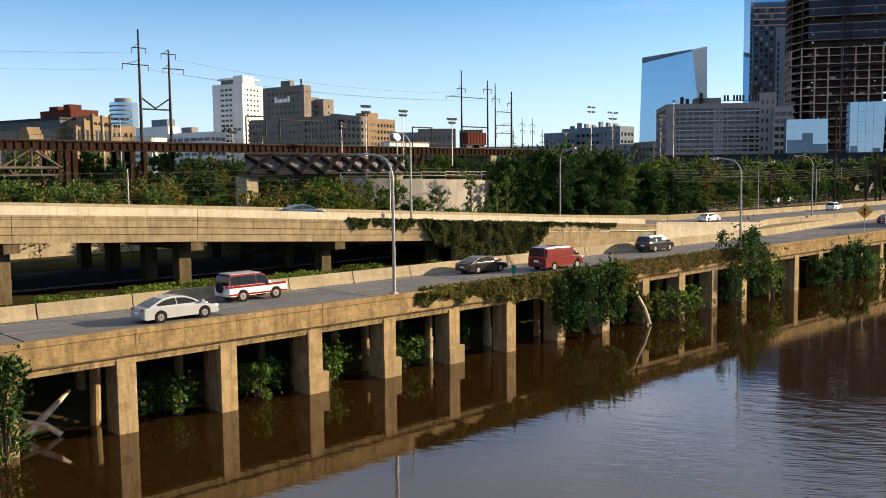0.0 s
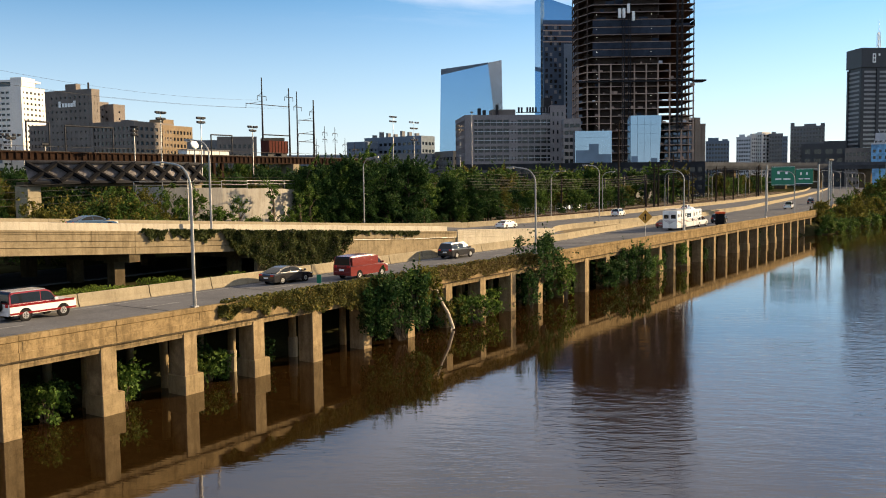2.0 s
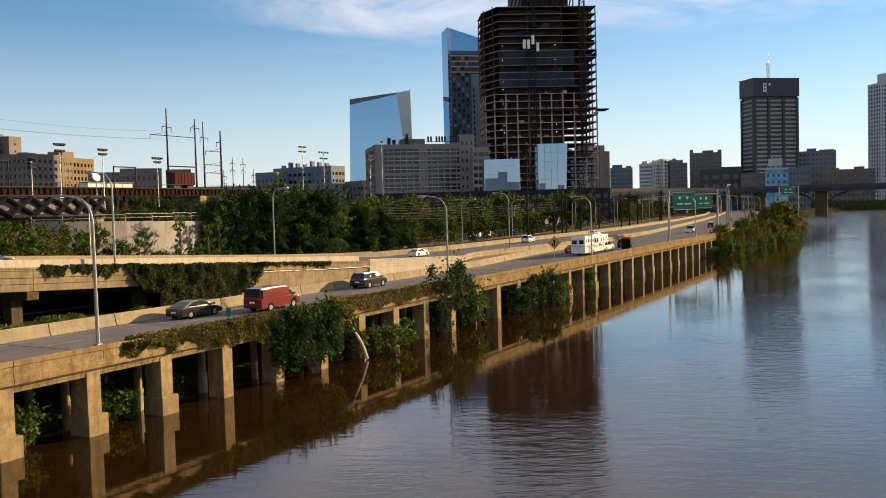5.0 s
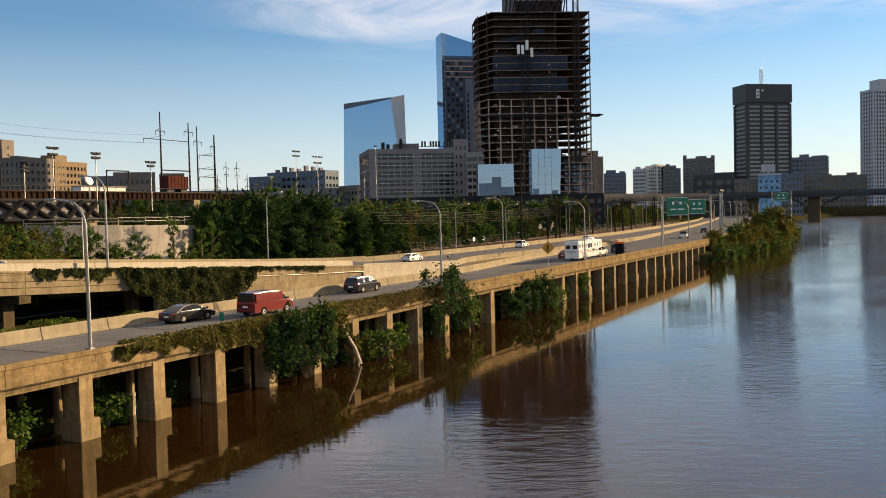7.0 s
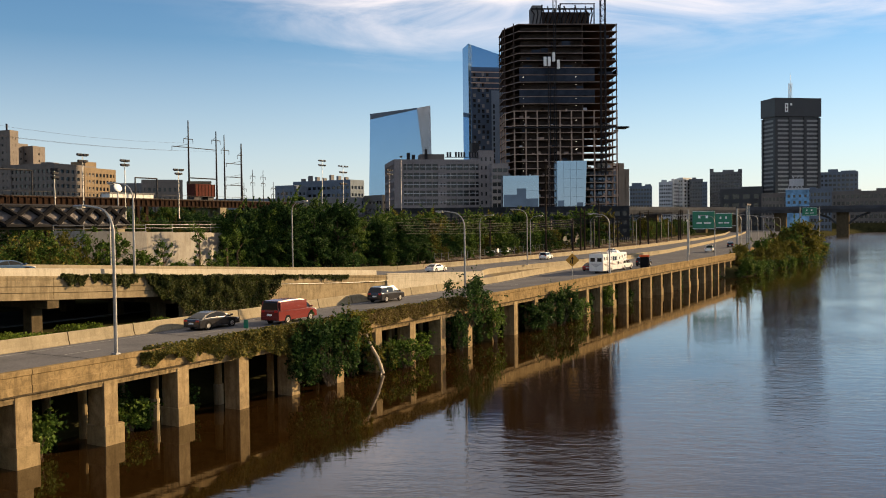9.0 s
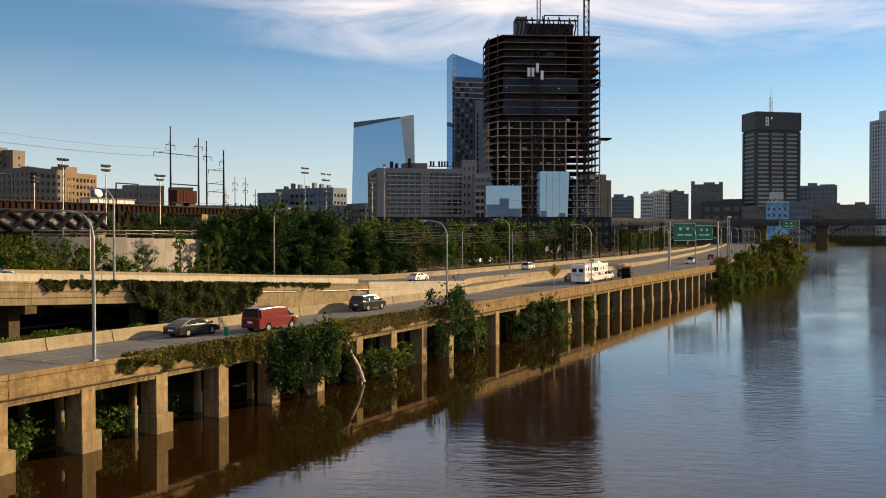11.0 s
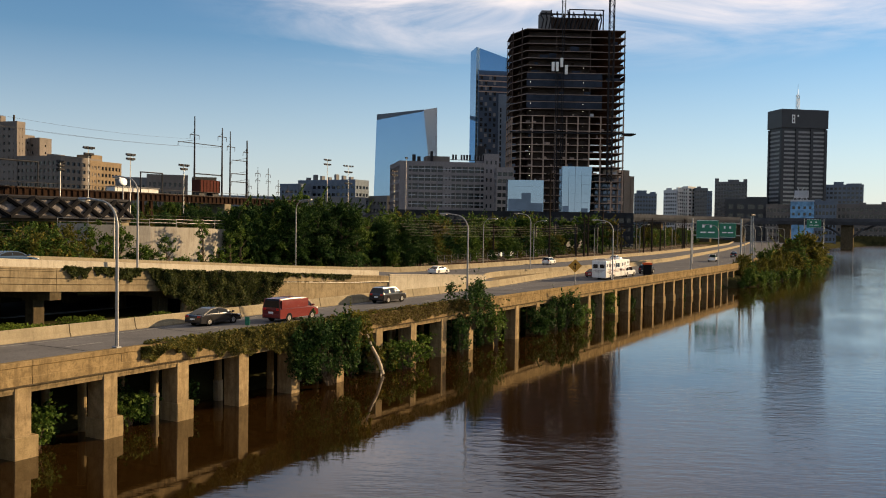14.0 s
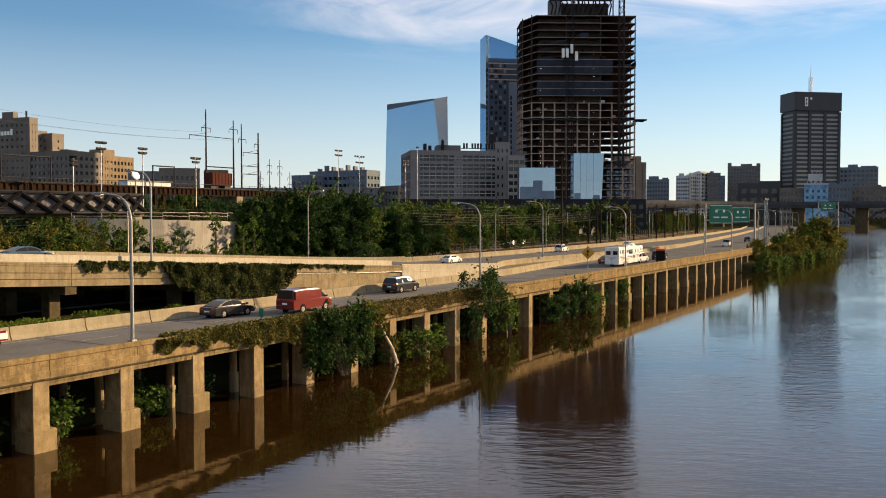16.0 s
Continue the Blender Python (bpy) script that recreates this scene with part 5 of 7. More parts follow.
def lattice(bm, x, y, z0, z1, w, step, r):
    for sx in (0, w):
        for sy in (0, w):
            rod(bm, (x + sx, y + sy, z0), (x + sx, y + sy, z1), r, r, 5)
    z, k = z0, 0
    while z < z1 - step * 0.5:
        for (ax, ay), (bx, by) in (((0, 0), (w, 0)), ((w, 0), (w, w)), ((w, w), (0, w)), ((0, w), (0, 0))):
            p, q = ((ax, ay), (bx, by)) if k % 2 else ((bx, by), (ax, ay))
            rod(bm, (x + p[0], y + p[1], z), (x + q[0], y + q[1], z + step), r * 0.6, r * 0.6, 4)
        z += step
        k += 1


bm = BM()
lattice(bm, RL - 10, -3.5, 40, TOP + 60, 2.6, 3.0, 0.25)
part("crane_mast", bm, "dark_steel", ob, "dark steel lattice crane mast")
bm = BM()
lattice(bm, 26.2, -2.8, TOP + 6, TOP + 34, 1.8, 2.4, 0.16)
part("hoist_mast", bm, "galvanised", ob)
# glazed podium blocks at its foot
ob = thing("glass_pavilion", "tall glazed podium block reflecting the sky", "building", pose(399.1, 160.0, 0, 0, 0, -58))
bm = BM()
prism(bm, [(0, 0), (12.6, 0), (14.3, 42.9), (0, 42.9)], 0, 9)
part("curtain_wall", bm, "pavilion_glass", ob)
for i in range(1, 10):
    roof_block(ob, 0, 12.7, -0.03, 0.05, 4.3 * i, 4.3 * i + 0.05, "blue_grey", "mullion")
for u in (3.1, 6.2, 9.3):
    roof_block(ob, u, u + 0.1, -0.04, 0.05, 0, 42.8, "blue_grey", "mullion")
# Dark panels of uneven height paint a reflected skyline on the lower glass.
for u, w, top in ((0.3, 3.0, 24.0), (4.2, 4.4, 20.5), (9.4, 3.0, 23.0)):
    roof_block(ob, u, u + w, -0.16, 0.05, 10, top, "dark_glass", "reflected_skyline")
ob = thing("glass_pavilion", "low glazed podium block reflecting the sky", "building", pose(397.8, 188.0, 0, 0, 0, -58))
roof_block(ob, 0, 17.7, 0, 9, 0, 36.8, "pavilion_glass", "curtain_wall")
for i in range(1, 9):
    roof_block(ob, 0, 17.6, -0.03, 0.05, 4.2 * i, 4.2 * i + 0.05, "blue_grey", "mullion")
# Same painted reflection on the low block, as three dark panels.
for u, w, top in ((0.3, 6.5, 27.5), (6.8, 4.6, 30.5), (11.4, 6.0, 25.5)):
    roof_block(ob, u, u + w, -0.16, 0.05, 10, top, "dark_glass", "reflected_skyline")
ob = grid_building("glass_block", "grey glass building with a pale roof wall", (489.1, 176.5), -58, 15.6, 12, 0, 42, 10, 6, 3, 0.25, 0.12, "blue_grey", "dark_glass")
roof_block(ob, 5, 15.4, 0.1, 9, 42, 47.5, "white_wall")
# Added mass that stands in for the dark band at street level.
ob = grid_building("station_block", "long low dark mass added for the dark street-level band", (352.8, 227.8), -58, 116, 20, 0, 20.5, 5, 30, 4, 0.5, 0.3, "street_mass_wall", crown=0.6)
ob = grid_building("brick_block", "plain grey-brown brick building with a stepped roof", (513.6, 166.8), -30, 8.1, 14, 0, 44, 11, 2, 3, 0.8, 0.8, "brick_grey")
roof_block(ob, 1, 5, 1, 6, 44, 48.5, "brick_grey")

# black office tower by the river
ob = thing("office_tower", "black office tower with pale window bands", "tower", pose(869.8, 133.6, 0, 0, 0, -50))
PH, PL, PR = 126.5, 22.6, 45.9
roof_block(ob, 0.6, PR - 0.6, 0.6, PL - 0.6, 0, PH - 2, "office_dark", "shaft")
for i in range(5):
    u = min(max(PR * i / 3, 1.0), PR - 1.0)
    if i < 4:
        roof_block(ob, u - 1.3, u + 1.3, -0.5, 1.0, 0, PH - 18, "office_dark", "pier")
for u in (1.2, PL - 1.2):
    roof_block(ob, -0.5, 1.0, u - 1.2, u + 1.2, 0, PH - 18, "office_dark", "pier")
roof_block(ob, -0.8, PR + 0.8, -0.8, PL + 0.8, PH - 17, PH, "office_dark", "crown")
bm = BM()
cube(bm, -6.2, 6.2, -0.1, 0.5, 0, 1.75)
band_r = mesh_of("window_band", bm, "office_band")
bm = BM()
cube(bm, -0.1, 0.5, -8.8, 8.8, 0, 1.75)
band_l = mesh_of("window_band", bm, "office_band")
for i in range(25):
    z = 10 + i * 3.95
    for j in range(3):
        part("window_band", band_r, None, ob).location = (PR * (j + 0.5) / 3, 0.3, z)
    part("window_band", band_l, None, ob).location = (0.3, PL / 2, z)
for x0, x1, z0, z1 in ((9.5, 10.3, 6, 14), (11.8, 12.6, 6, 14), (10.3, 11.8, 6, 7), (10.3, 11.8, 9.6, 10.6), (10.3, 11.8, 13, 14), (15, 16.6, 12, 14)):
    roof_block(ob, x0, x1, -1.0, -0.7, PH - 17 + z0 - 2, PH - 17 + z1 - 2, "sign_white", "display_block")
for (x, y) in ((20, 8),):
    bm = BM()
    lattice(bm, x, y, PH, PH + 15, 2.2, 2.5, 0.2)
    rod(bm, (x + 1.1, y + 1.1, PH + 15), (x + 1.1, y + 1.1, PH + 25), 0.25, 0.1, 6)
    part("antenna", bm, "galvanised", ob, "lattice antenna mast")
# pale apartment slab with a window grid
ob = grid_building("apartment_tower", "pale concrete apartment tower with a dense window grid", (1119.0, 35.8), -50, 63.6, 22, 0, 140.4, 32, 17, 5, 0.36, 0.4, "pale_precast", "window")
roof_block(ob, 11, 42, 3, 20, 140, 153, "pale_precast")
# skyline behind
for cx, cy, th, r, l, z, fl, nr, nl, mt, lab, roofs in (
        (863.8, 269.9, -73, 21.9, 14, 48.5, 12, 8, 3, "blue_grey", "distant grey-blue flat block", ((0.1, 0.55, 3.0), (0.7, 0.95, 1.5))),
        (867.0, 241.4, -75, 12.9, 12, 51.5, 14, 6, 3, "pale_precast", "distant white apartment block", ((0.2, 0.6, 2.2),)),
        (873.5, 229.0, -14, 20.0, 5, 52.8, 15, 5, 2, "white_wall", "distant sunlit white apartment wing", ((0.1, 0.4, 1.8), (0.6, 0.9, 2.6))),
        (882.0, 221.5, -14, 17.0, 5, 56.0, 16, 2, 2, "white_wall", "distant sunlit white stair tower", ()),
        (888.9, 217.0, -77, 12.9, 12, 54.5, 15, 5, 3, "grey_wall", "distant grey apartment block", ((0.2, 0.5, 1.5),)),
        (890.7, 204.8, -77, 4.8, 10, 51.6, 14, 2, 3, "blue_grey", "distant narrow grey-blue block", ()),
        (907.9, 201.4, -78, 30.6, 14, 61.5, 17, 11, 3, "grey_wall", "distant broad grey block", ((0.0, 0.12, 3.3), (0.4, 0.75, 2.0), (0.88, 1.0, 2.4))),
        (866.0, 182.6, -79, 37.9, 9, 42.8, 5, 4, 2, "office_dark", "distant long dark building", ((0.5, 0.99, 2.0),)),
        (850.1, 142.6, -81, 21.6, 8, 37.3, 6, 7, 2, "brick_grey", "low pale brown building with rows of windows", ()),
        (854.0, 102.2, -84, 18.1, 8, 40.5, 7, 6, 2, "blue_grey", "low pale blue building beside a mural", ((0.0, 0.3, 1.2),)),
        (1123.0, 110.5, -86, 77.6, 10, 45.5, 6, 16, 2, "brick_grey", "long low brown brick building by the river", ((0.3, 0.4, 1.8), (0.6, 0.74, 2.6))),
        (1169.5, 128.4, -85, 42.4, 18, 70.5, 13, 9, 3, "blue_grey", "distant grey-blue office block", ((0.22, 0.48, 3.2), (0.55, 0.95, 1.2))),
        (1134.0, 31.0, -84, 124, 15, 43, 6, 20, 3, "brick_grey", "low brick warehouse by the river", ((0.2, 0.3, 2.0),))):
    b_ = grid_building("skyline_block", lab, (cx, cy), th, r, l, 0, z, fl, nr, nl, 0.5, 0.36, mt, crown=0.8)
    for u0, u1, h in roofs:
        roof_block(b_, r * u0 + 0.05, r * u1 - 0.05, 0.4, l * 0.6, z, z + 0.8 + h, mt)
ob = thing("mural_building", "low building with a blue painted mural wall", "building", pose(849.3, 121.6, 0, 0, 0, -82.5))
roof_block(ob, 0, 19.6, 0, 8, 0, 40.6, "mural", "wall")
for i in range(4):
    for j in range(3):
        roof_block(ob, 1.6 + i * 4.6, 3.6 + i * 4.6, -0.1, 0.2, 22.5 + j * 5.6, 25.0 + j * 5.6, "window", "window")
roof_block(ob, -0.2, 19.8, -0.2, 8, 40.6, 41.9, "pale_precast", "cornice")
for i in range(8):
    bm = BM()
    rod(bm, (2.4 + i * 1.75, 3, 41.8), (3.6 + (i * 5 % 8) * 1.5, 3, 48.5 + (i * 3 % 4) * 1.7), 0.3, 0.2, 5)
    part("roof_frame", bm, "pale_precast", ob, "pale open roof frame")
roof_block(ob, 3.0, 15.0, 3.2, 3.6, 44.0, 50.5, "pale_precast", "billboard")

# ---- bridge over the river and the high road leading to it ----
bridge = thing("river_bridge", "dark steel and stone road bridge across the river", "bridge", kind="structure")
BR = [(330, 254, 16.5), (430, 222, 19.5), (531, 190, 22.2), (594, 178, 22.8), (681, 162, 23.2), (748, 140, 23.4), (768, 100, 23.4), (776, 60, 23.4), (784, 0, 23.4), (800, -160, 23.2)]
bm = BM()
sweep(bm, BR, [(-7, 0), (-7, -1.4), (-6, -4.2), (6, -4.2), (7, -1.4), (7, 0)])
part("deck", bm, "bridge_steel", bridge)
bm = BM()
sweep(bm, BR, [(6.6, 0), (6.6, 1.2), (7.0, 1.2), (7.0, 0)])
part("parapet", bm, "bridge_steel", bridge)
for x, y, z in ((775, 68, 16.8), (786, -12, 16.8), (762, 113, 16.8), (735, 144, 16.8), (690, 160, 16.8), (610, 175, 16.3), (531, 190, 15.5), (480, 206, 14), (430, 222, 12.5), (380, 238, 11.6)):
    bm = BM()
    cube(bm, x - 3.0, x + 3.0, y - 4.5, y + 4.5, -1, z + 2.6)
    part("pier", bm, "concrete_dark", bridge)
for s in (-1, 1):
    bm = BM()
    tube(bm, [(775 - 0.5 * s, 68 + 4 * s, 10), (775 - 1.2 * s, 68 + 10 * s, 15), (775 - 2.4 * s, 68 + 20 * s, 19.3)], 0.9, 6)
    part("arch_rib", bm, "bridge_steel", bridge)


# ---- railway viaduct, pylons and footbridge ----
rail = thing("rail_viaduct", "rust-brown steel railway viaduct on tall legs", "railway viaduct", kind="structure")
RY, RZ = 163.0, 20.0
for x0 in range(10, 205, 13):
    bm = BM()
    cube(bm, x0 + 0.05, x0 + 12.95, RY, RY + 0.35, RZ - 1.7, RZ - 0.25)
    cube(bm, x0 + 0.05, x0 + 12.95, RY - 0.25, RY + 0.5, RZ - 0.3, RZ - 0.05)
    cube(bm, x0 + 0.05, x0 + 12.95, RY - 0.25, RY + 0.5, RZ - 1.85, RZ - 1.65)
    for i in range(9):
        cube(bm, x0 + 0.4 + i * 1.45, x0 + 0.62 + i * 1.45, RY - 0.22, RY, RZ - 1.7, RZ - 0.25)
    part("plate_girder", bm, "rust", rail)
bm = BM()
cube(bm, 10, 205, RY + 0.2, RY + 9, RZ - 0.5, RZ + 0.1)
part("track_bed", bm, "dark_steel", rail)
bm = BM()
cube(bm, 10, 205, RY - 0.4, RY - 0.34, RZ + 0.9, RZ + 0.98)
for i in range(0, 195, 3):
    cube(bm, 10 + i, 10.06 + i, RY - 0.4, RY - 0.34, RZ - 0.2, RZ + 0.95)
part("handrail", bm, "dark_steel", rail)
# deck truss under the girders
for i in range(6):
    x = 36 + i * 4.4
    for p, q in (((x, RZ - 1.9), (x, RZ - 6.2)), ((x, RZ - 1.9), (x + 4.4, RZ - 6.2)) if i % 2 else ((x, RZ - 6.2), (x + 4.4, RZ - 1.9)), ((x, RZ - 6.2), (x + 4.4, RZ - 6.2))):
        bm = BM()
        rod(bm, (p[0], RY + 0.1, p[1]), (q[0], RY + 0.1, q[1]), 0.17, 0.17, 6)
        part("truss_member", bm, "grey_steel", rail)
for x in (62.6, 63.9):
    bm = BM()
    cube(bm, x - 0.45, x + 0.45, RY - 0.3, RY + 0.6, 4, RZ - 1.8)
    part("leg", bm, "rust", rail)
for x in (62.5, 76.0, 106.0, 127.0, 148.0):
    for dy in (0.3, 8.0):
        for s in (-1, 1):
            bm = BM()
            cube(bm, x + s * 1.3 - 0.35, x + s * 1.3 + 0.35, RY + dy - 0.35, RY + dy + 0.35, 4, RZ - 1.7)
            part("leg", bm, "rust", rail)
        bm = BM()
        rod(bm, (x - 1.3, RY + dy, 5), (x + 1.3, RY + dy, 11), 0.12)
        rod(bm, (x + 1.3, RY + dy, 5), (x - 1.3, RY + dy, 11), 0.12)
        rod(bm, (x - 1.3, RY + dy, 11), (x + 1.3, RY + dy, 17), 0.12)
        part("brace", bm, "rust", rail)
for x in (174.5, 200):
    bm = BM()
    cube(bm, x - 1.2, x + 1.2, RY - 0.3, RY + 8.5, 4, RZ - 1.8)
    part("stone_pier", bm, "concrete_pale", rail, bevel=0.1)
bm = BM()
rod(bm, (20, RY, RZ - 4.9), (61, RY, RZ - 4.9), 0.3)
for i in range(8):
    x = 20 + i * 5.2
    rod(bm, (x, RY, RZ - 1.6), (x, RY, RZ - 4.9), 0.2)
    rod(bm, (x, RY, RZ - 1.6 if i % 2 else RZ - 4.9), (x + 5.2, RY, RZ - 4.9 if i % 2 else RZ - 1.6), 0.22)
part("truss", bm, "grey_steel", rail, "rusted steel deck truss")
for x0, x1, zt in ((100.2, 105.0, 25.9), (108.5, 119.7, 25.4), (146.8, 153.4, 25.0)):
    ob = thing("catenary_portal", "dark steel portal frame over the tracks", "gantry", group="portals on the rail viaduct")
    for x in (x0, x1):
        bm = BM()
        rod(bm, (x, RY + 1, RZ), (x, RY + 1, zt), 0.16)
        part("post", bm, "dark_steel", ob)
    bm = BM()
    rod(bm, (x0, RY + 1, zt - 0.1), (x1, RY + 1, zt - 0.1), 0.15)
    part("beam", bm, "dark_steel", ob)
ob = tagged(thing("freight_car", "dark red box car standing on the viaduct", "rail car", pose(170.6, RY + 3.5, RZ + 0.1)))
roof_block(ob, -3.6, 3.6, -1.4, 1.4, 0.9, 4.1, "brick_red", "body")
for s in (-2.4, 2.4):
    roof_block(ob, s - 1.1, s + 1.1, -1.0, 1.0, 0.0, 0.9, "dark_steel", "bogie")
for i in range(7):
    roof_block(ob, -3.5 + i * 1.14, -3.4 + i * 1.14, -1.46, -1.38, 1.0, 4.0, "rust", "rib")
ob = thing("track_hut", "pale flat-roofed track hut on the viaduct", "hut", pose(149.0, RY + 6, RZ + 0.1))
roof_block(ob, -6.6, 6.6, -1.5, 1.5, 0, 1.2, "white_wall", "wall")
roof_block(ob, -6.8, 6.8, -1.7, 1.7, 1.2, 1.4, "grey_wall", "roof")


def pylon(label, x, y, base, top, arms, r=0.33, lean=0.0):
    """A tapered steel transmission pole with cross arms: (height, left, right)."""
    ob = thing("transmission_pole", label, "pylon", group="transmission poles by the railway")
    bm = BM()
    rod(bm, (x, y, base), (x + lean, y, top), r, r * 0.35, 8)
    part("pole", bm, "dark_steel", ob)
    for z, l_, r_ in arms:
        bm = BM()
        u = x + lean * (z - base) / (top - base)
        rod(bm, (u - l_, y, z), (u + r_, y, z), 0.1)
        for s in (-l_, r_):
            if abs(s) > 0.5:
                rod(bm, (u + s, y, z), (u + s, y, z - 1.1), 0.07, 0.07, 5)
        rod(bm, (u - l_ * 0.8, y, z), (u, y, z + 0.9), 0.05, 0.05, 5)
        part("cross_arm", bm, "dark_steel", ob)
    return ob


pylon("tall dark steel transmission pole with two cross arms", 80.1, 170, 4, 42.3, ((38.7, 1.4, 1.5), (35.4, 3.4, 1.9)), 0.5)
pylon("tall dark steel transmission pole with two cross arms", 86.4, 170, 4, 38.8, ((38.0, 1.6, 1.5), (35.1, 1.3, 3.2)), 0.5)
pylon("dark steel transmission pole beyond the viaduct", 169.9, 170, 4, 40.8, ((36.0, 1.6, 1.6), (33.8, 5.7, 10.0)), 0.4)
pylon("dark steel transmission pole beyond the viaduct", 180.0, 170, 4, 38.8, ((36.4, 1.6, 1.6),), 0.4)
pylon("dark steel transmission pole beyond the viaduct", 183.1, 170, 4, 38.2, ((34.0, 1.2, 1.8),), 0.35)
pylon("dark steel transmission pole beyond the viaduct", 189.8, 170, 4, 36.3, ((33.0, 1.6, 0.4), (30.5, 6.0, 0.2), (26.8, 6.2, 0.2), (24.6, 6.2, 0.2)), 0.5)
for x, z in ((263, 35), (269, 34.9), (275, 30.7), (281, 29), (258, 30), (290, 27.5)):
    pylon("slender distant transmission pole", x, 230, 5, z, ((z - 2.5, 1.4, 1.4), (z - 5, 1.2, 1.2)), 0.28)
bm = BM()
for p, q, sag in (((80.35, 170, 26.8), (86.1, 170, 26.8), 0), ((80.3, 170, 29), (83.2, 170, 27), 0), ((86.2, 170, 29), (83.2, 170, 27), 0), ((169.8, 170, 26.0), (180, 170, 26.0), 0)):
    rod(bm, p, q, 0.16, 0.16, 6)
tagged(part("pole_brace", bm, "dark_steel"), "steel cross braces between transmission poles", "brace", kind="structure")


def wire(bm, p, q, sag, r=0.025, n=10):
    p, q = Vector(p), Vector(q)
    pts = [p.lerp(q, i / n) - Vector((0, 0, sag * 4 * (i / n) * (1 - i / n))) for i in range(n + 1)]
    tube(bm, pts, r, 4)


def wires(label, rows):
    bm = BM()
    for p, q, sag in rows:
        wire(bm, p, q, sag)
    tagged(part("overhead_wire", bm, "dark_steel"), label, "wire", kind="structure")


wires("thin sagging transmission wires between poles", [((76.7, 170, 34.3), (-60, 172, 31.5), 2.0), ((82, 170, 34.6), (164.2, 170, 32.7), 1.2), ((89.6, 170, 34.0), (180, 170, 33.5), 1.6), ((78.7, 170, 37.6), (-60, 172, 35), 2.2), ((88, 170, 37), (171, 170, 35), 1.8)])
rows = []
for k in range(5):
    rows.append(((16, 99 + k * 1.6, 11.0 + k * 0.8), (72, 101 + k * 1.6, 11.2 + k * 0.75), 0.5))
    rows.append(((104, 116 + k, 11.6 + k * 0.7), (238, 112 + k * 1.5, 12.6 + k * 0.8), 0.9))
    rows.append(((150, 92 + k * 0.6, 11.4 + k * 0.55), (250, 93 + k * 0.6, 12.0 + k * 0.55), 0.7))
wires("bundle of trackside wires above the scrub", rows)

# covered lattice footbridge
ob = thing("footbridge", "dark covered footbridge with crossed beams and grey panels", "footbridge")
n = 8
line = [(68.5 + 30 * i / n, 112 + 2.6 * math.sin(math.pi * i / n) * -1, 0) for i in range(n + 1)]
for i in range(n):
    p, q = Vector(line[i]), Vector(line[i + 1])
    bm = BM()
    vs = [bm.verts.new(c) for c in (p + Vector((0, 0.15, 13.8)), q + Vector((0, 0.15, 13.8)), q + Vector((0, 0.9, 16.2)), p + Vector((0, 0.9, 16.2)))]
    bm.faces.new(vs)
    bmesh.ops.solidify(bm, geom=list(bm.faces), thickness=0.1)
    part("panel", bm, "mauve_wall", ob, "weathered grey panel")
    for s in (0, 1):
        bm = BM()
        a_ = p + Vector((0, 0.0, 13.7 if s else 16.2)) + Vector((0, 0 if s else 0.7, 0))
        b_ = q + Vector((0, 0.0, 16.2 if s else 13.7)) + Vector((0, 0.7 if s else 0, 0))
        rod(bm, a_ + Vector((0, -0.2, 0)), b_ + Vector((0, -0.2, 0)), 0.36, 0.36, 6)
        part("lattice_beam", bm, "black", ob)
for z, dy in ((13.6, 0), (16.35, 0.7)):
    bm = BM()
    tube(bm, [Vector(p) + Vector((0, dy, z)) for p in line], 0.25, 6)
    part("chord", bm, "dark_steel", ob)
bm = BM()
sweep(bm, [Vector(p) + Vector((0, 2.2, 0)) for p in line], [(-1.6, 13.0), (-1.6, 13.7), (1.6, 13.7), (1.6, 13.0)])
part("walkway", bm, "concrete_dark", ob)
for x in (69.5, 97.5):
    bm = BM()
    cube(bm, x - 1.0, x + 1.0, 112.5, 115.5, 4, 13.1)
    part("pier", bm, "concrete_pale", ob, bevel=0.08)
# curved concrete retaining wall with railing
ob = thing("retaining_wall", "curved pale concrete wall with a railing on top", "wall", kind="structure")
arc = [(81, 106.5), (84, 104.0), (88, 102.2), (92.5, 101.2), (97.5, 101.0), (102.5, 101.6), (107.5, 102.8), (112, 104.8), (116, 108)]
for (x0, y0), (x1, y1), k in zip(arc, arc[1:], range(9)):
    bm = BM()
    sweep(bm, [(x0, y0, 0), (x1, y1, 0)], [(0, 4.0), (0, 12.8 - 0.11 * k), (0.5, 12.8 - 0.11 * k), (0.5, 4.0)])
    part("wall_panel", bm, "concrete_grey", ob)
bm = BM()
for (x0, y0), (x1, y1) in zip(arc, arc[1:]):
    for z in (13.1, 13.6):
        rod(bm, (x0, y0 + 0.2, z), (x1, y1 + 0.2, z - 0.1), 0.04, 0.04, 5)
    rod(bm, (x0, y0 + 0.2, 12.4), (x0, y0 + 0.2, 13.6), 0.05, 0.05, 5)
part("railing", bm, "galvanised", ob)
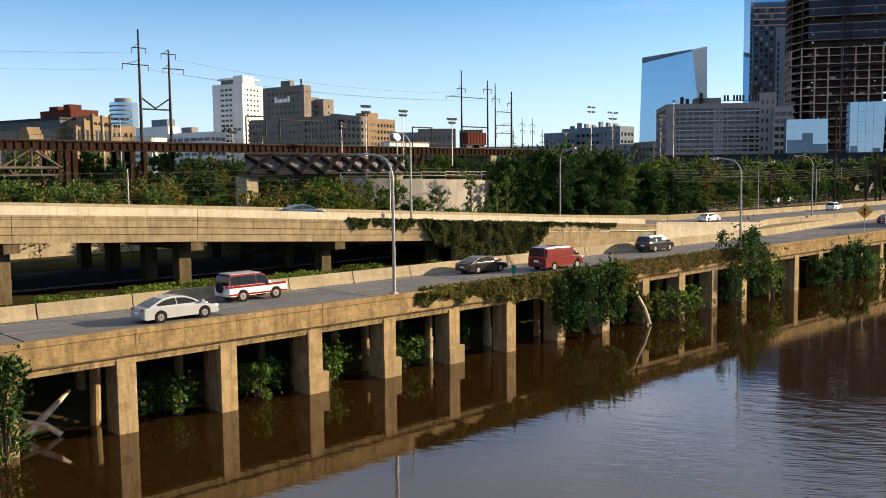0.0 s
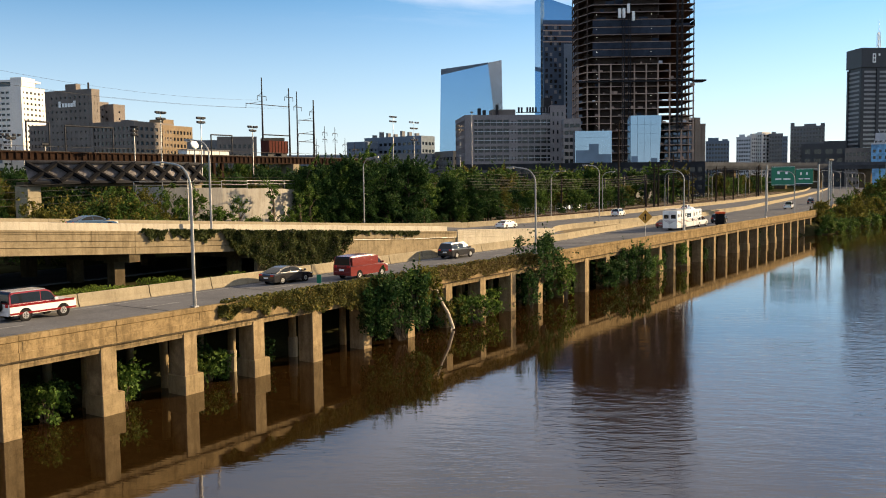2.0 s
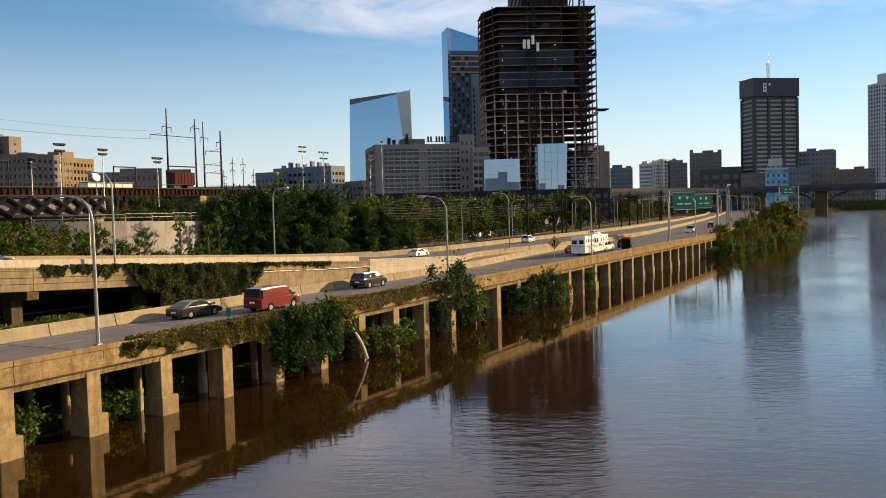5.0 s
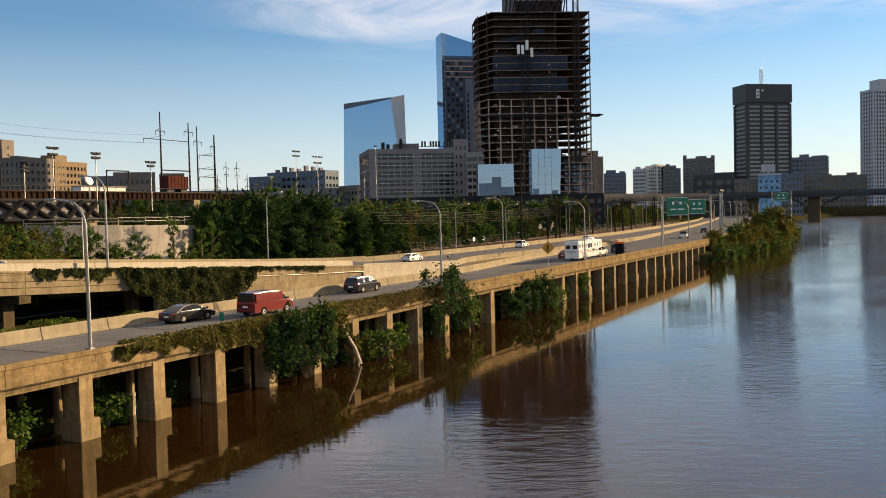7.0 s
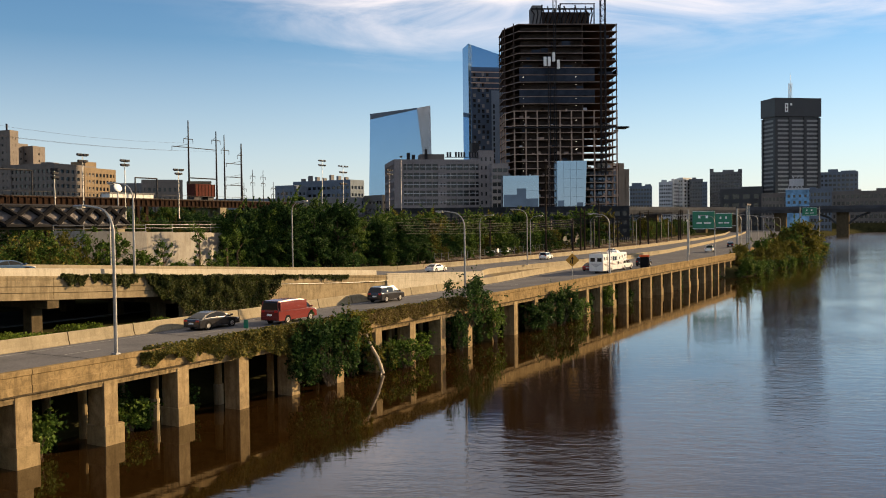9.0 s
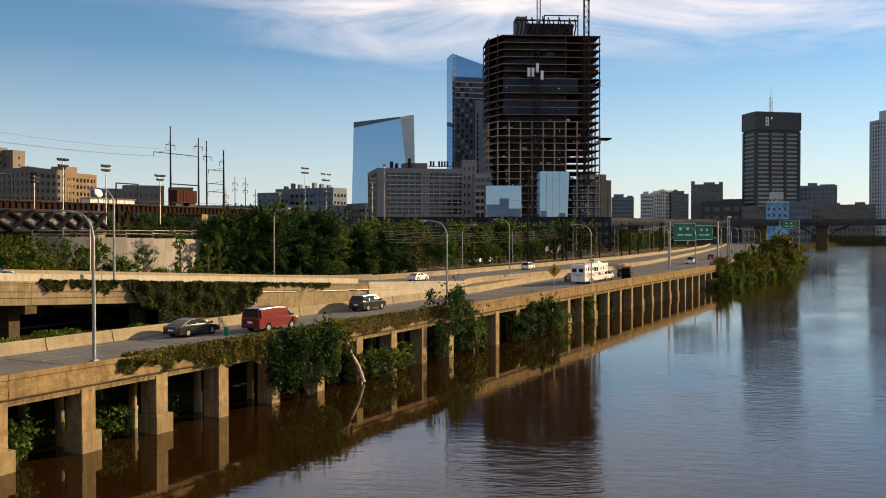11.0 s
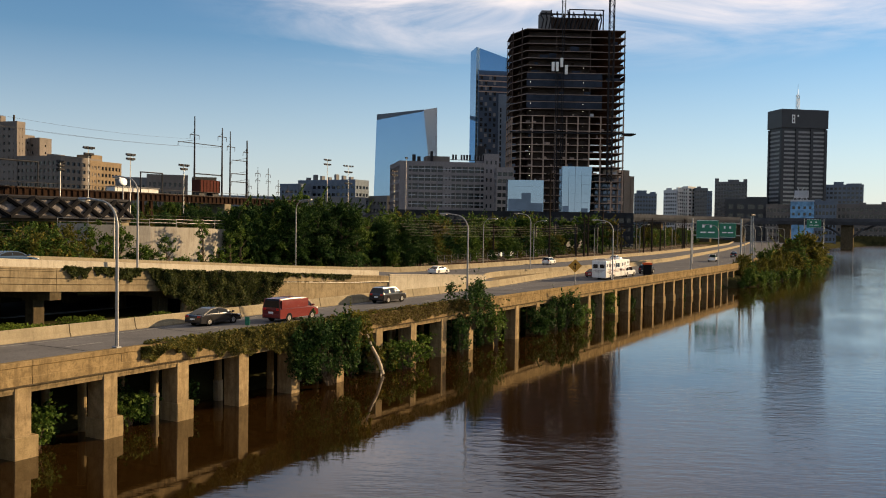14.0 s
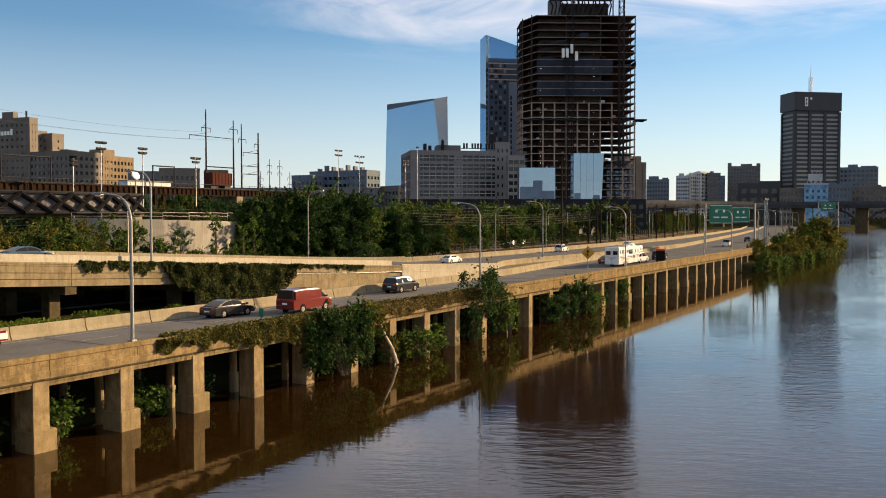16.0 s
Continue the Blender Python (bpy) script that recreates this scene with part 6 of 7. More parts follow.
# bare shrubs in front of the wall
for x, y, h in ((76.5, 99.5, 8.6), (78.6, 98.4, 7.0), (80.6, 99.6, 8.8), (83.0, 98.6, 7.4), (85.6, 99.2, 8.4), (88.0, 98.2, 5.6), (107.5, 99.6, 8.0), (110.5, 100.2, 9.0), (90.2, 98.6, 5.4), (92.6, 98.2, 7.4), (95.5, 98.0, 4.0), (100.2, 98.4, 9.4), (104.0, 98.8, 5.0)):
    t_ = make_tree("sapling", "thin young tree before a concrete wall", h, 1.7 if x > 88 else 2.2, 1500 if x > 88 else 3000, 0.25, "leaf_gold" if x < 79 else "leaf", 0.12, lumps=30, split=True)
    seat(t_, x, y, 4.1)
    tagged(t_, group="saplings by the wall")


# ---- lamps, poles and signs ----
def street_lamp(label, x, y, z, h, side, reach=2.6, group="street lamps", r=0.1):
    """A tall steel lamp whose arm bends over the road."""
    ob = thing("street_lamp", label, "street lamp", pose(x, y, z), group)
    bm = BM()
    cube(bm, -0.2, 0.2, -0.2, 0.2, 0, 0.12)
    part("base_plate", bm, "galvanised", ob, bevel=0.02)
    bm = BM()
    pts = [(0, 0, 0), (0, 0, h * 0.5), (0, 0, h - 1.7)]
    for i in range(1, 8):
        a_ = radians(90 * i / 8)
        pts.append((0, side * (1 - math.cos(a_)) * 1.5, h - 1.7 + 1.55 * math.sin(a_)))
    pts.append((0, side * reach, h + 0.02))
    tube(bm, pts, [r * 1.15, r, r * 0.85] + [r * 0.7] * 8, 8)
    part("pole", bm, "galvanised", ob)
    bm = BM()
    prism(bm, [(-0.14, -0.09), (0.14, -0.09), (0.17, 0.0), (0.1, 0.1), (-0.1, 0.1), (-0.17, 0.0)], -0.4, 0.4)
    bmesh.ops.translate(bm, verts=bm.verts, vec=(0, side * (reach + 0.3), h - 0.03))
    head = part("lamp_head", bm, "galvanised", ob)
    bm = BM()
    bmesh.ops.create_uvsphere(bm, u_segments=8, v_segments=5, radius=0.15)
    bmesh.ops.scale(bm, vec=(1, 1.7, 0.6), verts=bm.verts)
    bmesh.ops.translate(bm, verts=bm.verts, vec=(0, side * (reach + 0.3), h - 0.12))
    part("lens", bm, "head_lens", head)
    return ob


for x in (37.4, 83.0, 130.0, 177.6, 202.0):
    street_lamp("tall galvanised street lamp standing on the viaduct parapet", x, 43.75, 5.36, 9.1, 1, 2.7)
street_lamp("tall galvanised street lamp on the ramp parapet", 58.2, 65.35, ramp_z(58.2), 8.7, 1, 2.6)
street_lamp("tall galvanised street lamp behind the ramp", 112.4, 90.3, 6.4, 10.7, -1, 2.4)
street_lamp("tall galvanised street lamp in the median", 152.0, 67.0, 5.4, 10.4, 1, 2.6)
for x, y in ((171, 86.4), (205, 89.5), (252, 90.5), (300, 91.4), (350, 93.7)):
    street_lamp("distant galvanised street lamp beside the road", x, y, 4.5, 10.5, -1, 2.6, "distant street lamps")
for x in (245, 275, 310, 350, 395, 440, 500):
    street_lamp("distant galvanised street lamp beside the road", x, along(NEAR_EDGE, x)[0] + 0.3, 4.5, 10.5, 1, 2.6, "distant street lamps")


def light_pole(label, x, y, z, top, heads, r=0.14, group="floodlight poles"):
    """A slim pole with rows of small floodlights."""
    ob = thing("floodlight_pole", label, "light pole", group=group)
    bm = BM()
    rod(bm, (x, y, z), (x, y, top), r, r * 0.6, 7)
    part("pole", bm, "galvanised", ob)
    for k, (dz, w) in enumerate(heads):
        bm = BM()
        rod(bm, (x - w, y, top - dz), (x + w, y, top - dz), 0.06, 0.06, 5)
        part("crossbar", bm, "dark_steel", ob)
        for s in (-w, -w * 0.4, w * 0.4, w):
            bm = BM()
            cube(bm, x + s - 0.28, x + s + 0.28, y - 0.3, y + 0.2, top - dz + 0.05, top - dz + 0.5)
            part("floodlight", bm, "dark_steel", ob, bevel=0.05)
    return ob


for x, y, top, heads in ((240.1, 179.9, 34.9, ((0.3, 1.6), (1.8, 1.6))), (244.2, 174.3, 32.9, ((0.2, 2.4), (2.2, 1.8), (6, 1.6))), (252.8, 161.6, 31.6, ((0.3, 1.5), (1.6, 1.5))), (254.9, 158.2, 36.0, ((0.2, 0.3),)),
                         (125.6, 155.7, 28.3, ((0.1, 1.1), (1.4, 0.9))), (121.3, 159.0, 25.2, ((0.1, 0.6), (0.9, 0.6), (1.7, 0.6))), (131.9, 150.4, 27.2, ((0.1, 0.9), (1.0, 0.8))), (153.8, 157.3, 26.6, ((0.1, 1.3), (1.0, 0.8))),
                         (101.8, 172.2, 23.4, ((0.1, 1.8), (0.8, 0.8))), (107.2, 168.9, 21.5, ((0.1, 0.6),)), (80.0, 183.3, 23.9, ((0.1, 1.6),)), (81.4, 182.7, 25.4, ((0.1, 1.6),)), (77.5, 182.0, 24.2, ((0.1, 1.6),))):
    light_pole("slim steel pole with small floodlights on top", x, y, 4.5, top, heads)
light_pole("plain slim pole behind the ramp", 41.6, 92, 4.1, 14.2, ((0.1, 0.2),), 0.1)
light_pole("plain slim pole behind the ramp", 79.0, 93, 4.1, 13.9, ((0.1, 0.15),), 0.1)
# satellite dish
ob = thing("dish_antenna", "white dish antenna on a short mast", "antenna", pose(117.7, 136.2, 20.0))
bm = BM()
rod(bm, (0, 0, -16), (0, 0, 0.3), 0.12)
part("mast", bm, "galvanised", ob)
bm = BM()
bmesh.ops.create_uvsphere(bm, u_segments=16, v_segments=8, radius=0.95)
bmesh.ops.scale(bm, vec=(1, 0.28, 0.9), verts=bm.verts)
bmesh.ops.rotate(bm, verts=bm.verts, cent=(0, 0, 0), matrix=Matrix.Rotation(radians(-20), 3, "X"))
bmesh.ops.translate(bm, verts=bm.verts, vec=(0, 0, 0.8))
part("dish", bm, "sign_white", ob)


def wood_pole(x, y, top, arm=1.2):
    ob = thing("utility_pole", "dark wooden utility pole with a cross arm", "utility pole", group="utility poles along the tracks")
    bm = BM()
    rod(bm, (x, y, 4), (x, y, top), 0.28, 0.2, 7)
    part("pole", bm, "wood_pole", ob)
    for dz in (0.8, 2.2):
        bm = BM()
        cube(bm, x - 0.1, x + 0.1, y - arm, y + arm, top - dz - 0.1, top - dz + 0.1)
        part("cross_arm", bm, "wood_pole", ob)


for x, y, top in ((228.3, 95, 29.0), (250.0, 93, 16.7), (253.4, 93, 17.5), (286.3, 100, 21), (224, 110, 14.2), (316.5, 95, 17.2), (327, 95, 17.5), (378.5, 97, 17), (345, 97, 16), (440, 112, 19), (473, 120, 20), (300, 98, 15), (262, 100, 14.5), (410, 104, 18)):
    wood_pole(x, y, top)


def portal(x, y, w, top):
    """A dark steel frame that carries the overhead line."""
    ob = thing("catenary_portal", "dark steel frame carrying wires over railway tracks", "railway gantry", group="frames over the tracks")
    for dy in (0, w):
        bm = BM()
        cube(bm, x - 0.18, x + 0.18, y + dy - 0.18, y + dy + 0.18, 4, top)
        part("post", bm, "dark_steel", ob)
    for z in (top - 0.4, top - 1.5):
        bm = BM()
        cube(bm, x - 0.1, x + 0.1, y - 0.5, y + w + 0.5, z - 0.1, z + 0.1)
        part("beam", bm, "dark_steel", ob)
    for i in range(8):
        bm = BM()
        p, q = (top - 0.4, top - 1.5) if i % 2 else (top - 1.5, top - 0.4)
        rod(bm, (x, y + w * i / 8, p), (x, y + w * (i + 1) / 8, q), 0.06, 0.06, 5)
        part("brace", bm, "dark_steel", ob)
    for i in range(3):
        bm = BM()
        rod(bm, (x, y + w * (i + 0.7) / 3.4, top - 1.5), (x, y + w * (i + 0.7) / 3.4, top - 2.8), 0.07, 0.07, 6)
        part("insulator", bm, "rust", ob)


for i, (x, y, w, top) in enumerate(((272, 104, 14, 13.5), (298, 106, 16, 14.5), (326, 108, 17, 15.0), (356, 110, 18, 15.5), (388, 113, 19, 16.0), (424, 117, 20, 17.0), (462, 122, 21, 18.0), (505, 127, 22, 19.0))):
    portal(x, y, w, top)
# chain fence and tracks in the far yard
ob = thing("chain_fence", "long grey chain-link fence beside the tracks", "fence")
for i in range(60):
    bm = BM()
    rod(bm, (170 + i * 4, 99 + i * 0.42, 4), (170 + i * 4, 99 + i * 0.42, 6.6), 0.05, 0.05, 5)
    part("post", bm, "galvanised", ob)
for z in (4.6, 5.2, 5.8, 6.5):
    bm = BM()
    rod(bm, (170, 99, z), (410, 124.2, z), 0.018, 0.018, 5)
    part("rail", bm, "dark_steel", ob)
for k, (d0, d1) in enumerate(((9.0, 15.5), (18.5, 25.0))):
    tagged(strip("track_bed", "", "gravel", offset(BACK, d0), offset(BACK, d1), 4.62, 165, 560, thick=0.5), "brown ballast bed of a railway track", "railway", kind="structure")
    for r_ in (2.0, 3.5):
        bm = BM()
        sweep(bm, [(x, along(BACK, x)[0] + d0 + r_, 4.62) for x in steps(165, 560, 12)], [(-0.05, 0), (-0.05, 0.16), (0.05, 0.16), (0.05, 0)])
        tagged(part("rail", bm, "rust"), "rusty steel rail on a ballast bed", "rail", kind="structure")
for x_ in (216, 224, 246):
    sg = thing("fence_sign", "small white sign plate fixed to a chain-link fence", "sign", pose(x_, 99 + (x_ - 170) * 0.105 - 0.08, 5.4, 0, 0, 6), "signs on the fence")
    roof_block(sg, -0.5, 0.5, -0.02, 0.02, 0, 1.1, "sign_white", "plate")
ob = thing("track_wall", "low white concrete kerb beside the tracks", "kerb", pose(239, 118.5, 4.3, 0, 0, 0))
roof_block(ob, 0, 21, -0.4, 0.4, 0, 1.0, "white_wall", "kerb_block")
for i in range(4, 9):
    x = 262 + i * 24
    c = thing("rail_wagon", "dark freight wagon standing in a rail yard", "rail car", pose(x, 128 + i * 3.2, 4.6, 0, 0, 8), "wagons in the yard")
    roof_block(c, -9, 9, -1.4, 1.4, 0.9, 3.9, "dark_steel", "body")
    roof_block(c, -7.5, -5.2, -1.0, 1.0, -0.3, 0.9, "dark_steel", "bogie")
    roof_block(c, 5.2, 7.5, -1.0, 1.0, -0.3, 0.9, "dark_steel", "bogie")

# yellow diamond warning sign
ob = thing("warning_sign", "yellow diamond road sign with a black arrow on a post", "road sign", pose(114.7, 43.9, 5.3))
bm = BM()
rod(bm, (0, 0, 0), (0, 0, 3.9), 0.05, 0.05, 7)
part("post", bm, "galvanised", ob)
face = Matrix.Rotation(radians(-63), 4, "Z")
bm = BM()
cube(bm, -0.66, 0.66, -0.09, -0.06, -0.66, 0.66)
bmesh.ops.transform(bm, verts=bm.verts, matrix=Matrix.Translation((0, 0, 2.7)) @ face @ Matrix.Rotation(radians(45), 4, "Y"))
plate = part("plate", bm, "sign_yellow", ob)
bm = BM()
prism(bm, [(-0.08, -0.5), (0.08, -0.5), (0.08, 0.16), (0.23, 0.12), (0.0, 0.5), (-0.23, 0.12), (-0.08, 0.16)], -0.1, -0.094)
cube(bm, -0.3, -0.2, -0.1, -0.094, -0.4, 0.0)
bmesh.ops.transform(bm, verts=bm.verts, matrix=Matrix.Translation((0, 0, 2.7)) @ face)
part("arrow", bm, "black", plate)
# green mile marker
ob = thing("mile_marker", "small green roadside marker plate on a post", "road sign", pose(49.65, 44.3, 4.5))
bm = BM()
rod(bm, (0, 0, 0), (0, 0, 1.75), 0.03, 0.03, 6)
part("post", bm, "dark_steel", ob)
bm = BM()
cube(bm, -0.17, 0.17, -0.03, -0.01, 1.12, 1.75)
bmesh.ops.transform(bm, verts=bm.verts, matrix=face)
part("plate", bm, "sign_green", ob)
# equipment cabinet standing on the shoulder
ob = thing("equipment_cabinet", "black equipment cabinet with an orange-red top", "cabinet", pose(163.8, 48.4, 4.52, 0, 0, -62))
bm = BM()
cube(bm, -0.75, 0.75, -0.6, 0.6, 0.15, 2.05)
part("body", bm, "black", ob, bevel=0.05)
bm = BM()
cube(bm, -0.8, 0.8, -0.65, 0.65, 2.05, 2.4)
part("top", bm, "red_paint", ob, "orange-red top panel", bevel=0.04)
for s in (-0.55, 0.55):
    bm = BM()
    cube(bm, s - 0.12, s + 0.12, -0.5, 0.5, 0, 0.15)
    part("skid", bm, "dark_steel", ob)


def gantry_sign(label, x, y0, y1, z0, z1, panels, post_top):
    ob = thing("overhead_sign", label, "highway sign", group="overhead signs")
    for y in (y0 - 1.2, y1 + 1.2):
        bm = BM()
        rod(bm, (x + 0.5, y, 4.4), (x + 0.5, y, post_top), 0.28, 0.22, 8)
        part("post", bm, "galvanised", ob)
    for z in (z0 + 0.8, z1 - 0.8):
        bm = BM()
        rod(bm, (x + 0.5, y0 - 1.2, z), (x + 0.5, y1 + 1.2, z), 0.14)
        part("truss", bm, "galvanised", ob)
    for a_, b_, low, high in panels:
        bm = BM()
        cube(bm, x - 0.06, x + 0.06, a_, b_, low, high)
        p = part("panel", bm, "sign_green", ob)
        for lo_, hi_ in (((low + 0.06), (low + 0.16)), ((high - 0.16), (high - 0.06))):
            bm = BM()
            cube(bm, x - 0.075, x - 0.055, a_ + 0.1, b_ - 0.1, lo_, hi_)
            part("border", bm, "sign_white", p)
        h = high - low
        for i, (u, w, v, k) in enumerate(((0.18, 0.26, 0.3, 0.07), (0.52, 0.3, 0.3, 0.07), (0.26, 0.1, 0.6, 0.16), (0.6, 0.1, 0.6, 0.16))):
            bm = BM()
            cube(bm, x - 0.075, x - 0.055, b_ - (b_ - a_) * (u + w), b_ - (b_ - a_) * u, low + h * v, low + h * (v + k))
            part("legend_bar", bm, "sign_white", p)


gantry_sign("green overhead highway signs on a steel gantry", 233.5, 46.3, 56.2, 11.1, 15.8, ((50.6, 56.2, 11.1, 15.8), (46.3, 50.4, 11.4, 15.2)), 16.2)
gantry_sign("distant green overhead highway sign", 497, 56, 63, 15.4, 19.8, ((56, 63, 15.4, 19.8),), 20.2)
for x in (258.5, 261.5):
    light_pole("stout dark steel post beside the road", x, 47.2, 3.0, 17.5, ((0.1, 1.0),), 0.28, "posts by the river bank")


# ---- vehicles ----
def wheel(ob, x, y, r, w=0.22):
    s = 1 if y > 0 else -1
    bm = BM()
    rod(bm, (x, y - w / 2, r), (x, y + w / 2, r), r, r, 18)
    bmesh.ops.bevel(bm, geom=[e for e in bm.edges if abs(e.verts[0].co.y - e.verts[1].co.y) < 1e-5], offset=0.03, segments=1, affect="EDGES")
    tyre = part("wheel", bm, "tyre", ob)
    bm = BM()
    rod(bm, (x, y + s * (w / 2 - 0.02), r), (x, y + s * (w / 2 + 0.012), r), r * 0.62, r * 0.58, 14)
    part("rim", bm, "rim", tyre)
    bm = BM()
    rod(bm, (x, y + s * (w / 2 + 0.005), r), (x, y + s * (w / 2 + 0.02), r), r * 0.14, r * 0.1, 8)
    for i in range(5):
        a_ = 2 * math.pi * i / 5
        rod(bm, (x + r * 0.32 * math.cos(a_), y + s * (w / 2 + 0.004), r + r * 0.32 * math.sin(a_)), (x + r * 0.32 * math.cos(a_), y + s * (w / 2 + 0.016), r + r * 0.32 * math.sin(a_)), r * 0.12, r * 0.12, 6)
    part("hub", bm, "tyre", tyre)


def car(name, label, category, m, L, W, H, colour, body, cabin, wheels, r, glass_split=(0.5,), group="", upper=None, roof=None):
    """body and cabin: side outlines as shares of length and height; the cabin narrows from its first to its second share of the width."""
    ob = thing(name, label, category, m, group)
    mat = colour
    bm = BM()
    prism(bm, [(x * L, z * H) for x, z in body], -W / 2, W / 2)
    bmesh.ops.recalc_face_normals(bm, faces=bm.faces)
    side = [e for e in bm.edges if abs(abs(e.verts[0].co.y) - W / 2) < 1e-4 and abs(e.verts[0].co.y - e.verts[1].co.y) < 1e-4 and max(e.verts[0].co.z, e.verts[1].co.z) > 0.34 * H]
    bmesh.ops.bevel(bm, geom=side, offset=0.09, segments=3, affect="EDGES", profile=0.6)
    for f in bm.faces:
        f.smooth = False
    part("body", bm, mat, ob)
    outline, f0, f1 = cabin
    top = [(x * L, z * H) for x, z in outline]
    zb, zr = top[0][1], max(z for _, z in top)
    a0, a1 = top[0][0], top[-1][0]
    w0, w1 = W / 2 * f0, W / 2 * f1

    def half(z):
        return w0 + (w1 - w0) * max(0.0, (z - zb) / (zr - zb)) ** 1.3

    bm = BM()
    left = [bm.verts.new((x, half(z), z)) for x, z in top]
    right = [bm.verts.new((x, -half(z), z)) for x, z in top]
    for i in range(len(top) - 1):
        bm.faces.new((left[i], left[i + 1], right[i + 1], right[i]))
    bm.faces.new(left)
    bm.faces.new(right[::-1])
    bm.faces.new((left[0], right[0], right[-1], left[-1]))
    bmesh.ops.recalc_face_normals(bm, faces=bm.faces)
    bmesh.ops.bevel(bm, geom=[e for e in bm.edges if abs(e.verts[0].co.y - e.verts[1].co.y) < 0.3 and min(e.verts[0].co.z, e.verts[1].co.z) > zb + 0.01], offset=0.05, segments=2, affect="EDGES")
    part("cabin", bm, upper or mat, ob)
    if roof:
        hi_ = [p for p in top if p[1] > zr - 0.12]
        bm = BM()
        cube(bm, hi_[0][0] + 0.04, hi_[-1][0] - 0.04, -w1 + 0.06, w1 - 0.06, zr - 0.02, zr + 0.03)
        part("roof_panel", bm, roof, ob, bevel=0.02)

    def curve(x):
        for (xa, za), (xb, zb_) in zip(top, top[1:]):
            if xa <= x <= xb:
                return za + (zb_ - za) * (x - xa) / max(xb - xa, 1e-6)
        return zb

    cuts = [a0 + 0.1] + [a0 + (a1 - a0) * k for k in glass_split] + [a1 - 0.12]
    for s in (-1, 1):
        for xa, xb in zip(cuts, cuts[1:]):
            ring = []
            xs_ = [xa + 0.035 + (xb - xa - 0.07) * i / 8 for i in range(9)]
            good = [x for x in xs_ if curve(x) - 0.09 > zb + 0.07]
            if len(good) < 2:
                continue
            ring = [(x, zb + 0.05) for x in good] + [(x, curve(x) - 0.09) for x in good[::-1]]
            bm = BM()
            o = [bm.verts.new((x, s * (half(z) + 0.012), z)) for x, z in ring]
            i_ = [bm.verts.new((x, s * (half(z) - 0.02), z)) for x, z in ring]
            bm.faces.new(o)
            bm.faces.new(i_[::-1])
            for k in range(len(ring)):
                j = (k + 1) % len(ring)
                bm.faces.new((o[k], i_[k], i_[j], o[j]))
            part("side_window", bm, "car_glass", ob)

    def screen(name_, pts_):
        bm = BM()
        rows_ = []
        for (x, z) in pts_:
            h = half(z) - 0.1
            rows_.append((bm.verts.new((x, -h, z)), bm.verts.new((x, h, z))))
        for p_, q_ in zip(rows_, rows_[1:]):
            bm.faces.new((p_[0], p_[1], q_[1], q_[0]))
        bmesh.ops.recalc_face_normals(bm, faces=bm.faces)
        d = Vector((1 if name_ == "windscreen" else -1, 0, 0.7)).normalized()
        bmesh.ops.translate(bm, verts=bm.verts, vec=d * 0.014)
        bmesh.ops.solidify(bm, geom=list(bm.faces), thickness=0.01)
        part(name_, bm, "car_glass", ob)

    n_top = [i for i, p in enumerate(top) if p[1] > zr - 0.13]
    i0, i1 = n_top[0], n_top[-1]

    def trim(pts_):
        (xa, za), (xb, zb_) = pts_[0], pts_[1]
        (xc, zc), (xd, zd) = pts_[-1], pts_[-2]
        out = list(pts_)
        out[0] = (xa + (xb - xa) * 0.12, za + (zb_ - za) * 0.12)
        out[-1] = (xc + (xd - xc) * 0.1, zc + (zd - zc) * 0.1)
        return out

    screen("rear_window", trim(top[: i0 + 1]))
    screen("windscreen", trim(top[i1:]))
    for x in wheels:
        for y in (-W / 2 + 0.1, W / 2 - 0.1):
            wheel(ob, x * L, y, r)
            s = 1 if y > 0 else -1
            bm = BM()
            rod(bm, (x * L, s * (W / 2 - 0.1), r + 0.02), (x * L, s * (W / 2 + 0.004), r + 0.02), r + 0.07, r + 0.07, 18)
            part("wheel_arch", bm, "black", ob)
    x0, x1 = min(p[0] for p in body) * L, max(p[0] for p in body) * L
    for s in (-1, 1):
        bm = BM()
        cube(bm, x0 - 0.015, x0 + 0.16, s * W * 0.36 - 0.17, s * W * 0.36 + 0.17, H * 0.50, H * 0.60)
        part("tail_light", bm, "tail_lens", ob, bevel=0.015)
        bm = BM()
        cube(bm, x1 - 0.18, x1 + 0.012, s * W * 0.36 - 0.18, s * W * 0.36 + 0.18, H * 0.40, H * 0.50)
        part("headlight", bm, "head_lens", ob, bevel=0.015)
        bm = BM()
        cube(bm, a1 - 0.25, a1 - 0.05, s * (W / 2 + 0.08) - 0.09, s * (W / 2 + 0.08) + 0.09, zb + 0.02, zb + 0.17)
        part("mirror", bm, mat, ob, bevel=0.03)
    bm = BM()
    cube(bm, x0 - 0.03, x0 + 0.1, -W * 0.42, W * 0.42, H * 0.2, H * 0.34)
    part("rear_bumper", bm, mat, ob, bevel=0.03)
    bm = BM()
    cube(bm, x0 - 0.036, x0 - 0.02, -0.26, 0.26, H * 0.37, H * 0.45)
    part("plate_bar", bm, "sign_white", ob)
    return ob


SEDAN = [(-0.5, 0.2), (-0.5, 0.52), (-0.485, 0.62), (-0.36, 0.67), (-0.1, 0.66), (0.2, 0.62), (0.4, 0.54), (0.485, 0.44), (0.5, 0.3), (0.49, 0.18), (-0.47, 0.16)]
SEDAN_CAB = ([(-0.43, 0.65), (-0.33, 0.80), (-0.22, 0.945), (-0.13, 0.99), (-0.03, 1.0), (0.06, 0.975), (0.14, 0.89), (0.30, 0.62)], 0.95, 0.66)
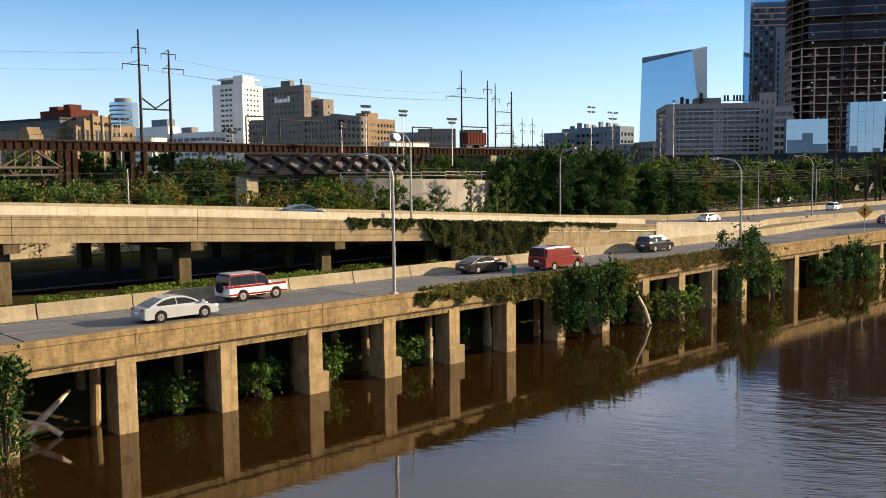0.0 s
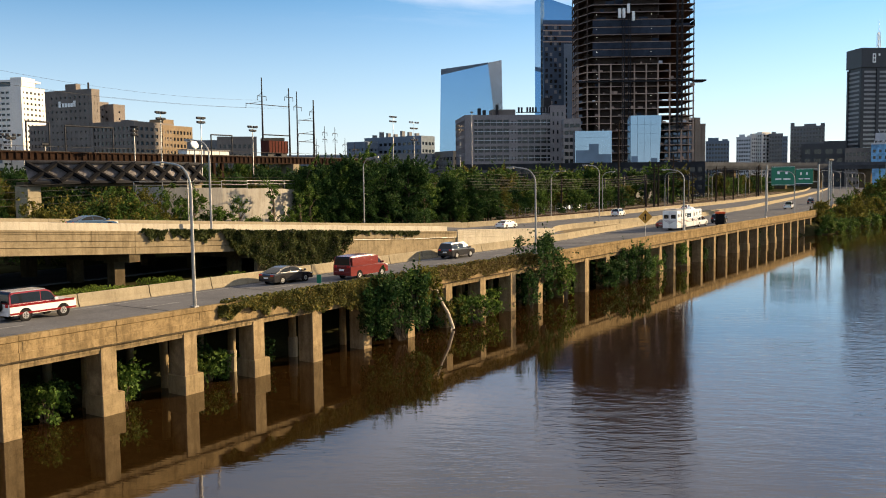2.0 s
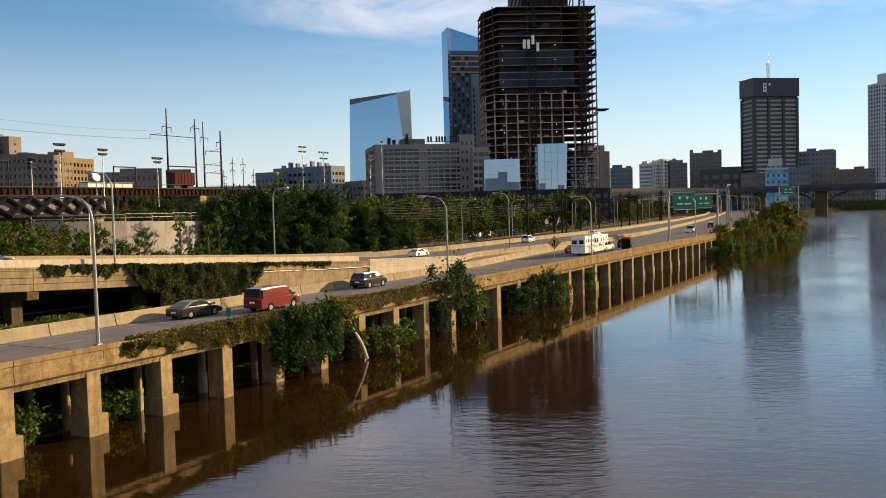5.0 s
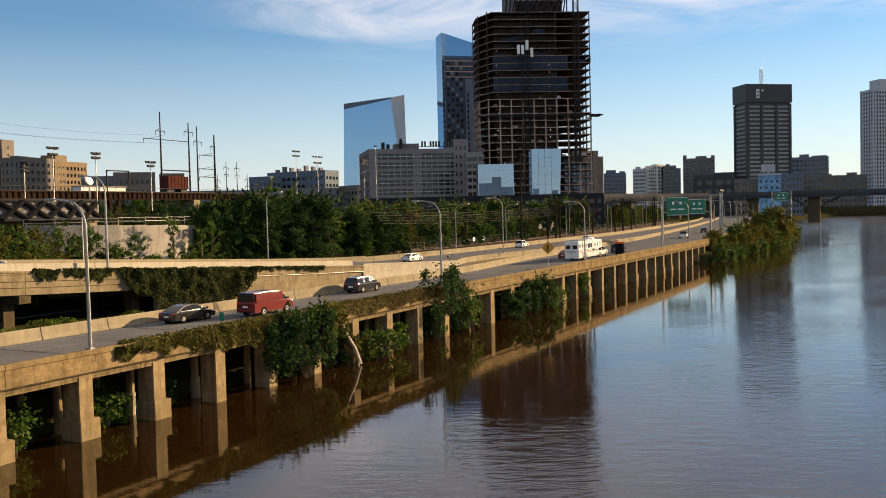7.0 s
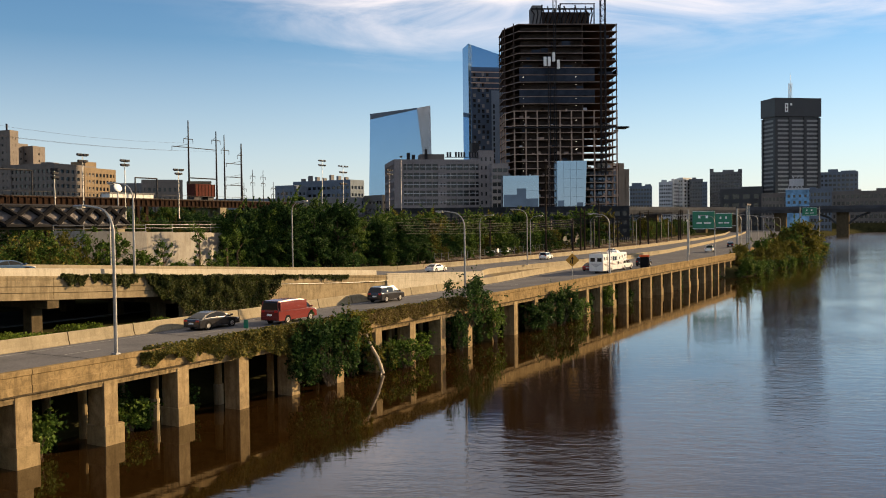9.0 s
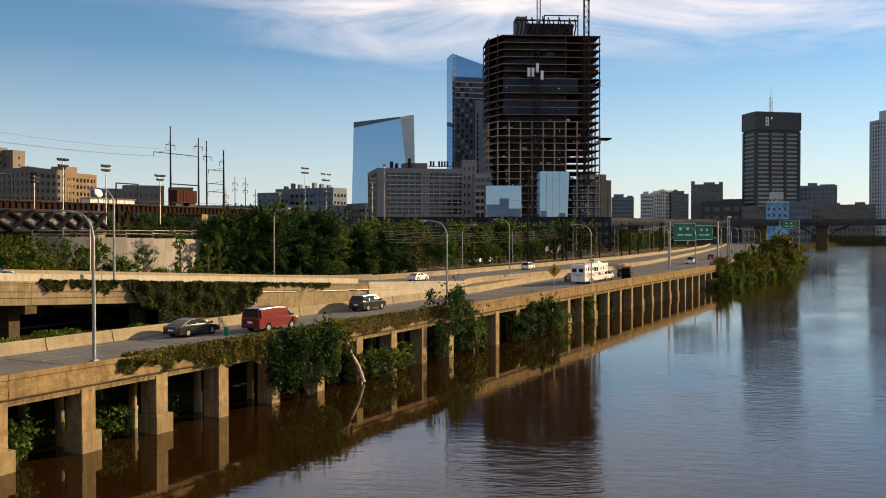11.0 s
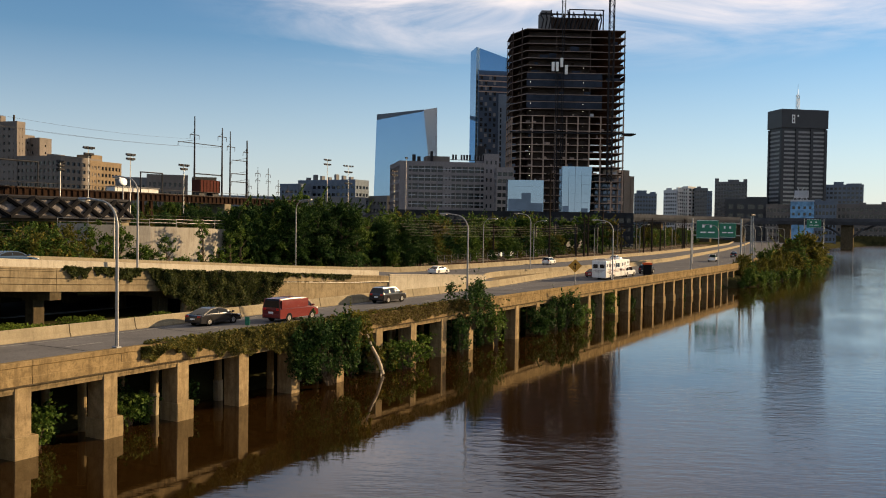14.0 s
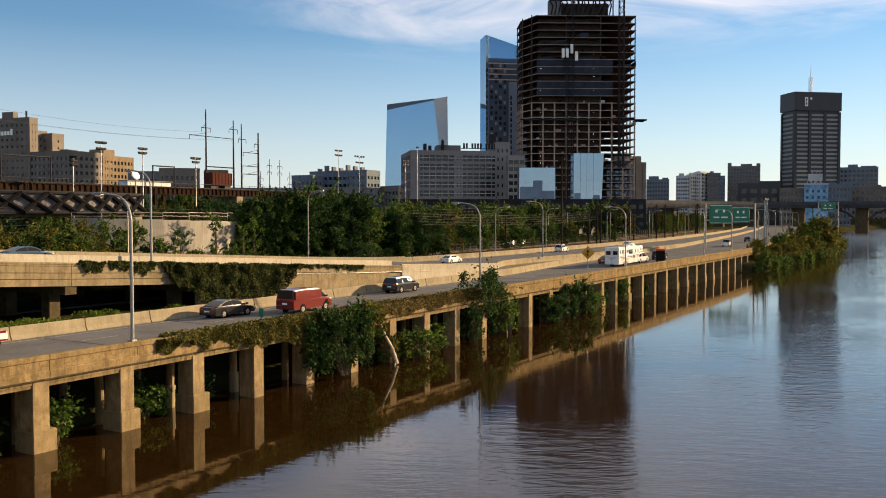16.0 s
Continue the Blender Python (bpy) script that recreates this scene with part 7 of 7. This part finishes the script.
SUV = [(-0.5, 0.2), (-0.5, 0.5), (-0.49, 0.6), (-0.1, 0.6), (0.22, 0.59), (0.44, 0.54), (0.495, 0.46), (0.5, 0.28), (0.48, 0.18), (-0.48, 0.16)]
SUV_CAB = ([(-0.49, 0.59), (-0.455, 0.86), (-0.43, 0.96), (-0.25, 1.0), (0.0, 0.995), (0.09, 0.96), (0.15, 0.86), (0.28, 0.58)], 0.96, 0.76)
P = {k: paint(k + "_car_paint", c) for k, c in (("silver", (0.27, 0.285, 0.31)), ("white", (0.62, 0.62, 0.60)), ("red", (0.15, 0.009, 0.011)), ("black", (0.012, 0.012, 0.014)), ("navy", (0.03, 0.06, 0.11)), ("grey", (0.2, 0.2, 0.22)), ("slate", (0.26, 0.27, 0.30)), ("van", (0.125, 0.02, 0.017)))}
Z = ROAD_Z + 0.03


def sedan(label, x, y, z, colour, turn=0.0, L=4.85):
    return car("sedan", label, "car", pose(x, y, z, 0, 0, turn), L, 1.82, 1.46, P[colour], SEDAN, SEDAN_CAB, (-0.285, 0.3), 0.33, (0.5,))


def suv(label, x, y, z, colour, turn=0.0, L=4.8):
    return car("suv", label, "car", pose(x, y, z, 0, 0, turn), L, 1.9, 1.76, P[colour], SUV, SUV_CAB, (-0.29, 0.3), 0.37, (0.36, 0.68))


sedan("silver four-door sedan driving on the riverside road", 25.25, 49.95, Z, "silver")
# two-tone off-roader
ob = car("off_roader", "red and white two-door off-roader with a grey roof", "car", pose(33.2, 54.25, Z), 4.7, 2.0, 1.88, P["white"], [(-0.5, 0.26), (-0.5, 0.6), (-0.1, 0.61), (0.2, 0.61), (0.49, 0.57), (0.5, 0.3), (0.48, 0.24), (-0.48, 0.22)], ([(-0.49, 0.6), (-0.475, 0.92), (-0.45, 0.99), (-0.1, 1.0), (0.07, 0.98), (0.12, 0.92), (0.2, 0.6)], 0.97, 0.84), (-0.27, 0.29), 0.38, (0.66,), upper=P["red"], roof=P["slate"])
for s in (-1, 1):
    bm = BM()
    cube(bm, -2.33, 2.2, s * 1.0 - 0.012, s * 1.0 + 0.012, 0.97, 1.12)
    part("stripe", bm, P["red"], ob, "dark red waist stripe")
    bm = BM()
    cube(bm, -2.3, 2.3, s * 1.0 - 0.012, s * 1.0 + 0.012, 0.46, 0.58)
    part("rocker_trim", bm, P["red"], ob)
bm = BM()
rod(bm, (-2.42, 0.0, 1.0), (-2.6, 0.0, 1.0), 0.36, 0.36, 16)
part("spare_wheel", bm, "tyre", ob)


def pickup(label, x, y, z, colour, turn=0.0):
    ob = car("pickup_truck", label, "truck", pose(x, y, z, 0, 0, turn), 5.9, 2.02, 1.9, P[colour], [(-0.5, 0.3), (-0.5, 0.62), (-0.05, 0.62), (0.22, 0.62), (0.44, 0.6), (0.49, 0.54), (0.5, 0.3), (0.48, 0.24), (-0.48, 0.24)], ([(-0.12, 0.6), (-0.1, 0.93), (-0.06, 1.0), (0.08, 1.0), (0.15, 0.96), (0.19, 0.88), (0.29, 0.6)], 0.96, 0.8), (-0.31, 0.33), 0.4, (0.5,))
    bm = BM()
    cube(bm, -2.85, -0.78, -0.86, 0.86, 1.175, 1.195)
    part("bed_floor", bm, "black", ob, "dark open load bed")
    return ob


pickup("white crew-cab pickup truck towing a horse trailer", 157.4, 50.55, Z, "white")
# horse trailer
tr = thing("horse_trailer", "long white horse trailer with dark stripes and a roof rack", "trailer", pose(142.3, 50.25, Z))
bm = BM()
prism(bm, [(0, 0.42), (0, 3.2), (0.05, 3.28), (12.6, 3.28), (12.75, 3.2), (12.75, 1.95), (10.9, 1.75), (10.2, 0.45)], -1.22, 1.22)
bmesh.ops.bevel(bm, geom=list(bm.edges), offset=0.07, segments=2, affect="EDGES")
part("body", bm, P["white"], tr)
for y in (-1.225, 1.225):
    s = 1 if y > 0 else -1
    for x0, x1, z0, z1 in ((0.55, 1.15, 2.2, 2.75), (1.75, 2.35, 2.2, 2.75), (2.95, 3.5, 2.2, 2.75), (4.0, 4.6, 2.2, 2.75), (5.0, 7.1, 2.0, 2.75), (8.6, 9.1, 2.15, 2.7), (9.9, 10.4, 2.2, 2.75), (11.5, 12.0, 2.5, 2.95)):
        bm = BM()
        cube(bm, x0, x1, y - 0.02, y + 0.02, z0, z1)
        w_ = part("window", bm, "car_glass", tr, bevel=0.01)
        bm = BM()
        cube(bm, (x0 + x1) / 2 - 0.03, (x0 + x1) / 2 + 0.03, y - 0.026, y + 0.026, z0, z1)
        part("mullion", bm, "sign_white", w_)
    for z0, z1, x0, x1, mt in ((1.72, 1.8, 0.4, 10.6, "grey"), (1.5, 1.58, 0.5, 10.4, "red"), (1.28, 1.36, 0.8, 10.3, "grey"), (1.08, 1.13, 1.4, 4.6, "red")):
        bm = BM()
        cube(bm, x0, x1, y - 0.012, y + 0.012, z0, z1)
        part("stripe", bm, P[mt], tr)
    bm = BM()
    prism(bm, [(10.3, 1.5), (10.4, 1.5), (11.2, 2.15), (12.6, 2.15), (12.6, 2.25), (11.1, 2.25)], y - 0.012, y + 0.012)
    part("stripe", bm, P["grey"], tr)
    for x in (0.06, 4.9, 7.5, 8.3, 10.0):
        bm = BM()
        cube(bm, x, x + 0.04, y - 0.012, y + 0.012, 0.5, 3.1)
        part("seam", bm, "galvanised", tr)
    bm = BM()
    cube(bm, 7.75, 7.95, y - 0.09, y + 0.09, 1.3, 1.75)
    part("side_lamp", bm, "black", tr)
    for x in (3.0, 3.95):
        wheel(tr, x, s * 1.1, 0.4, 0.24)
    bm = BM()
    prism(bm, [(2.4, 0.5), (2.5, 0.85), (3.0, 0.98), (3.95, 0.98), (4.45, 0.85), (4.55, 0.5), (4.35, 0.5), (4.2, 0.75), (3.9, 0.86), (3.05, 0.86), (2.75, 0.75), (2.6, 0.5)], s * 1.0, s * 1.3)
    part("fender", bm, "galvanised", tr)
for y in (-0.6, 0.6):
    bm = BM()
    cube(bm, -0.03, 0.02, y - 0.4, y + 0.4, 2.0, 2.65)
    part("rear_window", bm, "car_glass", tr, bevel=0.01)
bm = BM()
for i, w in enumerate((1.0, 0.75, 0.5, 0.25)):
    cube(bm, -0.03, 0.01, -w, w, 1.62 - i * 0.14, 1.68 - i * 0.14)
part("rear_chevron", bm, P["grey"], tr)
bm = BM()
cube(bm, -0.03, 0.01, -0.015, 0.015, 0.5, 3.1)
part("door_seam", bm, "galvanised", tr)
rack = part("roof_rack", BM(), "galvanised", tr)
for y in (-0.95, 0.95):
    for z in (3.45, 3.62):
        bm = BM()
        rod(bm, (0.1, y, z), (5.2, y, z), 0.03, 0.03, 6)
        part("rail", bm, "galvanised", rack)
for i in range(9):
    x = 0.1 + i * 0.64
    bm = BM()
    for y in (-0.95, 0.95):
        rod(bm, (x, y, 3.25), (x, y, 3.62), 0.025, 0.025, 5)
    rod(bm, (x, -0.95, 3.45), (x, 0.95, 3.45), 0.025, 0.025, 5)
    part("rack_bar", bm, "galvanised", rack)
for x, w in ((6.6, 0.3), (8.0, 0.3), (9.0, 0.25), (11.6, 0.3)):
    bm = BM()
    cube(bm, x - w, x + w, -0.3, 0.3, 3.26, 3.36)
    part("roof_vent", bm, "sign_white", tr, bevel=0.03)
bm = BM()
cube(bm, 9.7, 10.8, -0.4, 0.4, 3.26, 3.62)
part("air_conditioner", bm, "sign_white", tr, bevel=0.08)
bm = BM()
rod(bm, (2.0, -1.28, 0.6), (2.0, -1.28, 3.4), 0.025, 0.025, 5)
rod(bm, (2.4, -1.28, 0.6), (2.4, -1.28, 3.4), 0.025, 0.025, 5)
for i in range(8):
    rod(bm, (2.0, -1.28, 0.8 + i * 0.34), (2.4, -1.28, 0.8 + i * 0.34), 0.02, 0.02, 5)
part("ladder", bm, "galvanised", tr)
bm = BM()
rod(bm, (12.2, 0, 2.0), (12.2, 0, 1.2), 0.09, 0.09, 8)
part("gooseneck_hitch", bm, "dark_steel", tr)
bm = BM()
rod(bm, (10.0, -0.9, 0.5), (10.0, -0.9, 0.02), 0.05, 0.05, 6)
part("landing_leg", bm, "dark_steel", tr)

sedan("dark red sedan farther along the road", 152.0, 54.6, Z, "red", 3.0)
suv("black sport utility car driving on the riverside road", 84.0, 54.3, Z, "black", 1, 4.9)
sedan("black sedan driving behind a red van", 56.2, 53.9, Z, "black", 0.5)
# red panel van
ob = car("panel_van", "faded red panel van driving on the riverside road", "van", pose(62.6, 50.75, Z, 0, 0, 0.5), 5.5, 2.0, 2.1, P["van"], [(-0.5, 0.2), (-0.5, 0.55), (-0.48, 0.6), (0.3, 0.58), (0.44, 0.5), (0.49, 0.42), (0.5, 0.24), (0.48, 0.18), (-0.48, 0.16)], ([(-0.495, 0.58), (-0.48, 0.9), (-0.46, 0.97), (-0.2, 1.0), (0.12, 0.99), (0.19, 0.95), (0.25, 0.84), (0.36, 0.56)], 0.97, 0.82), (-0.27, 0.32), 0.36, (0.72,))
for s_ in (-1, 1):
    bm = BM()
    cube(bm, -2.55, 1.1, s_ * 0.965 - 0.1, s_ * 0.965 + 0.012, 1.2, 1.97)
    part("side_panel", bm, P["van"], ob)
sedan("dark green-grey sedan on the ramp", 55.5, 80.0, 8.62, "navy", -4)
sedan("white sedan on the far carriageway", 140.5, 80.0, ROAD_Z + 0.04, "white", -1)
suv("white sport utility car on the far carriageway", 197.0, 82.0, ROAD_Z + 0.03, "white", 4)
suv("black sport utility car farther along the road", 171.5, 50.8, Z, "black", 1)
sedan("white sedan farther along the far carriageway", 238.0, 79.5, ROAD_Z + 0.03, "white", 5)
pickup("white pickup truck farther along the road", 254.0, 56.5, Z, "white", 7)
sedan("grey sedan in the distance", 330.0, 66.0, Z, "grey", 8)
suv("dark car in the distance", 300.0, 60.0, Z, "black", 8)
